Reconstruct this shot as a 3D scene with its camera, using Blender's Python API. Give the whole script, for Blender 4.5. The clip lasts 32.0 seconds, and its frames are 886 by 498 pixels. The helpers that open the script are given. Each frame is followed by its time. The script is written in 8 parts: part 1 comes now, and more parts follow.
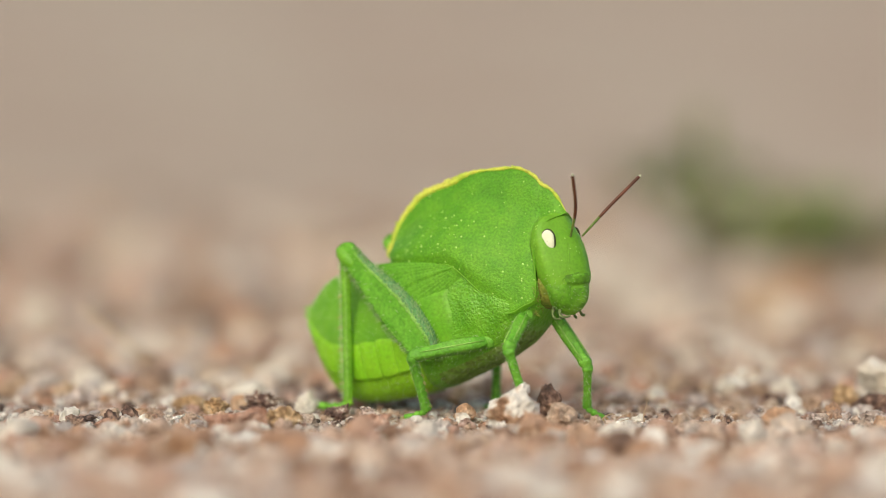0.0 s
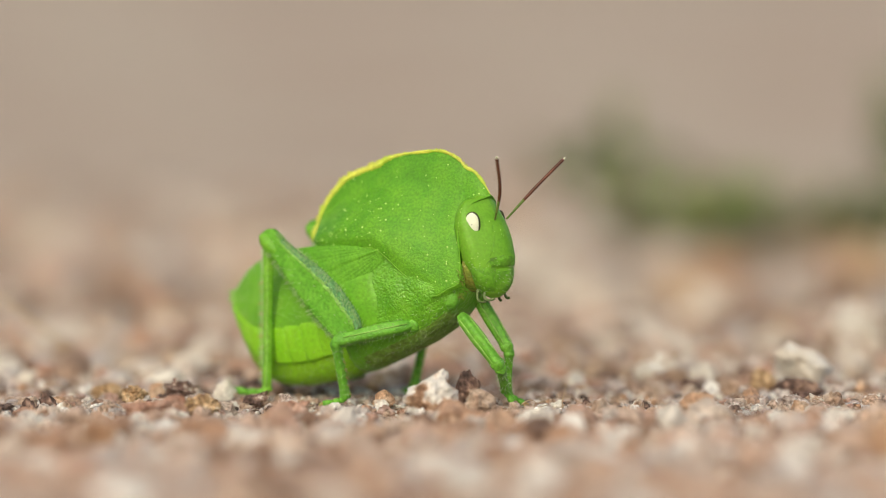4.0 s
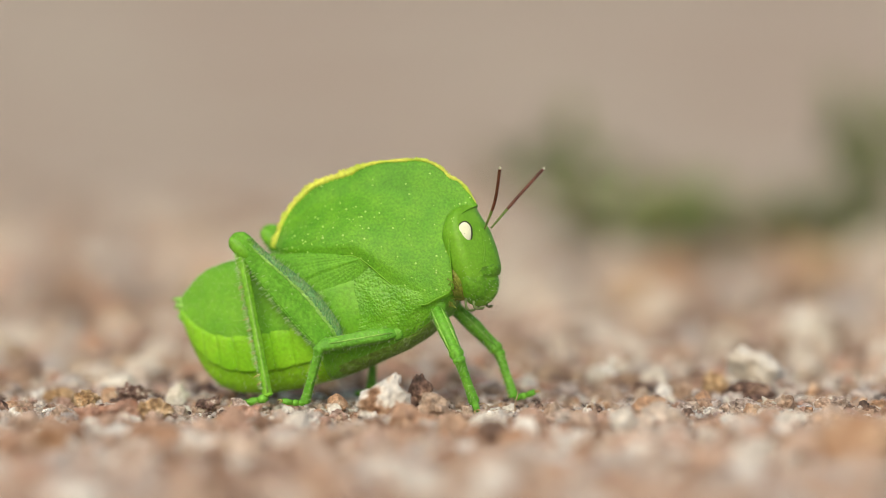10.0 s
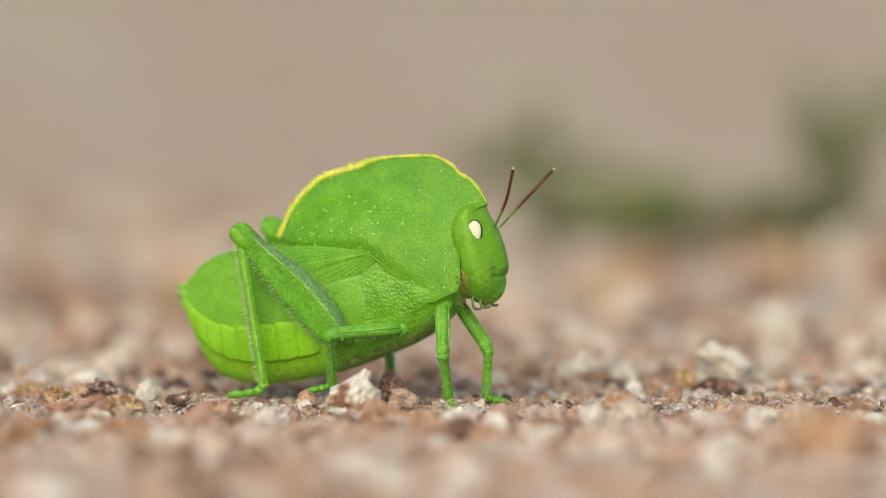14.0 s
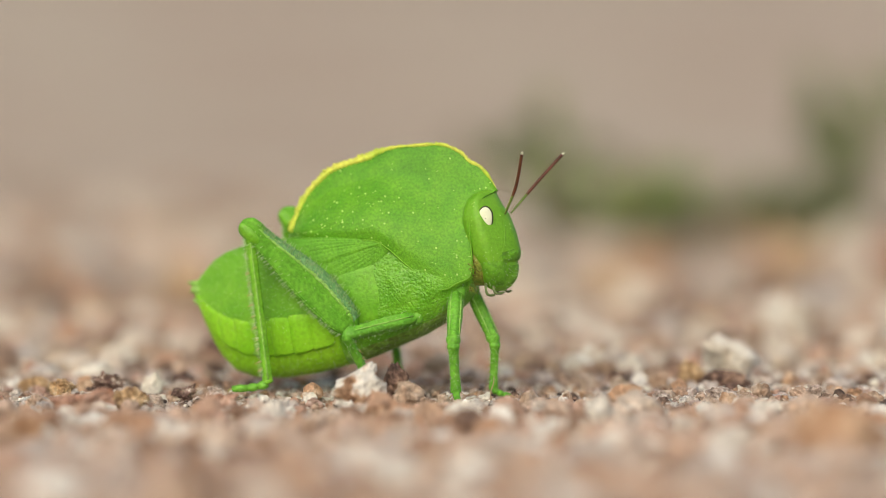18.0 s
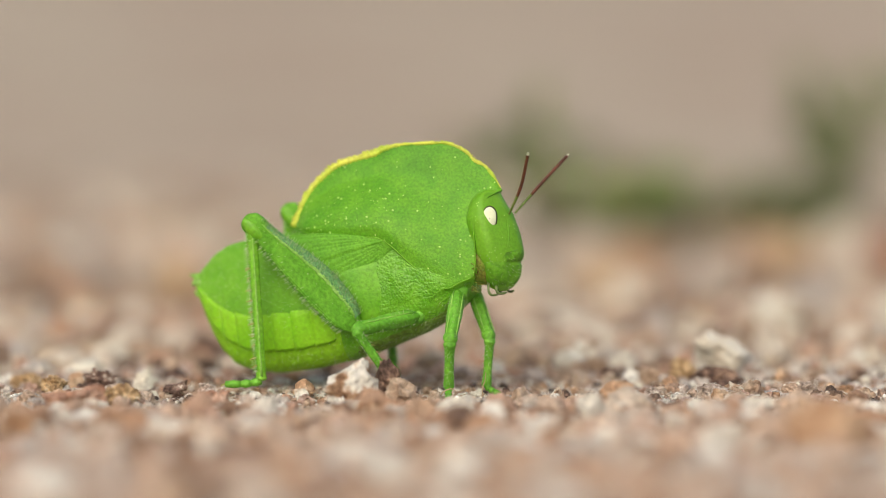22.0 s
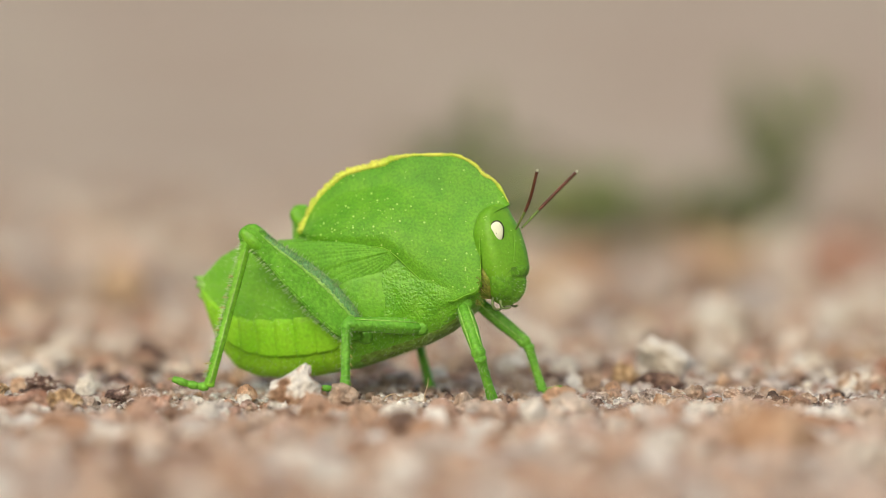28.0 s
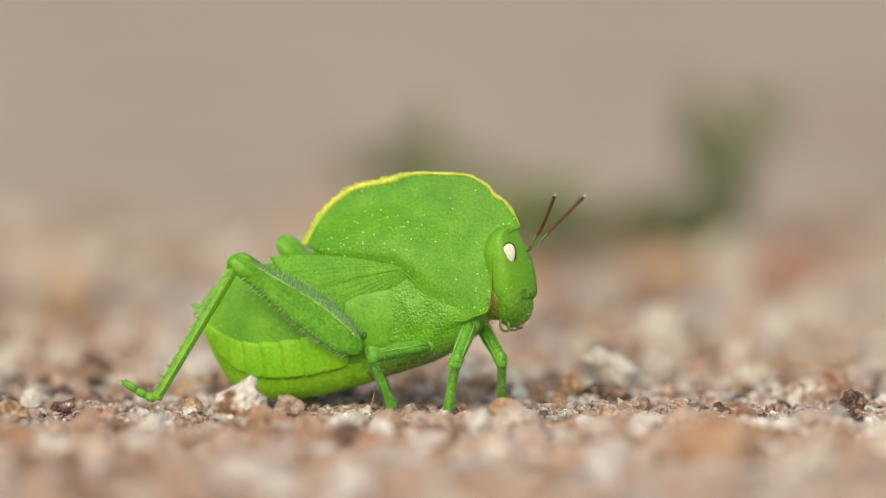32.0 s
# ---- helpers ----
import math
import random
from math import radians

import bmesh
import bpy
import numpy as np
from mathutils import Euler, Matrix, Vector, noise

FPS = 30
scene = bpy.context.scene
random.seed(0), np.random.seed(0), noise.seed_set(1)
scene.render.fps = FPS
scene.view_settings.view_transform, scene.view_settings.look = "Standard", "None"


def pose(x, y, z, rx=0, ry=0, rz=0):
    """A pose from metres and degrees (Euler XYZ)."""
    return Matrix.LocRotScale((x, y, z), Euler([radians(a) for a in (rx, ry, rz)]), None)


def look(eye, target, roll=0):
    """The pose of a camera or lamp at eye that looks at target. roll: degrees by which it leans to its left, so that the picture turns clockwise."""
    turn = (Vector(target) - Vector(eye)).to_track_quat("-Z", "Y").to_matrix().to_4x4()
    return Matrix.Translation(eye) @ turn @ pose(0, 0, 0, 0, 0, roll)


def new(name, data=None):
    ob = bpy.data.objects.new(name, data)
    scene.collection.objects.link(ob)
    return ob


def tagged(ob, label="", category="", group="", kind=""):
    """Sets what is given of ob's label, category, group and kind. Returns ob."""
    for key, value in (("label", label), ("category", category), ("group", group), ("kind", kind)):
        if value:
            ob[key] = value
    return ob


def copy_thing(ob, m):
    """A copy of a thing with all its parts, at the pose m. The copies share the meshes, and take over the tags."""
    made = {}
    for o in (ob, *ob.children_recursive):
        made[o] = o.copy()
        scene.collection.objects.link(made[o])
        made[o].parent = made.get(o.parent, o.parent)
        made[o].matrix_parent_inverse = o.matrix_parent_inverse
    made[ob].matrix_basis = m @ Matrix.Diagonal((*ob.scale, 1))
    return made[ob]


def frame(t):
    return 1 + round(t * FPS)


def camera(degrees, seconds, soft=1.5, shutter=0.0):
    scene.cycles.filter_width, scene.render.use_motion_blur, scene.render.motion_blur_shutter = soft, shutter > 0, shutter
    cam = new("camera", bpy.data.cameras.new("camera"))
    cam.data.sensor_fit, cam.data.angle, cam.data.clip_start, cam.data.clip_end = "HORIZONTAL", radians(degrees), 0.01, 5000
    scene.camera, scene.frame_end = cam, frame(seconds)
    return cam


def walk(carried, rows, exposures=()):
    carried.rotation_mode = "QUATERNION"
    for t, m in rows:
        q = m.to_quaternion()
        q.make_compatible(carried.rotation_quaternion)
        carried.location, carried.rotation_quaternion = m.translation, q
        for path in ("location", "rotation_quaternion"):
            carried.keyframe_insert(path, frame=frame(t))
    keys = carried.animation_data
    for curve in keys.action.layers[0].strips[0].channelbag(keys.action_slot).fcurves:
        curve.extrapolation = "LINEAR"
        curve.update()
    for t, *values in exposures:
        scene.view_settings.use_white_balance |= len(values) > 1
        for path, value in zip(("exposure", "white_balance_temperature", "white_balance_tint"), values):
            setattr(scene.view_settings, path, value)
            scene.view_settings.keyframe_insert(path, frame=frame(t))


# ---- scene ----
cam = camera(14, 32.0, soft=0.7)
cam.data.dof.use_dof = True
cam.data.dof.focus_distance, cam.data.dof.aperture_fstop = 0.3935, 10.0
walk(cam, [
    (0, pose(0.0, -0.4, 0.035, 87.593, -0.114, 2.411)),
    (0.5, pose(0.0, -0.4, 0.035, 87.634, -0.116, 2.405)),
    (1, pose(0.0, -0.4, 0.035, 87.662, -0.115, 2.349)),
    (1.5, pose(0.0, -0.4, 0.035, 87.607, -0.116, 2.266)),
    (2, pose(0.0, -0.4, 0.035, 87.518, -0.039, 2.054)),
    (2.5, pose(0.0, -0.4, 0.035, 87.540, -0.059, 1.608)),
    (3, pose(0.0, -0.4, 0.035, 87.518, -0.083, 1.416)),
    (3.5, pose(0.0, -0.4, 0.035, 87.447, -0.020, 1.216)),
    (4, pose(0.0, -0.4, 0.035, 87.383, 0.061, 1.101)),
    (4.5, pose(0.0, -0.4, 0.035, 87.397, 0.064, 1.036)),
    (5, pose(0.0, -0.4, 0.035, 87.402, 0.065, 0.990)),
    (5.5, pose(0.0, -0.4, 0.035, 87.407, 0.065, 0.944)),
    (6, pose(0.0, -0.4, 0.035, 87.413, 0.066, 0.898)),
    (6.5, pose(0.0, -0.4, 0.035, 87.418, 0.067, 0.852)),
    (7, pose(0.0, -0.4, 0.035, 87.418, 0.065, 0.846)),
    (7.5, pose(0.0, -0.4, 0.035, 87.404, 0.070, 0.845)),
    (8, pose(0.0, -0.4, 0.035, 87.414, 0.146, 0.818)),
    (8.5, pose(0.0, -0.4, 0.035, 87.431, 0.055, 0.688)),
    (9, pose(0.0, -0.4, 0.035, 87.404, 0.052, 0.557)),
    (9.5, pose(0.0, -0.4, 0.035, 87.417, 0.028, 0.426)),
    (10, pose(0.0, -0.4, 0.035, 87.441, 0.115, 0.343)),
    (10.5, pose(0.0, -0.4, 0.035, 87.445, 0.028, 0.300)),
    (11, pose(0.0, -0.4, 0.035, 87.386, 0.097, 0.251)),
    (11.5, pose(0.0, -0.4, 0.035, 87.280, 0.011, 0.150)),
    (12, pose(0.0, -0.4, 0.035, 87.248, 0.078, -0.016)),
    (12.5, pose(0.0, -0.4, 0.035, 87.294, -0.011, -0.123)),
    (13, pose(0.0, -0.4, 0.035, 87.344, 0.071, -0.147)),
    (13.5, pose(0.0, -0.4, 0.035, 87.376, -0.011, -0.123)),
    (14, pose(0.0, -0.4, 0.035, 87.376, -0.011, -0.123)),
    (14.5, pose(0.0, -0.4, 0.035, 87.335, -0.008, -0.152)),
    (15, pose(0.0, -0.4, 0.035, 87.344, 0.011, -0.161)),
    (15.5, pose(0.0, -0.4, 0.035, 87.353, 0.030, -0.169)),
    (16, pose(0.0, -0.4, 0.035, 87.362, 0.049, -0.178)),
    (16.5, pose(0.0, -0.4, 0.035, 87.371, 0.068, -0.186)),
    (17, pose(0.0, -0.4, 0.035, 87.316, 0.075, -0.118)),
    (17.5, pose(0.0, -0.4, 0.035, 87.298, -0.085, -0.060)),
    (18, pose(0.0, -0.4, 0.035, 87.261, 0.090, -0.041)),
    (18.5, pose(0.0, -0.4, 0.035, 87.259, -0.022, -0.012)),
    (19, pose(0.0, -0.4, 0.035, 87.280, -0.000, 0.000)),
    (19.5, pose(0.0, -0.4, 0.035, 87.291, -0.099, 0.010)),
    (20, pose(0.0, -0.4, 0.035, 87.294, -0.003, -0.027)),
    (20.5, pose(0.0, -0.4, 0.035, 87.207, 0.076, -0.079)),
    (21, pose(0.0, -0.4, 0.035, 87.204, -0.028, -0.094)),
    (21.5, pose(0.0, -0.4, 0.035, 87.239, -0.013, -0.107)),
    (22, pose(0.0, -0.4, 0.035, 87.206, 0.075, -0.172)),
    (22.5, pose(0.0, -0.4, 0.035, 87.211, -0.019, -0.232)),
    (23, pose(0.0, -0.4, 0.035, 87.273, -0.032, -0.239)),
    (23.5, pose(0.0, -0.4, 0.035, 87.261, 0.062, -0.296)),
    (24, pose(0.0, -0.4, 0.035, 87.231, -0.038, -0.312)),
    (24.5, pose(0.0, -0.4, 0.035, 87.239, -0.034, -0.458)),
    (25, pose(0.0, -0.4, 0.035, 87.261, 0.045, -0.592)),
    (25.5, pose(0.0, -0.4, 0.035, 87.300, -0.071, -0.674)),
    (26, pose(0.0, -0.4, 0.035, 87.318, -0.075, -0.757)),
    (26.5, pose(0.0, -0.4, 0.035, 87.335, -0.079, -0.839)),
    (27, pose(0.0, -0.4, 0.035, 87.352, -0.083, -0.922)),
    (27.5, pose(0.0, -0.4, 0.035, 87.369, -0.087, -1.004)),
    (28, pose(0.0, -0.4, 0.035, 87.288, -0.003, -1.080)),
    (28.5, pose(0.0, -0.4, 0.035, 87.247, -0.006, -1.121)),
    (29, pose(0.0, -0.4, 0.035, 87.233, -0.006, -1.203)),
    (29.5, pose(0.0, -0.4, 0.035, 87.274, -0.023, -1.307)),
    (30, pose(0.0, -0.4, 0.035, 87.329, -0.023, -1.395)),
    (30.5, pose(0.0, -0.4, 0.035, 87.384, -0.046, -1.580)),
    (31, pose(0.0, -0.4, 0.035, 87.480, 0.045, -1.776)),
    (31.5, pose(0.0, -0.4, 0.035, 87.521, 0.032, -1.895)),
    (32, pose(0.0, -0.4, 0.035, 87.473, 0.018, -1.940))], exposures=[(0.0, -0.07), (32.0, -0.07)])

# world, sun and exposure
world = bpy.data.worlds.new("sky")
scene.world = world
world.use_nodes = True
wn = world.node_tree.nodes
sky = wn.new("ShaderNodeTexSky")
sky.sky_type, sky.sun_disc = "NISHITA", False
sky.sun_elevation, sky.sun_rotation = radians(37), radians(196)
sky.air_density, sky.dust_density, sky.ozone_density = 1.0, 4.0, 1.0
wn["Background"].inputs["Strength"].default_value = 0.134
world.node_tree.links.new(sky.outputs["Color"], wn["Background"].inputs["Color"])
sun = new("sun", bpy.data.lights.new("sun", "SUN"))
sun.data.energy, sun.data.angle, sun.data.color = 1.17, radians(70), (1.0, 0.93, 0.72)
sun.matrix_world = look((-0.22, -0.80, 0.59), (0, 0, 0))

MM = 0.001
UP = 10.0  # height of the body's centre over the thing's base, mm
rnd = random.Random(7)


# ---- materials ----
def mat(name, stops, scale=300.0, rough=0.6, bump=0.0, bump_scale=1500.0, spec=0.35, sss=0.0, fine=0.25, pick="noise", detail=4.0, coord="Object", band=None, cells=0.0):
    """A procedural material: a ramp of colours over noise or over chance by piece, with fine grain and relief."""
    m = bpy.data.materials.new(name)
    m.use_nodes = True
    nt = m.node_tree
    n, link = nt.nodes, nt.links.new
    b = n["Principled BSDF"]
    co = n.new("ShaderNodeTexCoord").outputs[coord]
    big = n.new("ShaderNodeTexNoise")
    big.inputs["Scale"].default_value, big.inputs["Detail"].default_value = scale, detail
    link(co, big.inputs["Vector"])
    ramp = n.new("ShaderNodeValToRGB")
    els = ramp.color_ramp.elements
    while len(els) < len(stops):
        els.new(0.5)
    for e, (p, c) in zip(els, stops):
        e.position, e.color = p, (*c, 1)
    if band:
        # a darker tone towards +z: where it begins, where it is full (m)
        sep = n.new("ShaderNodeSeparateXYZ")
        link(co, sep.inputs[0])
        zr = n.new("ShaderNodeMapRange")
        zr.inputs["From Min"].default_value, zr.inputs["From Max"].default_value = band
        zr.inputs["To Min"].default_value, zr.inputs["To Max"].default_value = 0.0, -0.17
        link(sep.outputs["Z"], zr.inputs["Value"])
        su = n.new("ShaderNodeMath")
        su.operation = "ADD"
        link(big.outputs["Fac"], su.inputs[0])
        link(zr.outputs["Result"], su.inputs[1])
        link(su.outputs[0], ramp.inputs["Fac"])
    elif pick == "noise":
        link(big.outputs["Fac"], ramp.inputs["Fac"])
    else:
        add = n.new("ShaderNodeMath")
        add.operation = "MULTIPLY_ADD"
        link(big.outputs["Fac"], add.inputs[0])
        add.inputs[1].default_value = 0.16
        if pick == "island":
            src = n.new("ShaderNodeNewGeometry").outputs["Random Per Island"]
        else:
            src = n.new("ShaderNodeObjectInfo").outputs["Random"]
        sub = n.new("ShaderNodeMath")
        sub.operation = "SUBTRACT"
        link(src, sub.inputs[0])
        sub.inputs[1].default_value = 0.08
        link(sub.outputs[0], add.inputs[2])
        link(add.outputs[0], ramp.inputs["Fac"])
    grain = n.new("ShaderNodeTexNoise")
    grain.inputs["Scale"].default_value, grain.inputs["Detail"].default_value = bump_scale, 3.0
    link(co, grain.inputs["Vector"])
    mr = n.new("ShaderNodeMapRange")
    mr.inputs["From Min"].default_value, mr.inputs["From Max"].default_value = 0.3, 0.7
    mr.inputs["To Min"].default_value, mr.inputs["To Max"].default_value = 1 - fine, 1 + fine
    link(grain.outputs["Fac"], mr.inputs["Value"])
    mul = n.new("ShaderNodeMix")
    mul.data_type, mul.blend_type = "RGBA", "MULTIPLY"
    mul.inputs[0].default_value = 1.0
    link(ramp.outputs["Color"], mul.inputs[6])
    link(mr.outputs["Result"], mul.inputs[7])
    link(mul.outputs[2], b.inputs["Base Color"])
    b.inputs["Roughness"].default_value = rough
    b.inputs["Specular IOR Level"].default_value = spec
    if sss:
        b.inputs["Subsurface Weight"].default_value = sss
        b.inputs["Subsurface Radius"].default_value = (0.5, 1.0, 0.2)
        b.inputs["Subsurface Scale"].default_value = 0.0008
    if bump:
        bp = n.new("ShaderNodeBump")
        bp.inputs["Strength"].default_value, bp.inputs["Distance"].default_value = 1.0, bump
        link(grain.outputs["Fac"], bp.inputs["Height"])
        if cells:
            # a network of wrinkles
            warp = n.new("ShaderNodeVectorMath")
            warp.operation = "MULTIPLY_ADD"
            link(big.outputs["Color"], warp.inputs[0])
            warp.inputs[1].default_value = (0.0011, 0.0011, 0.0011)
            link(co, warp.inputs[2])
            net = n.new("ShaderNodeTexVoronoi")
            net.feature = "SMOOTH_F1"
            net.inputs["Scale"].default_value, net.inputs["Smoothness"].default_value = cells, 0.2
            link(warp.outputs[0], net.inputs["Vector"])
            b2 = n.new("ShaderNodeBump")
            b2.inputs["Strength"].default_value, b2.inputs["Distance"].default_value = 1.0, 0.36 / cells
            b2.invert = True
            link(net.outputs["Distance"], b2.inputs["Height"])
            link(b2.outputs["Normal"], bp.inputs["Normal"])
        link(bp.outputs["Normal"], b.inputs["Normal"])
    return m


G_HOOD = mat("hood_green", [(0.0, (0.078, 0.27, 0.011)), (0.28, (0.10, 0.335, 0.010)), (0.7, (0.16, 0.43, 0.018))], 520, 0.5, 0.00011, 3600, 0.38, 0.08, 0.2, band=(0.0200, 0.0245))
G_HEAD = mat("head_green", [(0.3, (0.145, 0.395, 0.014)), (0.7, (0.205, 0.48, 0.028))], 420, 0.48, 0.00006, 3000, 0.4, 0.12, 0.10)
G_FACE = mat("face_green", [(0.33, (0.11, 0.28, 0.018)), (0.45, (0.125, 0.36, 0.014)), (0.6, (0.175, 0.44, 0.03))], 700, 0.5, 0.00012, 2200, 0.4, 0.08, 0.25)
G_SIDE = mat("side_green", [(0.3, (0.13, 0.40, 0.012)), (0.7, (0.20, 0.50, 0.026))], 300, 0.45, 0.00007, 2600, 0.45, 0.12, 0.16)
G_WRINKLE = mat("wrinkled_green", [(0.3, (0.115, 0.365, 0.012)), (0.7, (0.185, 0.48, 0.026))], 500, 0.36, 0.00005, 3600, 0.5, 0.12, 0.14, cells=3300)
G_WING = mat("wing_green", [(0.3, (0.11, 0.345, 0.016)), (0.7, (0.165, 0.44, 0.028))], 400, 0.58, 0.0001, 3600, 0.3, 0.08, 0.2)
G_DULL = mat("dull_green", [(0.3, (0.14, 0.40, 0.022)), (0.7, (0.21, 0.51, 0.034))], 320, 0.6, 0.00009, 2600, 0.3, 0.15, 0.14)
G_BRIGHT = mat("bright_green", [(0.3, (0.22, 0.57, 0.013)), (0.7, (0.31, 0.67, 0.026))], 260, 0.52, 0.00008, 2400, 0.35, 0.2, 0.13)
G_SUTURE = mat("suture_green", [(0.3, (0.045, 0.15, 0.008)), (0.7, (0.08, 0.24, 0.012))], 900, 0.5, 0.00005, 3000, 0.35, 0.05, 0.2)
G_BELLY = mat("belly_green", [(0.3, (0.22, 0.54, 0.014)), (0.7, (0.32, 0.64, 0.03))], 260, 0.6, 0.00012, 2000, 0.3, 0.15, 0.18)
G_LEG = mat("leg_green", [(0.3, (0.11, 0.37, 0.02)), (0.7, (0.19, 0.50, 0.045))], 480, 0.52, 0.00012, 2600, 0.4, 0.1, 0.24)
G_SHIN = mat("shin_green", [(0.3, (0.15, 0.44, 0.018)), (0.7, (0.24, 0.56, 0.04))], 480, 0.45, 0.0001, 2600, 0.4, 0.1, 0.2)
G_ROOT = mat("antenna_green", [(0.3, (0.12, 0.20, 0.03)), (0.6, (0.17, 0.25, 0.05)), (0.75, (0.18, 0.13, 0.04))], 900, 0.5, 0.00005, 3600, 0.4, 0.05, 0.3)
G_FEMUR = mat("thigh_green", [(0.3, (0.105, 0.345, 0.02)), (0.7, (0.165, 0.45, 0.035))], 700, 0.6, 0.00014, 2400, 0.22, 0.08, 0.22)
G_FELT = mat("felt_green", [(0.3, (0.10, 0.29, 0.085)), (0.7, (0.21, 0.42, 0.18))], 1600, 0.75, 0.00018, 3600, 0.2, 0.0, 0.3)
G_PALE = mat("pale_green", [(0.3, (0.24, 0.52, 0.07)), (0.7, (0.34, 0.62, 0.14))], 700, 0.6, 0.00008, 3000, 0.3, 0.1, 0.25)
YELLOW = mat("rim_yellow", [(0.35, (0.50, 0.68, 0.06)), (0.5, (0.68, 0.76, 0.10)), (0.7, (0.76, 0.77, 0.12))], 300, 0.55, 0.00008, 2600, 0.35, 0.15, 0.15)
DOT = mat("pale_dot", [(0.3, (0.46, 0.76, 0.14)), (0.7, (0.60, 0.84, 0.26))], 600, 0.4, 0, 2600, 0.4, 0.0, 0.1)
CREAM = mat("eye_cream", [(0.3, (0.84, 0.90, 0.62)), (0.7, (0.90, 0.94, 0.70))], 500, 0.4, 0, 2000, 0.3, 0.0, 0.05)
DARK = mat("dark_brown", [(0.3, (0.03, 0.045, 0.012)), (0.7, (0.06, 0.06, 0.02))], 800, 0.5, 0, 2600, 0.4, 0, 0.2)
BROWN = mat("antenna_brown", [(0.3, (0.085, 0.03, 0.014)), (0.7, (0.18, 0.06, 0.03))], 900, 0.5, 0.00003, 4000, 0.4, 0, 0.3)
STERNUM = mat("sternum_olive", [(0.3, (0.14, 0.20, 0.045)), (0.5, (0.18, 0.34, 0.045)), (0.7, (0.26, 0.40, 0.11))], 700, 0.7, 0.00012, 2600, 0.3, 0.05, 0.3)
OLIVE = mat("neck_olive", [(0.3, (0.13, 0.24, 0.02)), (0.5, (0.28, 0.32, 0.05)), (0.62, (0.12, 0.09, 0.02))], 900, 0.6, 0.0001, 3000, 0.3, 0.05, 0.3)
PALP = mat("palp_grey_green", [(0.3, (0.12, 0.18, 0.05)), (0.7, (0.20, 0.27, 0.10))], 900, 0.5, 0.00005, 3000, 0.4, 0.0, 0.25)
SPINE = mat("spine_tip", [(0.35, (0.36, 0.46, 0.10)), (0.5, (0.46, 0.40, 0.13)), (0.62, (0.46, 0.25, 0.10))], 800, 0.5, 0, 3000, 0.4, 0, 0.2)
HAIR = mat("hair", [(0.3, (0.50, 0.66, 0.32)), (0.7, (0.64, 0.75, 0.48))], 900, 0.5, 0, 3000, 0.3, 0, 0.1)

GRAIN_STOPS = [(0.0, (0.12, 0.085, 0.065)), (0.06, (0.27, 0.18, 0.13)), (0.20, (0.43, 0.31, 0.225)), (0.30, (0.50, 0.36, 0.22)), (0.38, (0.55, 0.42, 0.32)), (0.47, (0.52, 0.31, 0.20)), (0.53, (0.50, 0.33, 0.26)),
               (0.58, (0.55, 0.44, 0.33)), (0.66, (0.52, 0.48, 0.44)), (0.74, (0.59, 0.50, 0.40)), (0.90, (0.70, 0.64, 0.52)), (1.0, (0.80, 0.76, 0.65))]
GRAIN = mat("gravel", GRAIN_STOPS, 900, 0.9, 0.0003, 2200, 0.2, 0, 0.42, "island")
NEAR = mat("near_gravel", [(0.0, (0.06, 0.045, 0.038)), (0.10, (0.17, 0.115, 0.09)), (0.18, (0.40, 0.27, 0.19)), (0.28, (0.52, 0.38, 0.28)), (0.38, (0.56, 0.46, 0.37)), (0.47, (0.46, 0.27, 0.18)), (0.56, (0.50, 0.34, 0.27)),
                           (0.64, (0.50, 0.46, 0.43)), (0.76, (0.60, 0.52, 0.44)), (0.88, (0.76, 0.72, 0.64)), (1.0, (0.88, 0.86, 0.80))], 1300, 0.75, 0.0004, 2600, 0.35, 0, 0.45, "island")
FRONT = mat("front_gravel", [(0.0, (0.16, 0.105, 0.08)), (0.08, (0.30, 0.19, 0.13)), (0.20, (0.50, 0.31, 0.20)), (0.34, (0.57, 0.43, 0.33)), (0.46, (0.54, 0.36, 0.27)), (0.56, (0.60, 0.50, 0.40)),
                            (0.66, (0.52, 0.47, 0.43)), (0.76, (0.58, 0.40, 0.27)), (0.86, (0.69, 0.63, 0.54)), (1.0, (0.82, 0.79, 0.71))], 900, 0.9, 0.0003, 2200, 0.2, 0, 0.42, "island")
SOIL = mat("soil", [(0.28, (0.43, 0.315, 0.235)), (0.5, (0.54, 0.435, 0.325)), (0.72, (0.60, 0.53, 0.40))], 6, 0.95, 0.0003, 900, 0.15, 0, 0.3, "noise", 11.0)
WHITE_ROCK = mat("white_rock", [(0.32, (0.24, 0.13, 0.07)), (0.43, (0.50, 0.36, 0.25)), (0.5, (0.74, 0.70, 0.60)), (0.75, (0.86, 0.84, 0.76))], 420, 0.8, 0.0004, 2200, 0.3, 0, 0.18)
QUARTZ_ROCK = mat("stained_quartz", [(0.36, (0.15, 0.075, 0.04)), (0.45, (0.46, 0.29, 0.18)), (0.51, (0.76, 0.71, 0.62)), (0.75, (0.88, 0.86, 0.80))], 330, 0.75, 0.0005, 1700, 0.3, 0, 0.24)
DARK_ROCK = mat("dark_rock", [(0.3, (0.06, 0.04, 0.032)), (0.5, (0.17, 0.105, 0.08)), (0.66, (0.42, 0.28, 0.20))], 700, 0.85, 0.0004, 2600, 0.25, 0, 0.42)
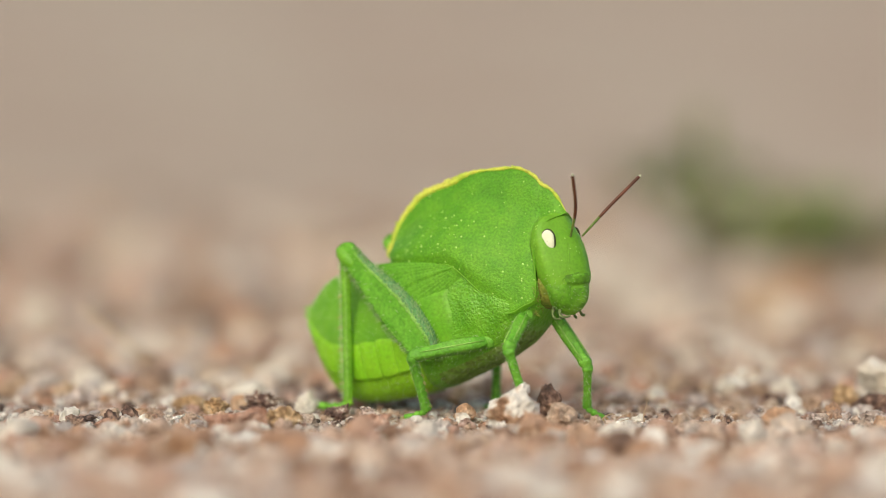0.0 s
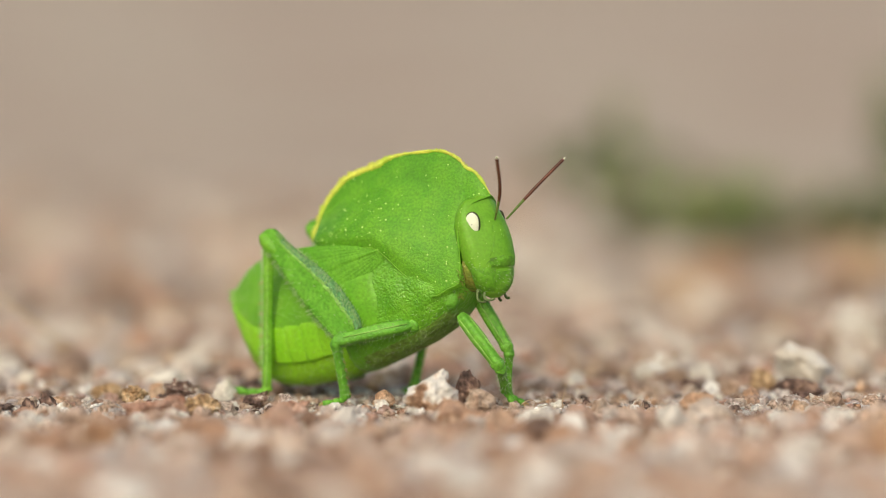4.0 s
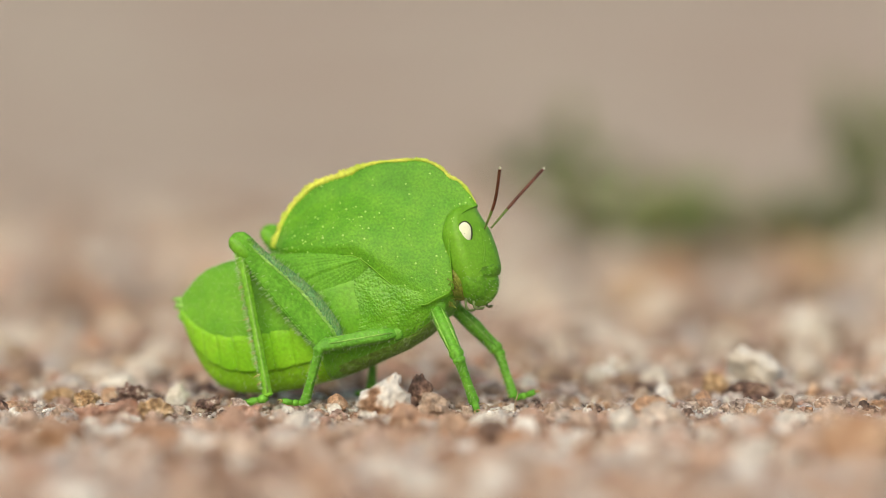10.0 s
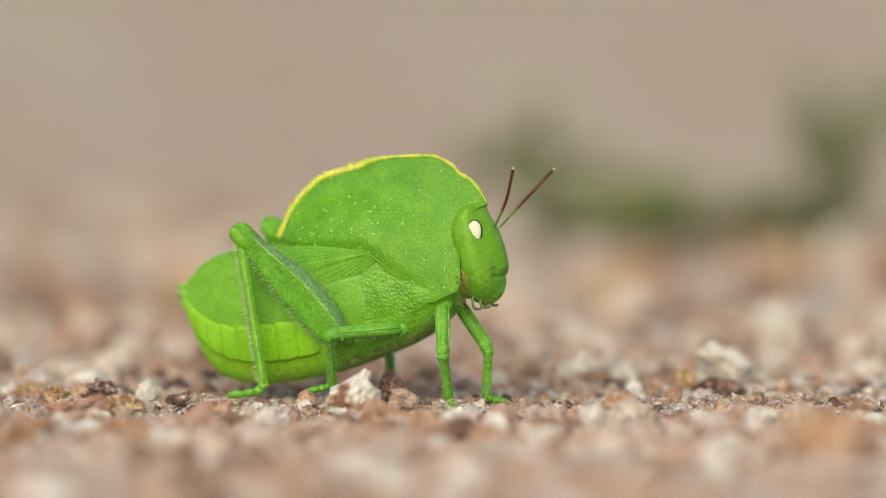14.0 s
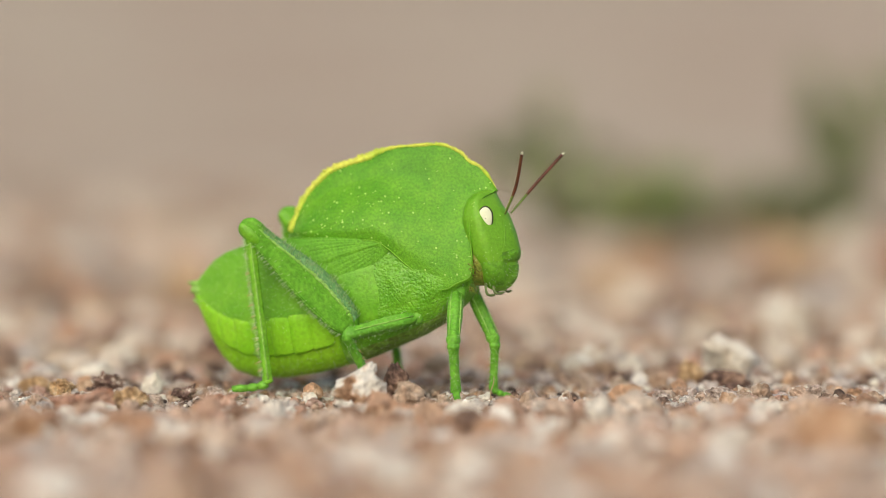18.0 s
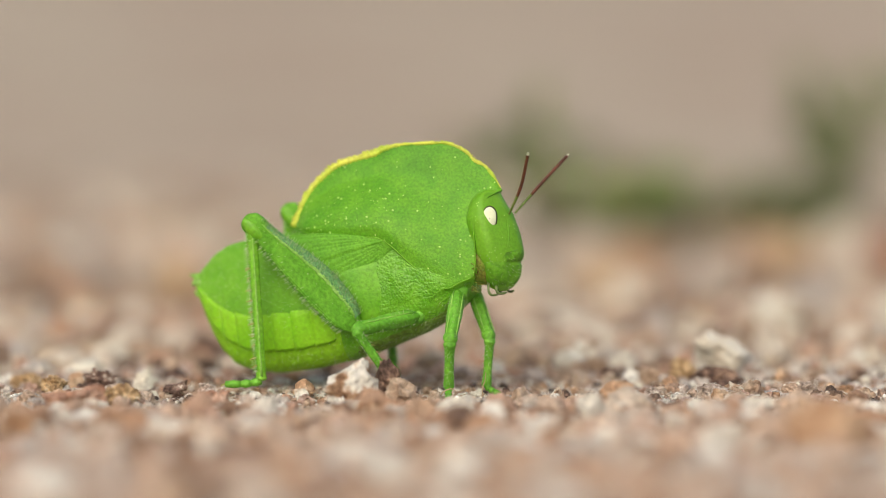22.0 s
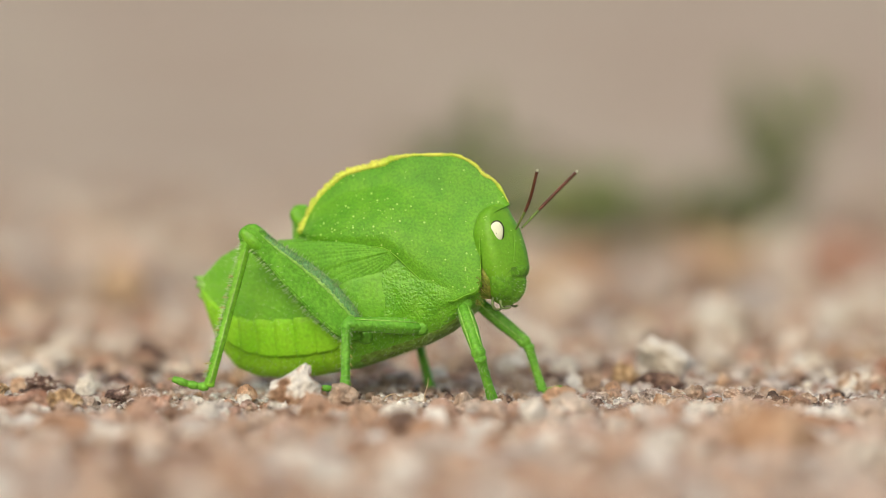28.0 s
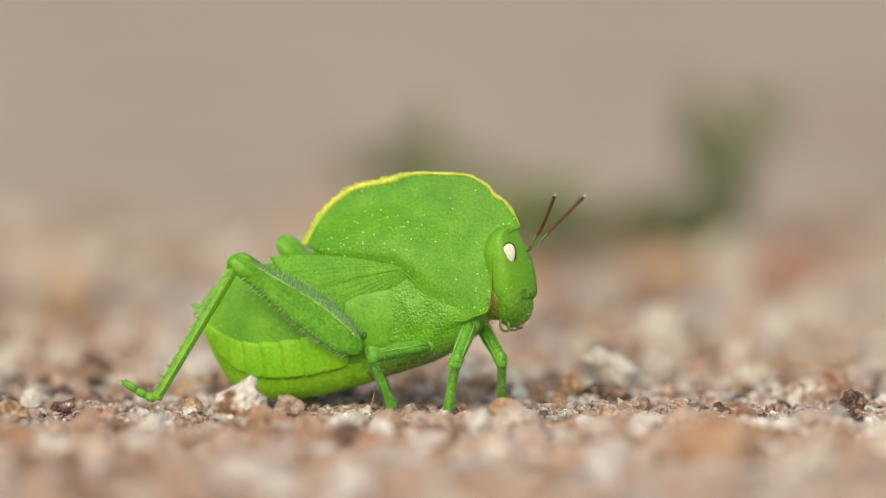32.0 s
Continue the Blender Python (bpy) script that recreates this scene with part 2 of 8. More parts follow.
ORANGE_ROCK = mat("orange_rock", [(0.3, (0.38, 0.22, 0.125)), (0.5, (0.53, 0.33, 0.20)), (0.68, (0.62, 0.47, 0.33))], 500, 0.8, 0.0004, 2400, 0.3, 0, 0.36)
TAN_ROCK = mat("tan_rock", [(0.3, (0.33, 0.21, 0.14)), (0.55, (0.50, 0.38, 0.28)), (0.75, (0.66, 0.58, 0.50))], 420, 0.85, 0.0004, 2200, 0.25, 0, 0.36)
GREY_ROCK = mat("grey_rock", [(0.3, (0.26, 0.19, 0.155)), (0.5, (0.48, 0.39, 0.33)), (0.65, (0.66, 0.59, 0.53))], 600, 0.8, 0.0004, 2600, 0.3, 0, 0.4)
CREAM_ROCK = mat("cream_rock", [(0.3, (0.56, 0.48, 0.37)), (0.5, (0.72, 0.67, 0.57)), (0.75, (0.84, 0.82, 0.75))], 420, 0.8, 0.0003, 2200, 0.3, 0, 0.2)
OCHRE_ROCK = mat("ochre_rock", [(0.3, (0.20, 0.12, 0.07)), (0.45, (0.44, 0.29, 0.15)), (0.6, (0.58, 0.42, 0.25)), (0.72, (0.72, 0.62, 0.46))], 900, 0.9, 0.0004, 2200, 0.2, 0, 0.42)
RED_ROCK = mat("red_rock", [(0.3, (0.26, 0.13, 0.08)), (0.5, (0.46, 0.27, 0.19)), (0.7, (0.58, 0.42, 0.33))], 900, 0.9, 0.0004, 2200, 0.2, 0, 0.4)
SPECK_ROCK = mat("speckled_dark_rock", [(0.35, (0.10, 0.06, 0.05)), (0.52, (0.22, 0.14, 0.11)), (0.6, (0.34, 0.24, 0.19)), (0.66, (0.76, 0.68, 0.58))], 1400, 0.85, 0.0004, 2400, 0.25, 0, 0.4)
LEAF = mat("weed_leaf", [(0.0, (0.20, 0.31, 0.09)), (0.5, (0.29, 0.39, 0.13)), (1.0, (0.40, 0.43, 0.19))], 90, 0.6, 0.0001, 500, 0.3, 0, 0.2, "object")
STEM = mat("weed_stem", [(0.3, (0.16, 0.24, 0.07)), (0.7, (0.26, 0.28, 0.12))], 90, 0.7, 0.0001, 500, 0.3, 0, 0.2)
STRAW = mat("dry_straw", [(0.3, (0.40, 0.27, 0.15)), (0.7, (0.58, 0.46, 0.30))], 500, 0.7, 0.00005, 2000, 0.3, 0, 0.2)


# ---- mesh helpers ----
def part(name, bm, material, parent=None, label="", smooth=True):
    me = bpy.data.meshes.new(name)
    if smooth:
        for f in bm.faces:
            f.smooth = True
    bm.normal_update()
    bm.to_mesh(me)
    bm.free()
    me.materials.append(material)
    ob = new(name, me)
    if parent:
        ob.parent = parent
    return tagged(ob, label)


def share(name, ob, parent, m):
    """Another part on the same mesh."""
    o = new(name, ob.data)
    o.parent, o.matrix_basis = parent, m
    return o


def B(x, y, z):
    """A point of the body, from mm about its centre."""
    return Vector((x * MM, y * MM, (z + UP) * MM))


def loft(rings, bm=None, closed=True, caps=True):
    bm = bm or bmesh.new()
    vs = [[bm.verts.new(p) for p in r] for r in rings]
    k = len(rings[0])
    for a, b in zip(vs, vs[1:]):
        for i in range(k if closed else k - 1):
            j = (i + 1) % k
            bm.faces.new((a[i], a[j], b[j], b[i]))
    if caps and closed:
        bm.faces.new(vs[0][::-1])
        bm.faces.new(vs[-1])
    return bm


def spline(pts, n):
    """n points along a smooth curve through pts (tuples of any length)."""
    p = [np.array(q, float) for q in pts]
    p = [2 * p[0] - p[1]] + p + [2 * p[-1] - p[-2]]
    out = []
    m = len(p) - 3
    for k in range(n):
        s = k / (n - 1) * m
        i = min(int(s), m - 1)
        t = s - i
        a, b, c, d = p[i:i + 4]
        out.append(0.5 * (2 * b + (c - a) * t + (2 * a - 5 * b + 4 * c - d) * t * t + (3 * b - a - 3 * c + d) * t ** 3))
    return out


def tube(path, radii, sides=10, flat=1.0, bm=None):
    """A tube along Vectors, with a radius at each."""
    rings = []
    side = None
    for i, p in enumerate(path):
        d = (path[min(i + 1, len(path) - 1)] - path[max(i - 1, 0)]).normalized()
        if side is None:
            side = d.cross(Vector((0, 1, 0)) if abs(d.y) < 0.9 else Vector((1, 0, 0))).normalized()
        side = (side - d * side.dot(d)).normalized()
        up = d.cross(side)
        rings.append([p + (side * math.cos(a) + up * math.sin(a) * flat) * radii[i] for a in (2 * math.pi * k / sides for k in range(sides))])
    return loft(rings, bm)


def ball(bm, c, r, sub=1, squash=(1, 1, 1)):
    got = bmesh.ops.create_icosphere(bm, subdivisions=sub, radius=1.0)
    for v in got["verts"]:
        v.co = Vector((v.co.x * squash[0], v.co.y * squash[1], v.co.z * squash[2])) * r + c


# ---- the grasshopper ----
grasshopper = tagged(new("grasshopper"), "bright green hooded grasshopper nymph with yellow-rimmed crest walking on gravel", "grasshopper")
grasshopper.empty_display_size = 0.005

# side view of the trunk: x, top, bottom, half width
TRUNK = [(-22.9, 2.8, 2.2, 0.15), (-22.2, 3.1, 0.3, 0.8), (-21.2, 4.1, -2.8, 1.5), (-20.0, 5.2, -5.4, 2.2), (-18.4, 6.05, -7.2, 3.0), (-16.0, 6.6, -8.2, 3.9), (-13.0, 6.9, -8.5, 4.6),
         (-9.0, 7.0, -8.3, 5.0), (-4.0, 6.8, -7.5, 4.9), (0.0, 6.5, -6.3, 4.7), (4.0, 6.0, -5.0, 4.55), (6.6, 5.2, -3.8, 4.35), (9.0, 4.2, -2.0, 3.7), (10.4, 3.2, -0.4, 2.7), (11.2, 2.4, 0.9, 1.5)]
TX = [r[0] for r in TRUNK]


def trunk(x, th, off=0.0):
    """A point of the trunk's skin at x, th radians down from the back on the right side (negative: the left)."""
    zt, zb, w = (float(np.interp(x, TX, [r[k] for r in TRUNK])) for k in (1, 2, 3))
    zc, h = (zt + zb) / 2, (zt - zb) / 2
    th = th - 2 * math.pi if th > math.pi else th
    s = abs(math.sin(th))
    c = math.cos(th)
    full = float(np.interp(x, [-12, -4, 0], [0.8, 0.5, 0.3])) if c > 0 else float(np.interp(x, [-12, 0], [0.8, 0.6]))
    slim = 1 - float(np.interp(x, [-22, -14, -8], [0.45, 0.25, 0.0])) * max(0.0, c)
    y = -math.copysign((w + off) * s ** full * slim, th)
    return B(x, y, zc + (h + off) * c)


def trunk_loft(x0, x1, n, off=0.0):
    xs = np.linspace(x0, x1, n)
    return loft([[trunk(x, -math.pi + 2 * math.pi * k / 36, off) for k in range(36)] for x in xs])


abdomen = part("abdomen", trunk_loft(-22.9, -3.0, 40), G_BELLY, grasshopper, "yellow-green hairy abdomen")
part("thorax", trunk_loft(-4.5, 11.2, 36, 0.08), G_WRINKLE, grasshopper)


def plate(name, x0, x1, th0, th1, off, material, slant=0.0, nx=8, nt=16, label="", owner=None, lip=0.10, soft=6.0, step=False, sink=0.12):
    """A thin plate lying on the trunk; lip raises its hind edge, step gives it a thick lower edge."""
    rings = []
    for i in range(nx + 1):
        u = i / nx
        row = []
        for j in range(nt + 1):
            v = j / nt
            xa = x0 + (x1 - x0) * u
            t0, t1 = (q(xa) if callable(q) else q for q in (th0, th1))
            th = math.radians(t0 + (t1 - t0) * v)
            if step:
                th += math.copysign(0.035 * v * (1 - u) - 0.03 * v * math.sin(math.pi * u), th)
            x = x0 + (x1 - x0) * u + slant * (math.sin(abs(th)) if abs(th) < math.pi / 2 else 1.0) + (0.25 * math.sin(9 * v) * slant)
            edge = min(1.0, soft * min(u, 1 - u, v, 1.0 if step else 1 - v))
            edge = edge * edge * (3 - 2 * edge)
            lift = off * edge + lip * (1 - u) * edge - sink * (1 - edge)
            x = max(-22.85, min(11.1, x))
            row.append(trunk(x, th, lift))
        if step:
            row.append(trunk(x, th, -0.2))
        rings.append(row)
    return part(name, loft(rings, closed=False), material, owner or grasshopper, label)


FOLD = lambda x: float(np.interp(x, [-22.3, -20.5, -18, -15.5, -12, -8, -5], [82, 89, 95, 98, 98, 97.5, 97]))
HEM = lambda x: float(np.interp(x, [-22.3, -20, -17, -13.5, -10, -5], [113, 119, 125.5, 129, 130, 129]))
SEGS = [-22.3, -20.9, -19.2, -17.2, -15.0, -12.6, -10.2, -7.8, -5.4]
for k in range(8):
    a, b = SEGS[k], SEGS[k + 1] + 0.3
    plate("tergite", a, b, lambda x: -FOLD(x), FOLD, 0.12, G_DULL, 0.0, 6, 36, "dull green back plate", abdomen, 0.03, 6.0, False, -0.10)
    for s in (1, -1):
        plate("pleurite", a, b, lambda x: s * (FOLD(x) - 5), lambda x: s * HEM(x), 0.16, G_BRIGHT, 0.0, 8, 14, "bright yellow-green side plate", abdomen, 0.20, 6.0, True, 0.06)
tip = bmesh.new()
tube([B(-21.6, 0, 2.6), B(-22.6, 0, 2.95), B(-23.4, 0, 3.2)], [0.7 * MM, 0.4 * MM, 0.04 * MM], 8, 1.0, tip)
for s in (1, -1):
    tube([B(-21.7, s * 0.5, 2.2), B(-22.7, s * 0.55, 2.3), B(-23.0, s * 0.5, 2.0)], [0.5 * MM, 0.3 * MM, 0.05 * MM], 8, 1.0, tip)
    tube([B(-21.5, s * 0.3, 1.2), B(-22.5, s * 0.3, 0.9), B(-22.9, s * 0.25, 1.3)], [0.5 * MM, 0.3 * MM, 0.04 * MM], 8, 1.0, tip)
part("tail_tip", tip, G_PALE, abdomen, "pale pointed tip of the abdomen")

# sides of the thorax
for sd in (1, -1):
    plate("thorax_plate", -4.9, 2.0, sd * 54, sd * 126, 0.30, G_SIDE, -0.9, 24, 24, "smooth yellow-green side plate", lip=0.0, soft=5.0)
    plate("thorax_plate", 1.75, 5.8, sd * 58, sd * 122, 0.34, G_WRINKLE, -0.9, 24, 24, "glossy wrinkled green side plate", lip=0.0, soft=2.4)
    plate("thorax_plate", 5.0, 9.8, sd * 66, sd * 128, 0.26, G_WRINKLE, -0.3, 20, 24, "glossy wrinkled green side plate", lip=0.0, soft=2.4)
for sd in (1, -1):
    bm = bmesh.new()
    ball(bm, Vector((0, 0, 0)), MM, 2, (0.42, 0.16, 0.62))
    part("spiracle", bm, G_SUTURE, grasshopper, "small dark breathing pore").matrix_basis = Matrix.Translation(trunk(-2.6, sd * math.radians(103), 0.22)) @ pose(0, 0, 0, 0, 25, 0)
plate("sternum", -5.0, 10.6, 133, 227, 0.10, STERNUM, 0.0, 24, 18, "olive-brown hairy underside", lip=0.0)

# the hood: the crest's edge above, the lower border beside, and its half width
HOOD = [(-10.3, 7.9, -10.1, 7.8, 0.5), (-9.5, 9.5, -9.2, 7.4, 1.9), (-8.4, 11.35, -8.0, 6.8, 3.0), (-6.9, 12.8, -6.0, 6.3, 3.8), (-5.0, 14.1, -4.1, 6.0, 4.6),
        (-3.1, 14.65, -2.2, 5.95, 5.0), (-0.6, 15.1, -0.3, 5.9, 5.2), (1.0, 15.65, 1.0, 5.6, 5.3), (2.9, 15.9, 2.3, 4.6, 5.3), (5.5, 15.85, 4.0, 2.8, 5.2),
        (7.9, 15.7, 6.0, 0.9, 4.9), (9.1, 15.25, 7.8, -0.4, 4.6), (10.35, 14.45, 9.5, 0.15, 4.2), (11.0, 13.6, 11.0, 0.9, 3.75), (12.25, 12.8, 11.35, 3.2, 3.68),
        (13.25, 11.45, 11.45, 6.6, 3.68), (13.85, 10.3, 12.55, 8.9, 2.98), (14.0, 10.1, 13.9, 9.95, 0.6)]
hood_rows = spline(HOOD, 86)


def hood_point(row, u, side):
    cx, cz, lx, lz, w = row
    f = float(np.interp(u, [0, 0.1, 0.26, 0.4, 0.55, 0.7, 0.85, 1.0], [0.0, 0.07, 0.16, 0.38, 0.66, 0.87, 0.95, float(np.interp(lx, [6.0, 10.2], [0.885, 0.985]))]))
    y = (w - 0.25) * f + 0.13 * min(1.0, 8 * u) + 0.05 * math.sin(7 * u + 0.5 * cx) * min(1.0, 4 * u * (1 - u))
    return B(cx + (lx - cx) * u, -side * y, cz + (lz - cz) * u)


rings = []
for row in hood_rows:
    right = [hood_point(row, (k / 34) ** 1.15, 1) for k in range(35)]
    left = [hood_point(row, (k / 34) ** 1.15, -1) for k in range(34, 0, -1)]
    rings.append(right + left)
hood = part("hood", loft(rings), G_HOOD, grasshopper, "tall leaf-like green hood with pale specks")
# its yellow rim, toothed towards the rear
rim = spline([(r[0], r[1]) for r in HOOD[:-1]], 190)
pts = [B(x, 0, z) for x, z in rim]
radii = []
for k in range(len(pts)):
    u = k / (len(pts) - 1)
    tooth = abs(math.sin(k * 1.1)) * (0.20 if u < 0.45 else 0.03) + rnd.uniform(0, 0.12 if u < 0.45 else 0.06)
    radii.append(((0.19 if u < 0.45 else 0.14) + tooth + 0.04 * math.sin(k * 0.37)) * MM * min(1.0, 8 * (1 - u) + 0.25))
part("crest_rim", tube(pts, radii, 8, 0.9), YELLOW, hood, "yellow toothed rim")
bm = bmesh.new()
for k in range(0, 330):
    u = rnd.random() ** 1.5
    p = pts[int(u * 180)]
    out = (p - B(2.0, 0, 7.0)).normalized()
    ball(bm, p + out * rnd.uniform(0.0, 0.42 if u < 0.45 else 0.16) * MM + Vector((rnd.uniform(-0.1, 0.1), rnd.uniform(-0.2, 0.2), rnd.uniform(-0.1, 0.1))) * MM, rnd.uniform(0.08, 0.22 if u < 0.45 else 0.11) * MM, 1)
tagged(part("rim_beads", bm, YELLOW, hood, "yellow granules along the crest"), kind="stuff")
# lower border
for s in (1, -1):
    edge = [hood_point(r, 0.985, s) for r in spline(HOOD[1:-1], 70)]
    part("hood_border", tube(edge, [0.07 * MM] * len(edge), 6), G_HEAD, hood)
bm = bmesh.new()
for k in range(230):
    row = hood_rows[rnd.randrange(6, 80)]
    u = rnd.uniform(0.06, 0.97) if k % 3 == 0 else rnd.uniform(0.42, 0.97)
    s = rnd.choice((1, 1, -1))
    ball(bm, hood_point(row, u, s), rnd.choice((0.05, 0.06, 0.075, 0.10, 0.13)) * MM, 1, (1, 0.6, 1))
part("specks", bm, DOT, hood, "pale raised specks")

# wing buds with fanned veins
for s in (1, -1):
    far = spline([(-13.4, 6.7, 4.2), (-12.4, 5.4, 4.9), (-10.4, 3.6, 5.15), (-7.6, 1.8, 5.2), (-5.0, 0.7, 5.05), (-3.0, 0.3, 4.85)], 61)
    root = spline([(0.9, 5.9, 4.55), (1.6, 5.45, 4.5), (2.4, 4.8, 4.35)], 61)
    vein = [0.025 * math.cos(j * 1.35 + 0.8 * math.sin(j * 0.31)) + 0.012 * math.cos(j * 2.4) for j in range(61)]
    rings = []
    for i in range(30):
        r = i / 29
        row = []
        for j in range(61):
            v = j / 60
            p = root[j] * (1 - r) + far[j] * r
            arch = 0.55 * math.sin(math.pi * r) * (1 - v) ** 2
            ridge = vein[j] * min(1, r * 3) * min(1, (1 - r) * 12)
            fold = 0.10 * math.exp(-((v - 0.42) / 0.05) ** 2)
            row.append(B(p[0], -s * (p[2] + 0.12 * math.sin(math.pi * v) + ridge + fold), p[1] + arch))
        inner = []
        for v in (1.0, 0.5, 0.0):
            p = root[int(v * 60)] * (1 - r) + far[int(v * 60)] * r
            inner.append(B(p[0], -s * (p[2] - 0.6), p[1] + 0.55 * math.sin(math.pi * r) * (1 - v) ** 2))
        rings.append(row + inner)
    part("wing_bud", loft(rings), G_WING, grasshopper, "flat green wing bud with fanned veins")

# head: height, front, back, half width
HEAD = [(-1.05, 13.6, 12.7, 0.5), (-0.6, 14.5, 12.0, 1.7), (0.3, 15.1, 11.5, 2.6), (1.2, 15.35, 11.3, 3.0), (1.75, 15.45, 11.2, 3.2), (2.0, 15.38, 11.15, 3.3), (2.3, 15.6, 11.0, 3.45),
        (3.3, 15.85, 10.3, 3.7), (5.1, 15.6, 10.1, 3.9), (7.2, 15.0, 10.0, 3.92), (8.5, 14.25, 10.4, 3.55), (9.3, 13.9, 10.8, 3.1), (9.85, 13.65, 11.4, 2.45), (10.2, 13.35, 12.2, 0.9)]


def head_point(z, a, off=0.0):
    zs = [h[0] for h in HEAD]
    f, b, w = (float(np.interp(z, zs, [h[k] for h in HEAD])) for k in (1, 2, 3))
    xc, rx = (f + b) / 2, (f - b) / 2
    c, s = math.cos(a), math.sin(a)
    return B(xc + (rx + off) * math.copysign(abs(c) ** 0.95, c), -(w + off) * math.copysign(abs(s) ** (0.75 if c > 0 else 0.55), s) * (1 - 0.55 * max(0, c)) * (1 - 0.11 * max(0, -c)), z)


zs = [r[0] for r in spline([(h[0],) for h in HEAD], 60)]
head = part("head", loft([[head_point(z, 2 * math.pi * k / 36) for k in range(36)] for z in zs]), G_HEAD, grasshopper, "smooth green upright head")
# face plates below: clypeus and lip, cheek ridges
for z0, z1, off in ((2.1, 3.3, 0.12), (-0.5, 1.85, 0.14)):
    rows = []
    for i in range(9):
        z = z0 + (z1 - z0) * i / 8
        e1 = math.sin(math.pi * i / 8) ** 0.4
        rows.append([head_point(z, a, off * e1 * min(1, 4 * (1 - abs(a) / 1.15)) - 0.03) for a in np.linspace(-1.15, 1.15, 19)])
    part("face_plate", loft(rows, closed=False), G_FACE, head, "green face plate above the mouth")
for s in (1, -1):
    ridge = [head_point(z, s * a, 0.02) for z, a in ((8.0, 0.45), (6.5, 0.62), (5.0, 0.78), (3.9, 0.92), (3.3, 1.05))]
    part("cheek_ridge", tube(ridge, [0.03 * MM, 0.06 * MM, 0.06 * MM, 0.06 * MM, 0.03 * MM], 6), G_HEAD, head)
    ridge = [head_point(z, s * a, 0.02) for z, a in ((3.4, 0.5), (3.3, 0.8), (2.9, 1.1), (2.0, 1.4), (0.8, 1.6))]
    part("cheek_ridge", tube(ridge, [0.03 * MM, 0.05 * MM, 0.05 * MM, 0.05 * MM, 0.03 * MM], 6), G_FACE, head)
    rows = []
    for i in range(11):
        z = -0.5 + 2.9 * i / 10
        e1 = math.sin(math.pi * i / 10) ** 0.5
        rows.append([head_point(z, s * a, 0.28 * e1 * math.sin(math.pi * (a - 0.85) / 1.3) ** 0.6 - 0.03) for a in np.linspace(0.851, 2.149, 13)])
    part("mandible", loft(rows, closed=False), G_FACE, head, "dark green rounded jaw")
    # eye in its dark socket
    bm = bmesh.new()
    ball(bm, Vector((0, 0, 0)), MM, 3, (0.90, 0.24, 1.34))
    for v in bm.verts:
        v.co.x = min(v.co.x, 0.50 * MM + 0.40 * v.co.x)
    socket = part("eye_socket", bm, DARK, head, "dark green-brown eye rim")
    socket.matrix_basis = Matrix.Translation(B(13.2, -s * (3.03 if s > 0 else 2.4), 7.15)) @ pose(0, 0, 0, s * 6, 4, s * 22)
    bm = bmesh.new()
    ball(bm, Vector((0, 0, 0)), MM, 3, (0.80, 0.33, 1.22))
    for v in bm.verts:
        v.co.x = min(v.co.x, 0.42 * MM + 0.40 * v.co.x)
    eye = part("eye", bm, CREAM, head, "cream-white oval eye")
    eye.matrix_basis = Matrix.Translation(B(13.2, -s * (3.08 if s > 0 else 2.45), 7.15)) @ pose(0, 0, 0, s * 6, 4, s * 22)
    bm = bmesh.new()
    ball(bm, Vector((0, -s * 0.33 * MM, -0.05 * MM)), 0.05 * MM, 1)
    part("pupil_dot", bm, DARK, eye)
    # antenna
    root = (14.9, s * -1.15, 7.35)
    mid = (16.9, s * -2.6, 10.3) if s > 0 else (17.4, s * -3.2, 10.2)
    end = (18.8, s * -5.4, 13.9) if s > 0 else (20.3, s * -5.9, 13.4)
    line = [B(*q) for q in spline([root, mid, end], 34)]
    rad = [(0.10 + 0.075 * min(1, k / 14) + 0.022 * (k % 2)) * MM for k in range(34)]
    ant = part("antenna", tube(line[:12], rad[:12], 8), G_ROOT, head, "thin antenna, green at the root and brown above")
    part("flagellum", tube(line[11:33], rad[11:33], 8), BROWN, ant, "ringed red-brown upper antenna")
    part("tip", tube(line[32:], [0.17 * MM, 0.06 * MM], 8), CREAM, ant, "pale antenna tip")
    # mouth feelers
    for x0, dx, dz in ((13.0, 1.0, -0.3), (12.1, 0.8, -0.5)):
        pth = [B(*q) for q in spline([(x0, -s * 1.7, 0.0), (x0 + 0.05, -s * 2.1, -0.9), (x0 + 0.4 * dx, -s * 1.9, -1.1 + 0.5 * dz), (x0 + dx, -s * 1.4, -0.85 + dz)], 8)]
        part("palp", tube(pth, [0.16 * MM, 0.16 * MM, 0.13 * MM, 0.17 * MM, 0.15 * MM, 0.12 * MM, 0.16 * MM, 0.1 * MM], 7), PALP, head, "small grey-green mouth feeler")
bm = bmesh.new()
for k in range(170):
    z = rnd.uniform(-0.7, 3.2)
    a = rnd.uniform(-2.2, 2.2)
    p = head_point(z, a, 0.1)
    q = head_point(z - 0.1, a, 0.42)
    tube([p, q], [0.02 * MM, 0.007 * MM], 3, 1.0, bm)
part("face_hairs", bm, HAIR, head, "short pale bristles round the mouth")
bm = bmesh.new()
for k in range(46):
    z = rnd.uniform(2.0, 9.0)
    ball(bm, head_point(z, rnd.choice((1, -1)) * rnd.uniform(0.2, 2.2), 0.0), rnd.choice((0.035, 0.05, 0.07)) * MM, 1)
part("specks", bm, DOT, head, "pale raised specks")
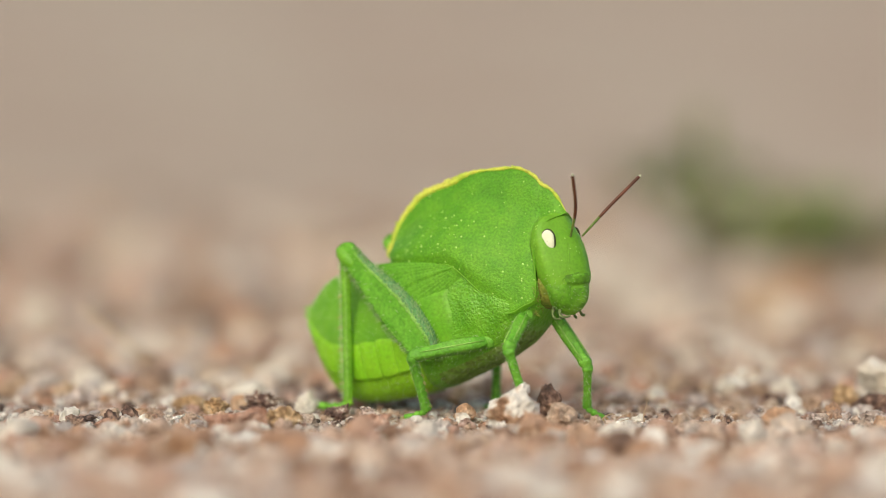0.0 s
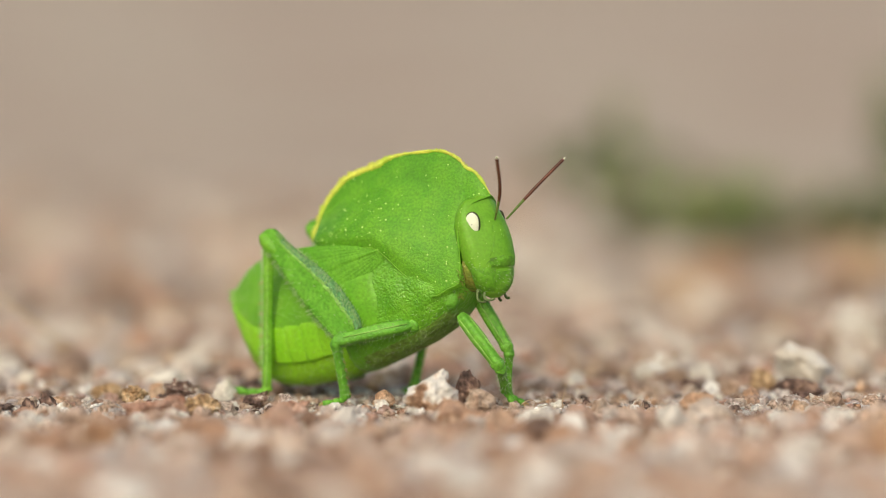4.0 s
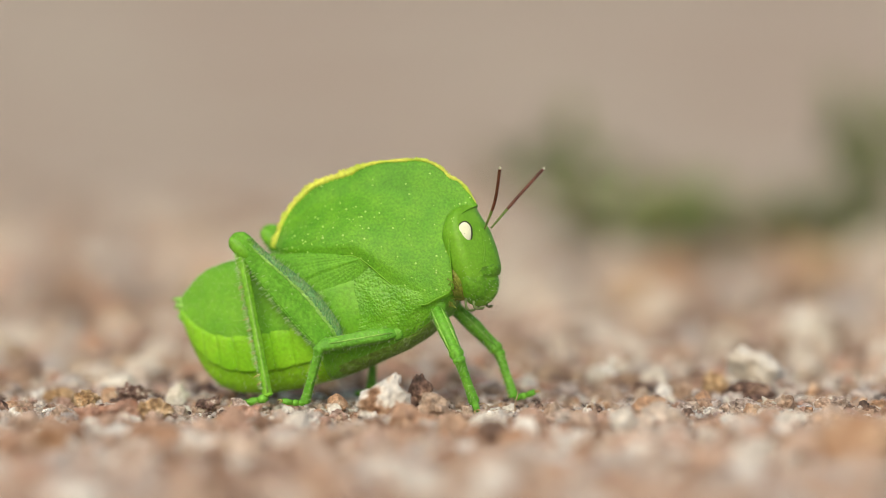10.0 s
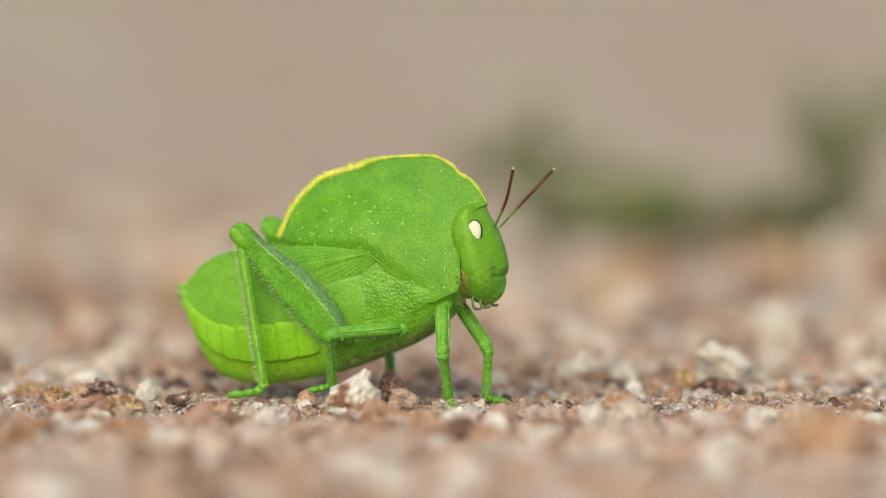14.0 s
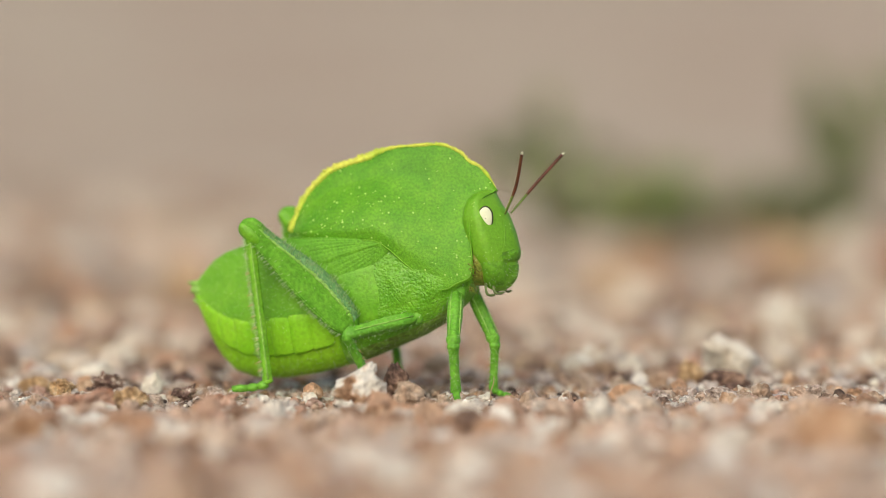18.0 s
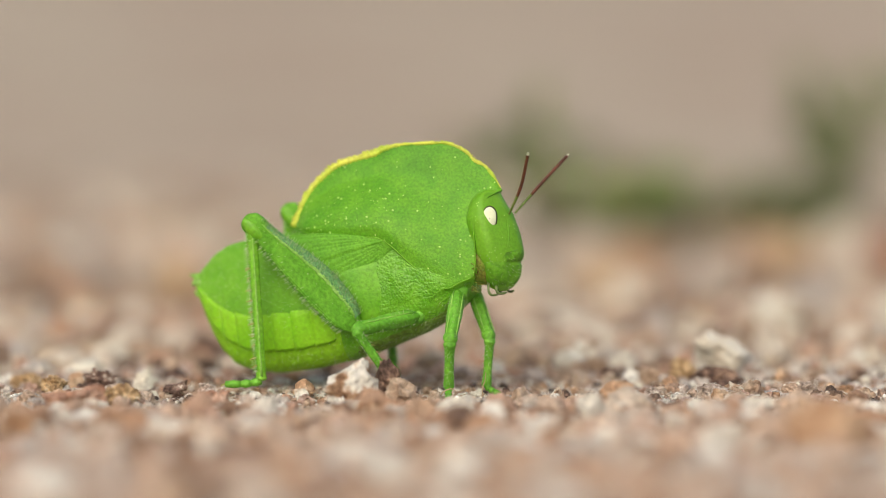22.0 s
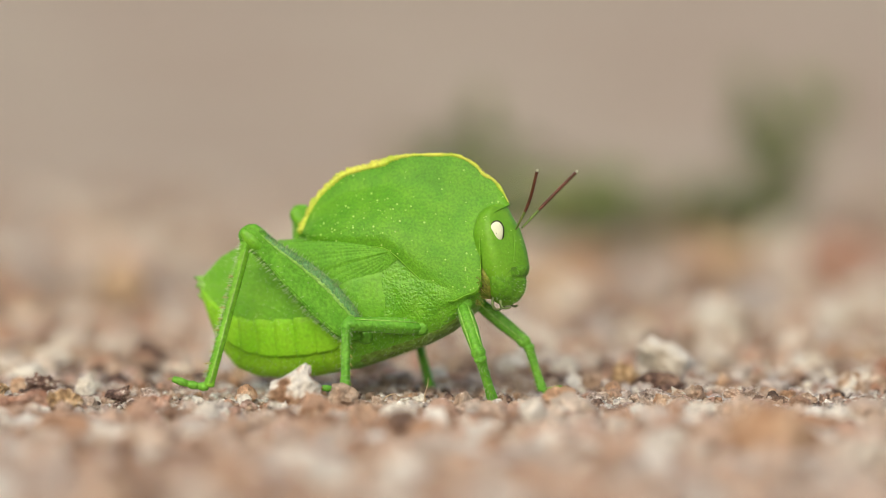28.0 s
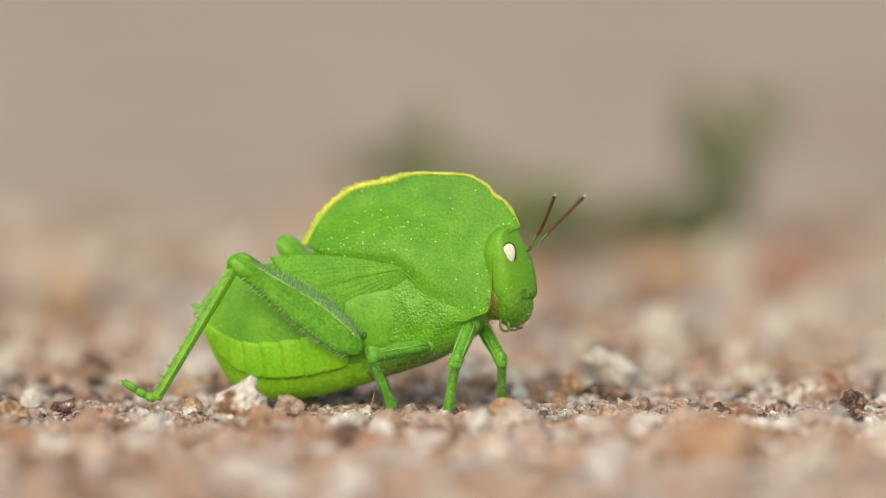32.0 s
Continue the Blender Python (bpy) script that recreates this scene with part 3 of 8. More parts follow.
# neck skin between hood and head
bm = bmesh.new()
tube([B(9.0, 0, 3.2), B(10.4, 0, 2.9), B(11.6, 0, 2.8), B(13.2, 0, 3.2)], [2.8 * MM, 3.1 * MM, 3.15 * MM, 2.4 * MM], 20, 1.0, bm)
part("neck", bm, OLIVE, grasshopper, "olive wrinkled neck skin")
bm = bmesh.new()
for k in range(60):
    s = rnd.choice((1, 1, -1))
    p = B(rnd.uniform(10.6, 11.7), -s * rnd.uniform(3.0, 3.7), rnd.uniform(-0.6, 2.4))
    q = p + Vector((rnd.uniform(0.1, 0.9), -s * rnd.uniform(0.2, 0.6), rnd.uniform(-0.7, 0.2))) * MM
    tube([p, q], [0.05 * MM, 0.02 * MM], 4, 1.0, bm)
part("neck_bristles", bm, OLIVE, grasshopper)

# ---- legs: each segment lies along its own x, its back towards z ----
LEGS = {}


def segment(length, rows, sides=20):
    """rows: place along it 0..1, half thickness, half height, height of the middle (mm)."""
    rings = []
    for u, ty, tz, zc in spline(rows, 26):
        wob = 1 + 0.05 * noise.noise((u * 9, length, 0))
        rings.append([Vector((u * length * MM, ty * wob * (1 + 0.09 * math.cos(4 * a)) * MM * math.cos(a), (zc + tz * wob * (1 + 0.09 * math.cos(4 * a)) * math.sin(a)) * MM)) for a in (2 * math.pi * k / sides for k in range(sides))])
    return loft(rings)


def foot_parts(tibia, length, k0=1.0):
    """Three foot joints and two claws, lying on the ground behind or before the shin's end."""
    x, fat = length, 0.7 + 0.35 * k0
    chain = [(x, 0, 0), (x + 0.2, 0, 0.75 * k0), (x + 0.25, 0, 1.5 * k0), (x + 0.15, 0, 2.6 * k0)]
    for k in range(3):
        a, b = chain[k], chain[k + 1]
        pth = [Vector(q) * MM for q in (a, tuple((i + j) / 2 for i, j in zip(a, b)), b)]
        part("foot_joint", tube(pth, [0.3 * fat * MM, (0.42 - 0.03 * k) * fat * MM, 0.28 * fat * MM], 8), G_LEG, tibia)
    for s in (1, -1):
        pth = [Vector(q) * MM for q in ((x + 0.15, s * 0.1, 2.6 * k0), (x + 0.2, s * 0.28, 2.6 * k0 + 0.35), (x + 0.45, s * 0.34, 2.6 * k0 + 0.5))]
        part("claw", tube(pth, [0.1 * MM, 0.08 * MM, 0.02 * MM], 6), SPINE, tibia)


def small_leg(key, side, l1, l2, thick):
    femur = part("femur", segment(l1, [(0, 0.3 * thick, 0.3 * thick, 0), (0.12, 0.5 * thick, 0.52 * thick, 0), (0.45, 0.56 * thick, 0.6 * thick, 0.05), (0.8, 0.48 * thick, 0.5 * thick, 0),
                                    (0.94, 0.52 * thick, 0.56 * thick, 0), (1.03, 0.3 * thick, 0.3 * thick, 0)]), G_LEG, grasshopper, "green %s thigh" % key.split("_")[1])
    for s in (1, -1):
        line = [Vector((u * l1, s * 0.4 * thick, 0.36 * thick)) * MM for u in (0.08, 0.3, 0.6, 0.9)]
        part("ridge", tube(line, [0.06 * MM, 0.1 * MM, 0.1 * MM, 0.05 * MM], 6), G_PALE, femur)
    tibia = part("tibia", segment(l2, [(-0.03, 0.3 * thick, 0.3 * thick, 0), (0.05, 0.46 * thick, 0.46 * thick, 0), (0.2, 0.36 * thick, 0.36 * thick, 0), (0.7, 0.34 * thick, 0.34 * thick, 0),
                                    (0.97, 0.4 * thick, 0.4 * thick, 0), (1.0, 0.28 * thick, 0.28 * thick, 0)]), G_LEG, grasshopper, "thin green %s shin" % key.split("_")[1])
    bm = bmesh.new()
    tube([Vector((0, 0, 0)), Vector((0.5, 0.06, -0.2)) * MM], [0.07 * MM, 0.015 * MM], 5, 1.0, bm)
    spine = None
    for k in range(5):
        for s in (1, -1):
            m = pose((0.35 + 0.14 * k) * l2 * MM, s * 0.2 * thick * MM, -0.28 * thick * MM, 0, 20, 0)
            if spine is None:
                spine = part("spine", bm, SPINE, tibia)
                spine.matrix_basis = m
            else:
                share("spine", spine, tibia, m)
    for owner, ln, rr in ((femur, l1, 0.54), (tibia, l2, 0.36)):
        bm = bmesh.new()
        for k in range(130):
            u, a = rnd.uniform(0.05, 0.95), rnd.uniform(0, 6.28)
            p = Vector((u * ln, rr * thick * math.cos(a), rr * thick * math.sin(a))) * MM
            tube([p, p + Vector((0.12, 0.26 * math.cos(a), 0.26 * math.sin(a))) * MM], [0.024 * MM, 0.008 * MM], 3, 1.0, bm)
        part("hairs", bm, HAIR, owner)
    foot_parts(tibia, l2)
    LEGS[key] = (femur, tibia)


def hind_leg(key, side):
    l1, l2 = 16.7, 17.6
    hs = lambda u: float(np.interp(u, [-0.01, 0.0, 0.07, 0.14, 0.34, 0.6, 0.78, 0.88, 0.95, 1.01, 1.04, 1.05], [0.2, 0.6, 1.4, 1.8, 1.95, 1.72, 1.32, 1.22, 1.34, 1.15, 0.6, 0.2]))
    ts = lambda u: float(np.interp(u, [-0.01, 0.0, 0.07, 0.14, 0.34, 0.6, 0.78, 0.88, 0.95, 1.01, 1.04, 1.05], [0.1, 0.4, 0.75, 0.9, 0.95, 0.8, 0.62, 0.62, 0.72, 0.6, 0.3, 0.1]))

    def rim(u, deg, off=0.0):
        """A point of the flat-sided thigh: u along it, deg round it from its outer middle towards its back."""
        c, w = math.cos(math.radians(deg)), math.sin(math.radians(deg))
        dip = 0.10 * max(0.0, 1 - abs(w) / 0.55) * ts(u)
        lift = float(np.interp(u, [0.02, 0.2, 0.45, 0.75, 0.95], [1.0, 1.2, 1.32, 1.15, 1.0])) if w > 0 else 0.94
        return Vector((u * l1, side * (ts(u) + off - dip) * math.copysign(abs(c) ** 0.5, c), (hs(u) * lift + off) * math.copysign(abs(w) ** 0.75, w) + 0.1 * max(0, u - 0.9))) * MM

    rings = [[rim(u, 360 * k / 36) for k in range(36)] for u in (list(np.linspace(-0.01, 0.9, 30)) + list(np.linspace(0.915, 1.05, 16)))]
    if side < 0:
        rings = [r[::-1] for r in rings]
    femur = part("femur", loft(rings), G_FEMUR, grasshopper, "broad green hind thigh with toothed edge")
    # felted upper strip, between two pale ridges
    rows = [[rim(u, d, 0.05) for d in np.linspace(36, 144, 13)] for u in np.linspace(0.06, 0.9, 26)]
    part("felt_strip", loft(rows, closed=False), G_FELT, femur, "bluish felted upper strip")
    for d, r0 in ((34, 0.11), (146, 0.10), (-34, 0.05), (-46, 0.06), (214, 0.05)):
        line = [rim(u, d, 0.02) for u in np.linspace(0.05, 0.93, 20)]
        part("ridge", tube(line, [r0 * MM * min(1, 0.4 + 3 * min(k, 19 - k) / 19) for k in range(20)], 6), G_PALE if d > 0 and d < 180 else G_FEMUR, femur, "pale granular ridge" if 0 < d < 180 else "")
    bm = bmesh.new()
    for k in range(230):
        u = rnd.uniform(0.08, 0.92)
        ball(bm, rim(u, 34 + rnd.uniform(-4, 5), 0.05), rnd.uniform(0.07, 0.16) * MM * (1.15 - 0.5 * u), 1)
    part("ridge_granules", bm, G_PALE, femur, "pale granules along the ridge")
    bm = bmesh.new()
    for k in range(260):
        ball(bm, rim(rnd.uniform(0.1, 0.88), rnd.uniform(40, 110), 0.06), rnd.uniform(0.03, 0.07) * MM, 1)
    part("felt_granules", bm, G_PALE, femur, "pale dots on the felted strip")
    # lower keel with small teeth
    bm = bmesh.new()
    line = [Vector((u * l1, 0, -hs(u) - 0.05)) * MM for u in np.linspace(0.05, 0.93, 20)]
    tube(line, [0.14 * MM] * 20, 6, 0.6, bm)
    part("keel", bm, G_FEMUR, femur)
    bm = bmesh.new()
    tube([Vector((0, 0, 0.05)) * MM, Vector((0.16, 0, -0.52)) * MM], [0.17 * MM, 0.02 * MM], 5, 1.0, bm)
    tooth = part("tooth", bm, G_PALE, femur)
    us = np.linspace(0.1, 0.92, 26)
    tooth.matrix_basis = pose(us[0] * l1 * MM, 0, (-hs(us[0]) - 0.05) * MM)
    for u in us[1:]:
        share("tooth", tooth, femur, pose(u * l1 * MM, 0, (-hs(u) - 0.05) * MM, rnd.uniform(-25, 25), rnd.uniform(-20, 20), 0) @ Matrix.Scale(rnd.uniform(0.4, 0.8), 4))
    for u in np.linspace(0.12, 0.9, 24):
        share("tooth", tooth, femur, Matrix.Translation(rim(u, -46)) @ pose(0, 0, 0, side * 40 + rnd.uniform(-20, 20), rnd.uniform(-25, 25), 0) @ Matrix.Scale(rnd.uniform(0.35, 0.7), 4))
    # knee lobes
    for s in (1, -1):
        bm = bmesh.new()
        ball(bm, Vector((l1 - 0.75, s * 0.45, -0.35)) * MM, MM, 3, (1.5, 0.42, 0.72))
        part("knee_lobe", bm, G_SIDE, femur)
    tibia = part("tibia", segment(l2, [(-0.02, 0.4, 0.4, 0.0), (0.03, 0.6, 0.78, -0.05), (0.08, 0.54, 0.62, 0), (0.5, 0.5, 0.56, 0), (0.93, 0.48, 0.52, 0), (0.985, 0.55, 0.58, 0), (1.0, 0.3, 0.3, 0)]),
                 G_SHIN, grasshopper, "long green hind shin with spines")
    bm = bmesh.new()
    ball(bm, Vector((0.35, 0, 0.22)) * MM, MM, 3, (1.0, 0.62, 0.86))
    part("knee_joint", bm, G_FEMUR, tibia, "rounded joint at the top of the shin")
    # the highlight down the shin, laid on as a thin pale tube
    line = [Vector((u * l2, side * 0.42, -0.12)) * MM for u in np.linspace(0.04, 0.97, 12)]
    part("stripe", tube(line, [0.13 * MM] * 12, 8), G_PALE, tibia, "pale lengthwise highlight set into the shin's colour")
    bm = bmesh.new()
    tube([Vector((0, 0, -0.05)) * MM, Vector((0.12, 0, 0.5)) * MM, Vector((0.3, 0, 0.85)) * MM], [0.13 * MM, 0.08 * MM, 0.015 * MM], 6, 1.0, bm)
    spine = part("spine", bm, SPINE, tibia, "brown-tipped spine")
    first = True
    for k in range(10):
        for s in (1, -1):
            m = pose((0.28 + 0.07 * k + rnd.uniform(-0.015, 0.015)) * l2 * MM, s * 0.22 * MM, 0.36 * MM, -s * rnd.uniform(14, 34), rnd.uniform(-12, 12), 0) @ Matrix.Scale(rnd.uniform(0.6, 0.95), 4)
            if first:
                spine.matrix_basis, first = m, False
            else:
                share("spine", spine, tibia, m)
    # a fringe of short hairs
    bm = bmesh.new()
    for k in range(420):
        u = rnd.uniform(0.03, 0.95)
        a = math.radians(rnd.uniform(30, 150))
        p = Vector((u * l2, 0.42 * math.cos(a), 0.42 * math.sin(a))) * MM
        tube([p, p + Vector((0.12, 0.35 * math.cos(a), rnd.uniform(0.3, 0.75) * math.sin(a))) * MM], [0.026 * MM, 0.010 * MM], 3, 1.0, bm)
    part("hairs", bm, HAIR, tibia)
    bm = bmesh.new()
    for k in range(560):
        u = rnd.uniform(0.06, 0.95)
        d = rnd.choice((rnd.uniform(-110, -40), rnd.uniform(40, 110), rnd.uniform(40, 75), rnd.uniform(0, 360)))
        tube([rim(u, d), rim(u + 0.006, d, rnd.uniform(0.3, 0.6))], [0.028 * MM, 0.010 * MM], 3, 1.0, bm)
    part("hairs", bm, HAIR, femur)
    foot_parts(tibia, l2, 1.55)
    LEGS[key] = (femur, tibia)


for side, word in ((1, "right"), (-1, "left")):
    hind_leg(word + "_hind", side)
    small_leg(word + "_middle", side, 8.7, 6.9, 1.4)
    small_leg(word + "_front", side, 7.4, 5.4, 1.4)
    for x, y, z, r in ((-2.0, 4.2, -3.6, 0.95), (4.3, 3.5, -2.9, 0.85), (8.9, 2.5, -0.6, 1.1)):
        bm = bmesh.new()
        ball(bm, Vector((0, 0, 0)), r * MM, 3, (1.0, 0.8, 1.1))
        part("coxa", bm, G_LEG, grasshopper, "rounded green hip joint").location = B(x, -side * y, z)
# fine hairs on the belly
bm = bmesh.new()
for k in range(800):
    x, th = rnd.uniform(-19, 10), math.radians(rnd.uniform(115, 180)) * rnd.choice((1, 1, -1))
    p = trunk(x, th, 0.05)
    q = trunk(x - 0.1, th, rnd.uniform(0.2, 0.42))
    tube([p, q], [0.013 * MM, 0.006 * MM], 3, 1.0, bm)
part("belly_hairs", bm, HAIR, grasshopper)
bm = bmesh.new()
for k in range(900):
    x, th = rnd.uniform(-22.4, -9), math.radians(rnd.uniform(0, 110)) * rnd.choice((1, 1, -1))
    tube([trunk(x, th, 0.1), trunk(x - 0.15, th, 0.42)], [0.016 * MM, 0.006 * MM], 3, 1.0, bm)
part("back_hairs", bm, HAIR, abdomen)


# ---- the ground ----
def height(x, y):
    """Height of the ground: level gravel that swells gently and rises to a bank far behind."""
    near = 0.5 * MM * noise.noise((x * 90, y * 90, 0)) + 0.25 * MM * noise.noise((x * 300, y * 300, 5))
    far = 0.004 * noise.noise((x * 6, y * 6, 9)) * min(1.0, max(0.0, (y - 0.08) * 3))
    rise = 0.055 * max(0.0, y - 0.9) if y < 60 else 0.055 * 59.1
    return near + far + rise - 0.85 * MM


def axis(fine, step, reach):
    out, p, d = [], 0.0, step
    while p < reach:
        out.append(p)
        p += d
        if p > fine:
            d *= 1.13
    out.append(reach)
    return out


half = axis(0.07, 0.0012, 400.0)
xs = [-v for v in half[:0:-1]] + half
ys = [-v for v in axis(0.03, 0.0012, 6.0)[:0:-1]] + axis(0.04, 0.0012, 600.0)
verts = [(x, y, height(x, y)) for y in ys for x in xs]
w = len(xs)
faces = [(j * w + i, j * w + i + 1, (j + 1) * w + i + 1, (j + 1) * w + i) for j in range(len(ys) - 1) for i in range(w - 1)]
me = bpy.data.meshes.new("ground")
me.from_pydata(verts, [], faces)
me.polygons.foreach_set("use_smooth", [True] * len(me.polygons))
me.materials.append(SOIL)
tagged(new("ground", me), "dry pinkish-tan gravelly soil", "ground", kind="structure")


def stone_mesh(seed, points, sub, rough):
    """An angular stone about 1 across: the hull of chance points, roughened."""
    r = random.Random(seed)
    bm = bmesh.new()
    for k in range(points):
        v = Vector((r.gauss(0, 1), r.gauss(0, 1), r.gauss(0, 1))).normalized() * r.uniform(0.42, 0.55)
        bm.verts.new(v)
    got = bmesh.ops.convex_hull(bm, input=bm.verts)
    bmesh.ops.delete(bm, geom=[g for g in got["geom_interior"] if isinstance(g, bmesh.types.BMVert)], context="VERTS")
    if sub:
        bmesh.ops.subdivide_edges(bm, edges=bm.edges, cuts=sub, use_grid_fill=True)
        bmesh.ops.triangulate(bm, faces=bm.faces)
        bmesh.ops.smooth_vert(bm, verts=bm.verts, factor=0.4, use_axis_x=True, use_axis_y=True, use_axis_z=True)
        for v in bm.verts:
            v.co += v.co.normalized() * (rough * noise.fractal(v.co * 4.5 + Vector((seed, 0, 0)), 0.8, 2.2, 4))
    bmesh.ops.recalc_face_normals(bm, faces=bm.faces)
    me = bpy.data.meshes.new("stone")
    bm.to_mesh(me)
    bm.free()
    return me


TEMPLATES = [stone_mesh(k, 15, 0, 0) for k in range(14)]
FINE = [stone_mesh(50 + k, 16, 2, 0.16) for k in range(14)]
CLODS = [stone_mesh(80 + k, 20, 3, 0.26) for k in range(12)]


def template_arrays(me):
    me.calc_loop_triangles()
    return np.array([v.co[:] for v in me.vertices]), np.array([t.vertices[:] for t in me.loop_triangles])


ARR = [template_arrays(m) for m in TEMPLATES]
ARR_FINE = [template_arrays(m) for m in FINE]
ARR_CLOD = [template_arrays(m) for m in CLODS]


def scatter(name, label, spots, arrays, material):
    """Many grains in one mesh. spots: x, y, size."""
    rg = np.random.RandomState(len(spots))
    vv, ff, base = [], [], 0
    for x, y, s in spots:
        v, f = arrays[rg.randint(len(arrays))]
        e = Euler(rg.uniform(0, 6.28, 3)).to_matrix()
        m = np.array(e) * (s * rg.uniform(0.75, 1.25, 3))[None, :]
        q = v @ m.T
        q[:, 2] *= 0.8
        q += (x, y, height(x, y) + s * rg.uniform(-0.05, 0.28))
        vv.append(q)
        ff.append(f + base)
        base += len(v)
    me = bpy.data.meshes.new(name)
    me.from_pydata(np.concatenate(vv).tolist(), [], np.concatenate(ff).tolist())
    me.materials.append(material)
    return tagged(new(name, me), label, "gravel", kind="stuff")


def under_body(x, y):
    return -0.036 < x < 0.022 and -0.010 < y < 0.012


def spots(n, x0, x1, y0, y1, s0, s1, spread=0.0):
    out = []
    for k in range(n):
        y = rnd.uniform(y0, y1)
        g = 1 + spread * (y - y0)
        x = rnd.uniform(x0, x1) * g
        s = s0 * (s1 / s0) ** (rnd.random() ** 1.6)
        if s > 0.0014 and under_body(x, y):
            s = 0.0010
        out.append((x, y, s))
    return out


scatter("fine_gravel", "fine crumbled pinkish gravel grains", spots(9000, -0.068, 0.072, -0.020, 0.020, 0.00022, 0.0008), ARR, NEAR)
scatter("small_gravel", "small angular tan and white gravel", spots(4600, -0.068, 0.072, -0.028, 0.030, 0.0007, 0.0022), ARR_FINE, NEAR)
scatter("crumbly_gravel", "crumbly ochre and grey lumps of earth", spots(1100, -0.068, 0.072, -0.028, 0.030, 0.0010, 0.0027), ARR_CLOD, NEAR)
scatter("front_gravel", "tan and rusty gravel in the foreground", spots(6500, -0.062, 0.066, -0.125, -0.016, 0.0008, 0.0032) + spots(1000, -0.062, 0.066, -0.125, -0.024, 0.0024, 0.0056), ARR_FINE, FRONT)
scatter("back_gravel", "tan and white gravel behind the grasshopper", spots(3600, -0.075, 0.08, 0.022, 0.16, 0.0014, 0.0054, 2.2), ARR, GRAIN)
scatter("far_gravel", "scattered stones of the far ground", spots(900, -0.10, 0.11, 0.14, 0.7, 0.003, 0.013, 2.2), ARR, GRAIN)


def rock(name, label, x, y, size, seed, material, sink=0.25, turn=0, points=24, sub=3, rough=0.05):
    """A stone of its own; size: width, depth, height in mm."""
    me = stone_mesh(seed, points, sub, rough)
    for v in me.vertices:
        v.co = Vector((v.co.x * size[0], v.co.y * size[1], v.co.z * size[2])) * MM
    for p in me.polygons:
        p.use_smooth = False
    me.materials.append(material)
    ob = tagged(new(name, me), label, "stone")
    ob.matrix_basis = pose(x * MM, y * MM, height(x * MM, y * MM) + 0.35 * MM + (0.5 - sink) * size[2] * MM, 0, 0, turn)
    return ob


rock("white_stone", "white quartz stone with rusty brown stains", -8.4, -14.5, (6.9, 5.0, 6.1), 3, QUARTZ_ROCK, 0.24, 205, 26, 5, 0.09)
dark_stone = rock("dark_stone", "small dark brown pitted stone", -4.9, -12.2, (3.0, 2.4, 5.4), 11, DARK_ROCK, 0.08, 0, 24, 4, 0.10)
rock("orange_pebble", "rounded rusty orange pebble", -14.0, -7.5, (2.7, 2.2, 2.5), 21, ORANGE_ROCK, 0.16, 0, 30, 3, 0.06)
rock("white_chip", "small white angular stone chip", -14.4, -10.0, (2.2, 1.6, 1.7), 22, WHITE_ROCK, 0.2)
rock("cream_stone", "pale cream angular stone on the gravel", -32.4, 4.1, (3.3, 2.4, 3.2), 23, CREAM_ROCK, 0.2, 40, 12, 4, 0.05)
rock("ochre_clod", "ochre crumbling lump of earth", -46.0, 8.0, (4.0, 3.0, 2.9), 24, OCHRE_ROCK, 0.2, 10, 14, 5, 0.16)
rock("brown_clod", "speckled brown crumbling lump of earth", -41.8, -1.5, (3.3, 2.6, 3.2), 25, OCHRE_ROCK, 0.22, 70, 18, 5, 0.2)
rock("orange_pebble", "rounded rusty orange pebble", -40.3, 8.0, (2.5, 2.2, 2.4), 26, ORANGE_ROCK, 0.2, 0, 34, 4, 0.06)
rock("dark_clod", "dark grey-brown pitted lump with pale specks", -37.3, 2.5, (3.9, 2.8, 3.2), 27, SPECK_ROCK, 0.2, 30, 18, 5, 0.22)
rock("dark_clod", "dark grey-brown pitted lump with pale specks", -28.7, -1.7, (3.2, 2.6, 2.3), 28, SPECK_ROCK, 0.2, 0, 18, 5, 0.22)
rock("pale_clod", "pale grey crumbly lump of earth", -34.7, -3.2, (2.6, 2.2, 1.7), 29, GREY_ROCK, 0.2, 0, 18, 5, 0.24)
rock("pale_clod", "pale grey crumbly lump of earth", -24.6, -6.8, (2.6, 2.0, 2.0), 30, GREY_ROCK, 0.2, 0, 18, 5, 0.24)
rock("red_clod", "reddish crumbling lump of earth", -23.9, -15.5, (4.2, 3.0, 2.8), 32, RED_ROCK, 0.2, 0, 18, 5, 0.2)
rock("red_clod", "reddish crumbling lump of earth", -37.6, -20.0, (7.0, 4.5, 3.6), 33, RED_ROCK, 0.2, 0, 18, 5, 0.2)
rock("ochre_clod", "ochre crumbling lump of earth", -33.0, -16.0, (4.2, 3.0, 3.0), 34, OCHRE_ROCK, 0.2, 0, 18, 5, 0.2)
rock("rusty_stone", "rounded pale rusty stone on the gravel", 19.8, -17.5, (4.6, 3.6, 4.2), 35, ORANGE_ROCK, 0.25, 0, 36, 4, 0.07)
# a dark stone added for the shade in the hollow beneath the slab
rock("dark_hollow_stone", "dark brown stone added as the shade under a leaning slab", 32.0, 8.0, (6.0, 3.0, 3.2), 36, DARK_ROCK, 0.2, 0, 18, 4, 0.15)
rock("ochre_stone", "ochre angular stone holding up a slab", 28.8, 13.0, (3.6, 3.0, 3.8), 37, OCHRE_ROCK, 0.2, 0, 16, 4, 0.1)
rock("grey_chip", "speckled pale grey stone chip", 17.6, -9.8, (2.2, 1.6, 1.6), 38, GREY_ROCK, 0.2, 0, 18, 4, 0.2)
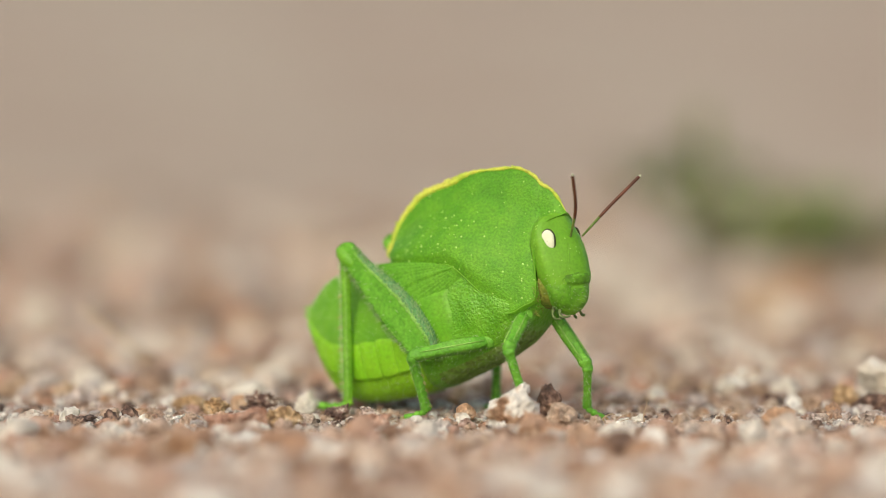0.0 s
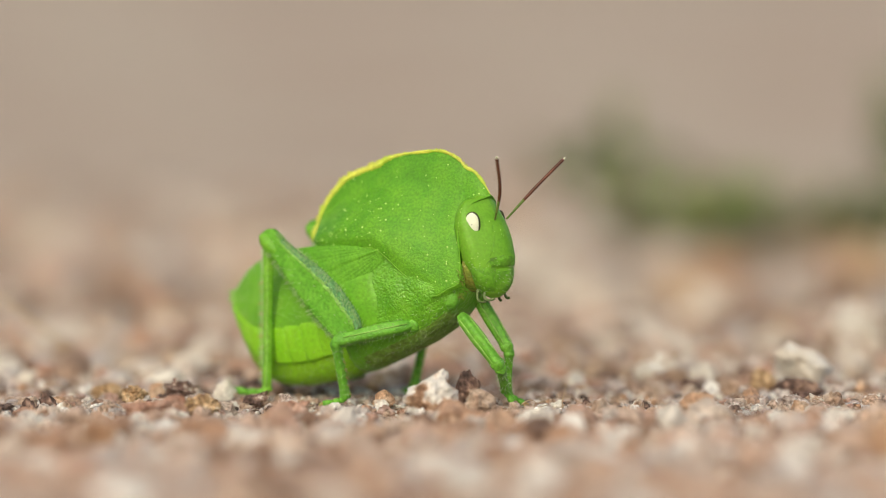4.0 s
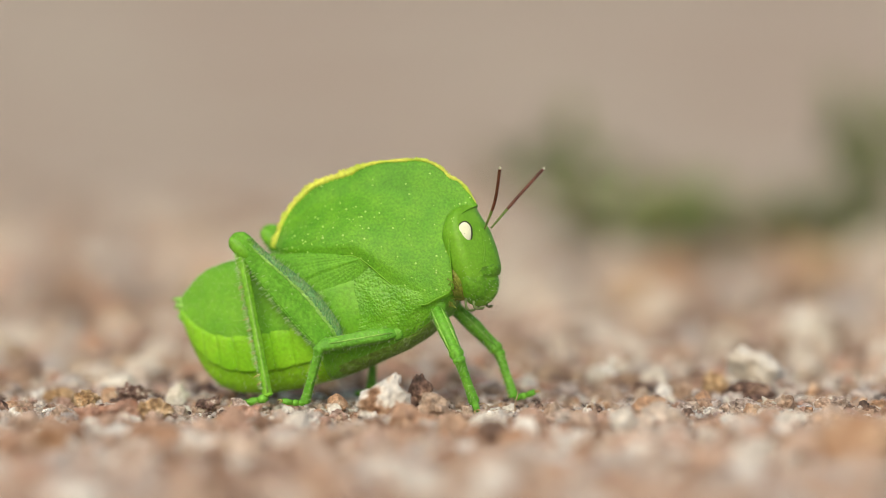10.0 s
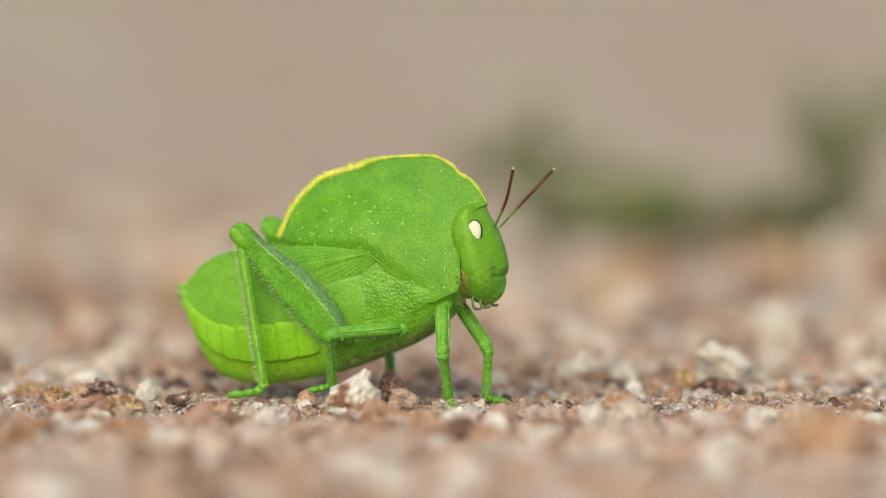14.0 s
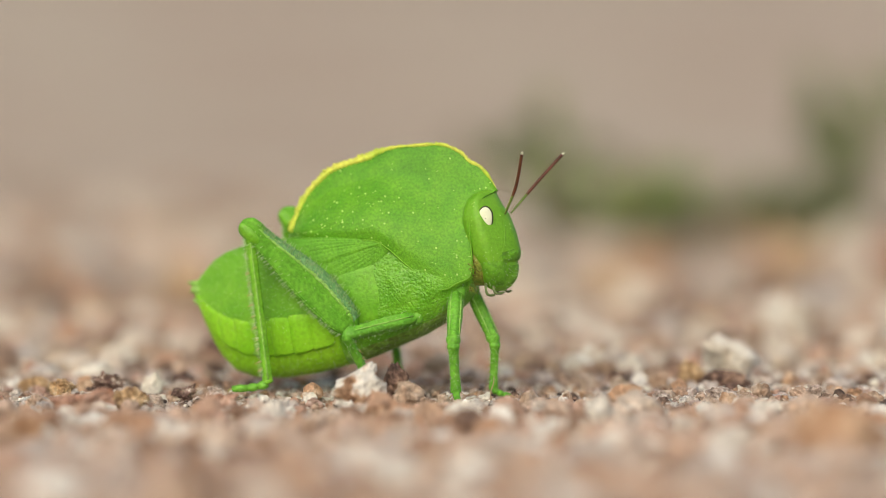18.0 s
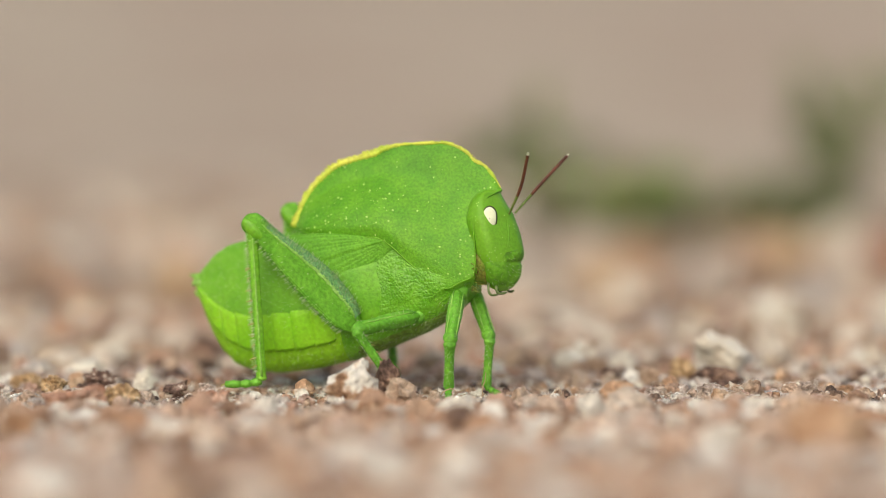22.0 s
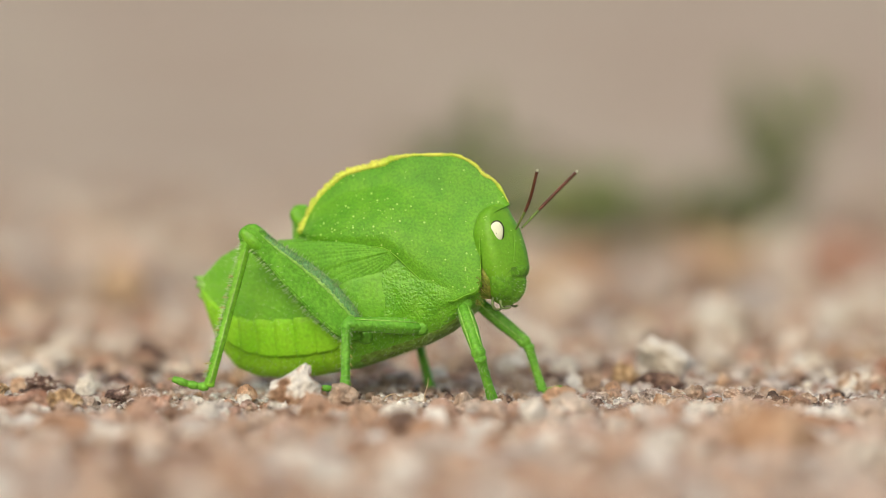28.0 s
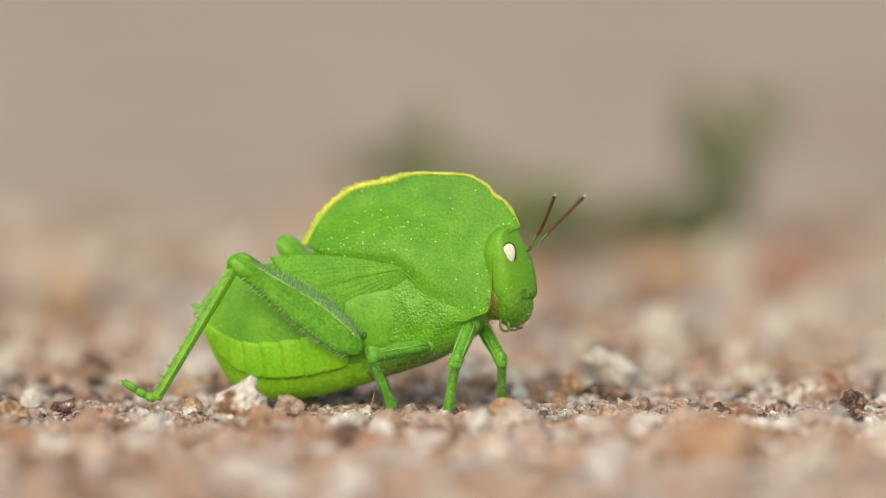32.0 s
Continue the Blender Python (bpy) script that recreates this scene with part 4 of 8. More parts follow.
rock("grey_chip", "speckled pale grey stone chip", 30.4, -9.5, (3.4, 2.2, 2.2), 39, GREY_ROCK, 0.2, 0, 18, 4, 0.2)
rock("grey_chip", "speckled pale grey stone chip", 24.0, -8.8, (2.0, 1.6, 1.5), 40, GREY_ROCK, 0.2, 0, 18, 4, 0.2)
slab = rock("tilted_stone", "pale cream slab leaning over a dark hollow", 32.5, 12.0, (11.0, 7.0, 4.6), 31, CREAM_ROCK, 0.0, 0, 16, 4, 0.10)
slab.matrix_basis = pose(33.5 * MM, 18.5 * MM, 2.5 * MM, 0, 20, 0)
# larger single stones: x, y, width (mm), kind
KINDS = {"tan": (TAN_ROCK, "tan angular stone lying in the gravel"), "orange": (ORANGE_ROCK, "rusty orange stone lying in the gravel"), "dark": (DARK_ROCK, "dark grey-brown rough stone in the gravel"),
         "white": (WHITE_ROCK, "white stone with brown stains in the gravel"), "grey": (GREY_ROCK, "speckled grey stone lying in the gravel"), "red": (RED_ROCK, "brick-red stone lying in the gravel")}
LARGE = [(-25.2, -1.0, 1.4, "white"),
         (-50.1, -4.1, 1.9, "orange"), (-16.4, -49.5, 3.3, "white"), (-40.2, -52.5, 5.2, "orange"), (-49.0, -38.3, 3.5, "white"), (-56.0, 49.7, 5.3, "tan"), (-41.4, 49.8, 2.6, "tan")]
LARGE += [(20.2, 18.8, 2.6, "dark"), (16.7, 26.8, 6.0, "white"), (13.7, -6.4, 2.1, "white"),  (35.7, 227.7, 13.0, "orange"), (36.5, 37.0, 4.1, "tan"), (36.4, -68.9, 8.3, "orange"), (46.2, 78.0, 10.5, "white")]
LARGE += [(56.5, 62.3, 5.1, "white"), (79.2, 216.4, 16.0, "red"), (59.8, 18.3, 4.6, "red"), (55.8, 10.7, 3.5, "white"), (58.2, -7.7, 3.7, "dark"), (41.1, -5.0, 2.2, "grey"),
          (33.4, -4.7, 2.5, "white"), (47.4, -7.3, 1.8, "tan"), (44.0, -83.4, 5.9, "white"), (-13.1, 24.1, 4.0, "tan"), (-3.4, -13.5, 4.2, "tan"), (-28.0, 42.0, 5.0, "dark"), (66.0, 110.0, 9.0, "white")]
for k, (x, y, wd, kind) in enumerate(LARGE):
    material, text = KINDS[kind]
    rock("stone", text, x, y, (wd, wd * rnd.uniform(0.7, 0.95), wd * rnd.uniform(0.75, 0.95)), 200 + k, material, 0.22, rnd.uniform(0, 360), 22, 4, 0.15)

# pebbles round the grasshopper, each one loose
firsts = {}
for k in range(290):
    kind = rnd.choice(("tan", "tan", "tan", "tan", "white", "grey", "grey", "orange", "orange", "dark"))
    shape = rnd.randrange(6)
    x, y = rnd.uniform(-0.062, 0.066), rnd.uniform(-0.014, 0.022)
    sz = 0.6 * 3.0 ** (rnd.random() ** 1.7)
    if under_body(x, y):
        sz = min(sz, 0.8)
    material, text = KINDS[kind]
    m = pose(x, y, height(x, y) + 0.4 * sz * MM, rnd.uniform(0, 360), rnd.uniform(-25, 25), rnd.uniform(0, 360))
    if (kind, shape) not in firsts:
        me = stone_mesh(400 + 10 * shape + len(kind), 18, 3, 0.16)
        for v in me.vertices:
            v.co *= 1.7 * MM
        me.materials.append(material)
        ob = tagged(new("pebble", me), text.replace("stone", "pebble"), "pebble", "loose pebbles on the ground")
        firsts[(kind, shape)] = ob
    else:
        ob = copy_thing(firsts[(kind, shape)], m)
    ob.matrix_basis = m @ Matrix.Diagonal((sz * rnd.uniform(0.85, 1.2), sz * rnd.uniform(0.85, 1.2), sz * rnd.uniform(0.8, 1.1), 1))

# dry fibres on the gravel
FIBRES = [((5.6, -5.0), [(0, 0, 0), (-0.15, 0, 1.0), (0.15, 0, 2.0), (0.25, 0.1, 2.9)], 0.09), ((2.0, -6.0), [(0, 0, 0.4), (0.7, 0.2, 1.0), (1.6, 0.3, 1.3)], 0.06), ((2.6, -7.0), [(0, 0, 0.5), (1.2, 0, 0.9), (2.2, 0.2, 0.6)], 0.05),
          ((0.6, -9.5), [(0, 0, 0.3), (0.5, 0, 1.2), (1.4, 0, 1.6), (2.0, 0.2, 1.2)], 0.10), ((-23.5, -4.0), [(0, 0, 0.5), (0.5, 0, 1.3), (1.3, 0, 0.7)], 0.05)]
for (x, y), line, r in FIBRES:
    pth = [Vector(tuple(q)) * MM for q in spline(line, 10)]
    ob = part("dry_fibre", tube(pth, [r * MM * (1 - 0.07 * k) for k in range(10)], 6), STRAW)
    tagged(ob, "thin dry straw-coloured fibre standing in gravel", "plant fibre")
    ob.location = (x * MM, y * MM, height(x * MM, y * MM))
pth = [Vector(q) * MM for q in ((-64, 46, 9.0), (-58, 45, 4.5), (-53, 45, 0.6))]
tagged(part("dry_straw", tube(pth, [0.22 * MM, 0.25 * MM, 0.25 * MM], 6), STRAW), "long dry straw leaning on the gravel", "straw")

# ---- weeds far behind ----


def weed(x, y, spread, tall, leaves, label):
    base = tagged(new("weed"), label, "weed", group="weeds behind the gravel")
    base.location = (x, y, height(x, y))
    tops = []
    for k in range(12):
        end = Vector((rnd.gauss(0, 0.62) * spread, rnd.gauss(0, 0.9) * spread, tall * rnd.uniform(0.45, 1.0)))
        line = [Vector((0, 0, -0.002)), end * 0.5 + Vector((0, 0, 0.1 * tall)), end]
        part("stem", tube(line, [0.0005, 0.0004, 0.0002], 6), STEM, base)
        tops.append(line)
    shapes = []
    for k in range(leaves):
        if len(shapes) < 5:
            lm = bmesh.new()
            L = 0.010
            rows = []
            for i in range(7):
                u = i / 6
                wd = 0.0028 * math.sin(math.pi * min(1, u * 0.95 + 0.04)) ** 0.7
                rows.append([Vector((u * L, -wd, 0.0012 * u * u * len(shapes))), Vector((u * L, 0, -0.0006)), Vector((u * L, wd, 0.0012 * u * u * len(shapes)))])
            loft(rows, lm, closed=False)
            bmesh.ops.solidify(lm, geom=lm.faces[:], thickness=0.0002)
            shapes.append(part("leaf", lm, LEAF, base))
            leaf = shapes[-1]
        else:
            leaf = share("leaf", rnd.choice(shapes), base, Matrix())
        line = rnd.choice(tops)
        u = rnd.random()
        p = line[0].lerp(line[1], u * 2) if u < 0.5 else line[1].lerp(line[2], u * 2 - 1)
        s = rnd.uniform(0.6, 1.3)
        leaf.matrix_basis = Matrix.Translation(p) @ Euler((rnd.uniform(-0.6, 0.6), rnd.uniform(-1.1, 0.3), rnd.uniform(0, 6.28))).to_matrix().to_4x4() @ Matrix.Scale(s, 4)
    return base


weed(0.027, 0.42, 0.032, 0.030, 30, "loose brownish-green weed with small leaves")
weed(0.044, 0.41, 0.024, 0.012, 22, "low dull green weed with small leaves")
weed(0.060, 0.40, 0.024, 0.010, 26, "low dull green weed with small leaves")
weed(0.074, 0.39, 0.022, 0.010, 22, "flat dull green weed spreading on gravel")
weed(0.086, 0.385, 0.025, 0.040, 28, "upright dull green weed with small leaves")

# ---- what moves ----
def motions():
    walk(grasshopper, [
        (0, pose(-0.01247, -0.00071, 0.00076, 0.0, -7.5, -33.0)),
        (0.5, pose(-0.01150, -0.00057, 0.00074, 0.0, -6.0, -33.3)),
        (1, pose(-0.01222, -0.00066, 0.00091, 0.0, -6.8, -34.0)),
        (1.5, pose(-0.01188, -0.00068, 0.00101, 0.0, -6.9, -34.1)),
        (2, pose(-0.01123, -0.00057, 0.00098, 0.0, -5.9, -33.8)),
        (2.5, pose(-0.01185, -0.00069, 0.00108, 0.0, -7.1, -33.9)),
        (3, pose(-0.01174, -0.00069, 0.00112, 0.0, -7.1, -33.8)),
        (3.5, pose(-0.01186, -0.00070, 0.00107, 0.0, -7.4, -33.2)),
        (4, pose(-0.01178, -0.00070, 0.00116, 0.0, -7.4, -33.1)),
        (4.5, pose(-0.01154, -0.00064, 0.00105, 0.0, -7.0, -31.9)),
        (5, pose(-0.01157, -0.00061, 0.00099, 0.0, -6.9, -30.6)),
        (5.5, pose(-0.01164, -0.00055, 0.00086, 0.0, -6.8, -27.8)),
        (6, pose(-0.01172, -0.00049, 0.00074, 0.0, -6.7, -25.0)),
        (6.5, pose(-0.01175, -0.00047, 0.00068, 0.0, -6.6, -23.8)),
        (7, pose(-0.01136, -0.00045, 0.00085, 0.0, -6.4, -23.7)),
        (7.5, pose(-0.00804, -0.00029, 0.00044, 0.0, -4.6, -21.3)),
        (8, pose(-0.00965, -0.00035, 0.00061, 0.0, -5.7, -20.5)),
        (8.5, pose(-0.00969, -0.00039, 0.00071, 0.0, -6.5, -19.8)),
        (9, pose(-0.00962, -0.00038, 0.00068, 0.0, -6.5, -19.7)),
        (9.5, pose(-0.00974, -0.00035, 0.00057, 0.0, -6.3, -18.5)),
        (10, pose(-0.00972, -0.00034, 0.00068, 0.0, -6.3, -18.4)),
        (10.5, pose(-0.00895, -0.00040, 0.00055, 0.0, -7.0, -19.1)),
        (11, pose(-0.00835, -0.00035, 0.00038, 0.0, -6.3, -18.4)),
        (11.5, pose(-0.00838, -0.00037, 0.00044, 0.0, -6.6, -18.5)),
        (12, pose(-0.00893, -0.00037, 0.00052, 0.0, -7.0, -17.6)),
        (12.5, pose(-0.00876, -0.00032, 0.00036, 0.0, -6.0, -17.5)),
        (13, pose(-0.00865, -0.00028, 0.00031, 0.0, -5.4, -17.5)),
        (13.5, pose(-0.00580, -0.00018, 0.00087, 0.0, -3.3, -18.0)),
        (14, pose(-0.00620, -0.00022, 0.00081, 0.0, -4.2, -17.2)),
        (14.5, pose(-0.00555, -0.00027, 0.00089, 0.0, -5.3, -17.1)),
        (15, pose(-0.00562, -0.00028, 0.00094, 0.0, -5.5, -17.3)),
        (15.5, pose(-0.00577, -0.00031, 0.00106, 0.0, -5.8, -17.7)),
        (16, pose(-0.00591, -0.00033, 0.00118, 0.0, -6.1, -18.1)),
        (16.5, pose(-0.00598, -0.00034, 0.00123, 0.0, -6.3, -18.3)),
        (17, pose(-0.00463, -0.00031, 0.00114, 0.0, -5.8, -17.8)),
        (17.5, pose(-0.00497, -0.00031, 0.00119, 0.0, -5.9, -17.6)),
        (18, pose(-0.00503, -0.00031, 0.00113, 0.0, -6.0, -17.3)),
        (18.5, pose(-0.00514, -0.00028, 0.00109, 0.0, -5.3, -17.6)),
        (19, pose(-0.00508, -0.00029, 0.00113, 0.0, -5.4, -17.8)),
        (19.5, pose(-0.00480, -0.00028, 0.00102, 0.0, -5.4, -17.2)),
        (20, pose(-0.00440, -0.00028, 0.00108, 0.0, -5.4, -17.3)),
        (20.5, pose(-0.00444, -0.00028, 0.00104, 0.0, -5.4, -17.7)),
        (21, pose(-0.00414, -0.00023, 0.00094, 0.0, -4.3, -18.1)),
        (21.5, pose(-0.00411, -0.00024, 0.00101, 0.0, -4.6, -17.5)),
        (22, pose(-0.00410, -0.00024, 0.00103, 0.0, -4.7, -17.0)),
        (22.5, pose(-0.00302, -0.00021, 0.00091, 0.0, -3.8, -18.2)),
        (23, pose(-0.00368, -0.00023, 0.00096, 0.0, -4.2, -18.5)),
        (23.5, pose(-0.00090, -0.00006, 0.00055, 0.0, -1.2, -18.2)),
        (24, pose(-0.00123, -0.00010, 0.00053, 0.0, -1.7, -19.1)),
        (24.5, pose(0.00134, -0.00011, 0.00061, 0.0, -1.8, -20.4)),
        (25, pose(0.00041, -0.00015, 0.00061, 0.0, -2.8, -18.2)),
        (25.5, pose(0.00066, -0.00021, 0.00071, 0.0, -3.7, -18.8)),
        (26, pose(0.00097, -0.00020, 0.00070, 0.0, -3.6, -18.8)),
        (26.5, pose(0.00165, -0.00019, 0.00066, 0.0, -3.4, -18.8)),
        (27, pose(0.00234, -0.00018, 0.00063, 0.0, -3.3, -18.8)),
        (27.5, pose(0.00265, -0.00018, 0.00062, 0.0, -3.2, -18.8)),
        (28, pose(0.00236, -0.00014, 0.00046, 0.0, -2.6, -17.8)),
        (28.5, pose(0.00346, -0.00015, 0.00051, 0.0, -2.8, -18.0)),
        (29, pose(0.00316, -0.00016, 0.00057, 0.0, -3.0, -18.2)),
        (29.5, pose(0.00453, -0.00011, 0.00060, 0.0, -2.0, -18.6)),
        (30, pose(0.00442, -0.00012, 0.00063, 0.0, -2.1, -18.7)),
        (30.5, pose(0.00396, -0.00015, 0.00060, 0.0, -2.8, -18.1)),
        (31, pose(0.00545, -0.00008, 0.00052, 0.0, -1.5, -18.7)),
        (31.5, pose(0.00489, -0.00012, 0.00057, 0.0, -2.1, -18.4)),
        (32, pose(0.00835, -0.00000, -0.00014, 0.0, -0.0, -13.1))])
    still = dark_stone.matrix_basis.copy()
    fallen = Matrix.Translation((0.0012, 0.0030, -0.0022)) @ still @ pose(0, 0, 0, 0, 58, 0)
    walk(dark_stone, [(0, still), (22.8, still), (23.4, Matrix.Translation((0.0002, 0.0004, -0.0003)) @ still @ pose(0, 0, 0, 0, 8, 0)), (24.2, fallen), (25, fallen), (32, fallen)])
    walk(LEGS["right_hind"][0], [
        (0, pose(-0.00174, -0.00579, 0.00568, 7.6, -52.1, -178.1)),
        (0.5, pose(-0.00171, -0.00579, 0.00566, 9.2, -50.0, -178.4)),
        (1, pose(-0.00168, -0.00579, 0.00561, 9.1, -50.3, -178.6)),
        (1.5, pose(-0.00168, -0.00579, 0.00563, 9.9, -49.3, -179.0)),
        (2, pose(-0.00172, -0.00579, 0.00570, 8.8, -47.3, -177.6)),
        (2.5, pose(-0.00171, -0.00579, 0.00567, 9.5, -49.2, -178.9)),
        (3, pose(-0.00171, -0.00580, 0.00567, 9.8, -49.7, -179.1)),
        (3.5, pose(-0.00175, -0.00579, 0.00570, 8.0, -50.6, -177.8)),
        (4, pose(-0.00171, -0.00580, 0.00565, 9.2, -50.5, -179.0)),
        (4.5, pose(-0.00174, -0.00579, 0.00569, 7.2, -50.7, -177.6)),
        (5, pose(-0.00177, -0.00579, 0.00571, 5.0, -51.2, -176.4)),
        (5.5, pose(-0.00177, -0.00578, 0.00570, 2.0, -52.0, -175.5)),
        (6, pose(-0.00177, -0.00578, 0.00571, -1.4, -52.7, -174.3)),
        (6.5, pose(-0.00176, -0.00578, 0.00568, -2.5, -53.3, -174.2)),
        (7, pose(-0.00177, -0.00578, 0.00570, -2.8, -52.2, -173.6)),
        (7.5, pose(-0.00196, -0.00580, 0.00596, -6.3, -49.6, -168.9)),
        (8, pose(-0.00189, -0.00578, 0.00581, -16.6, -55.1, -159.8)),
        (8.5, pose(-0.00188, -0.00579, 0.00585, -7.1, -51.2, -168.7)),
        (9, pose(-0.00187, -0.00578, 0.00583, -7.1, -53.7, -168.6)),
        (9.5, pose(-0.00180, -0.00577, 0.00574, -8.1, -54.0, -168.6)),
        (10, pose(-0.00172, -0.00576, 0.00564, -7.4, -53.1, -169.6)),
        (10.5, pose(-0.00171, -0.00560, 0.00537, -33.7, -59.6, -143.2)),
        (11, pose(-0.00186, -0.00576, 0.00579, -23.6, -52.2, -154.2)),
        (11.5, pose(-0.00179, -0.00575, 0.00573, -15.0, -53.1, -164.7)),
        (12, pose(-0.00175, -0.00575, 0.00569, -14.4, -52.0, -167.2)),
        (12.5, pose(-0.00177, -0.00576, 0.00571, -13.1, -52.5, -168.5)),
        (13, pose(-0.00179, -0.00577, 0.00574, -12.5, -51.9, -168.9)),
        (13.5, pose(-0.00186, -0.00578, 0.00585, -8.3, -49.7, -169.1)),
        (14, pose(-0.00199, -0.00581, 0.00599, -10.5, -50.9, -167.9)),
        (14.5, pose(-0.00203, -0.00582, 0.00604, -10.9, -51.5, -167.4)),
        (15, pose(-0.00203, -0.00582, 0.00604, -10.8, -51.0, -167.4)),
        (15.5, pose(-0.00203, -0.00582, 0.00604, -10.6, -50.4, -167.4)),
        (16, pose(-0.00200, -0.00581, 0.00600, -10.1, -50.0, -167.8)),
        (16.5, pose(-0.00200, -0.00581, 0.00601, -10.0, -49.5, -167.8)),
        (17, pose(-0.00206, -0.00583, 0.00609, -10.1, -49.6, -167.0)),
        (17.5, pose(-0.00204, -0.00582, 0.00606, -10.6, -49.6, -166.9)),
        (18, pose(-0.00204, -0.00582, 0.00605, -11.4, -50.2, -166.2)),
        (18.5, pose(-0.00197, -0.00580, 0.00597, -9.9, -50.1, -167.5)),
        (19, pose(-0.00196, -0.00580, 0.00596, -9.4, -50.1, -168.0)),
        (19.5, pose(-0.00200, -0.00581, 0.00600, -10.1, -50.8, -167.4)),
        (20, pose(-0.00210, -0.00584, 0.00612, -11.0, -50.1, -166.1)),
        (20.5, pose(-0.00203, -0.00582, 0.00605, -9.5, -50.5, -167.5)),
        (21, pose(-0.00203, -0.00582, 0.00603, -8.4, -49.6, -168.0)),
        (21.5, pose(-0.00204, -0.00582, 0.00605, -8.8, -49.7, -168.0)),
        (22, pose(-0.00205, -0.00582, 0.00606, -9.2, -49.7, -168.0)),
        (22.5, pose(-0.00200, -0.00581, 0.00602, -7.1, -49.7, -168.3)),
        (23, pose(-0.00197, -0.00581, 0.00597, -7.2, -50.6, -168.3)),
        (23.5, pose(-0.00201, -0.00581, 0.00601, -5.0, -47.7, -168.9)),
        (24, pose(-0.00199, -0.00581, 0.00600, -4.7, -49.0, -168.6)),
        (24.5, pose(-0.00211, -0.00583, 0.00611, -2.8, -45.4, -168.3)),
        (25, pose(-0.00210, -0.00583, 0.00612, -5.3, -48.1, -168.2)),
        (25.5, pose(-0.00211, -0.00583, 0.00613, -5.1, -48.5, -167.9)),
        (26, pose(-0.00213, -0.00583, 0.00615, -5.0, -48.0, -167.9)),
        (26.5, pose(-0.00215, -0.00584, 0.00617, -4.8, -47.2, -167.9)),
        (27, pose(-0.00218, -0.00584, 0.00619, -4.6, -46.4, -167.9)),
        (27.5, pose(-0.00220, -0.00585, 0.00621, -4.5, -45.9, -167.9)),
        (28, pose(-0.00221, -0.00585, 0.00622, -5.0, -46.0, -168.1)),
        (28.5, pose(-0.00232, -0.00587, 0.00632, -5.0, -44.8, -167.7)),
        (29, pose(-0.00240, -0.00588, 0.00641, -5.3, -45.3, -167.2)),
        (29.5, pose(-0.00239, -0.00588, 0.00636, -4.3, -42.1, -167.6)),
        (30, pose(-0.00234, -0.00587, 0.00632, -4.2, -42.0, -167.8)),
        (30.5, pose(-0.00235, -0.00587, 0.00635, -4.8, -43.7, -167.8)),
        (31, pose(-0.00241, -0.00588, 0.00636, -3.3, -40.4, -168.1)),
        (31.5, pose(-0.00237, -0.00588, 0.00634, -4.2, -41.7, -167.9)),
        (32, pose(-0.00270, -0.00591, 0.00651, -6.0, -36.0, -170.0))])
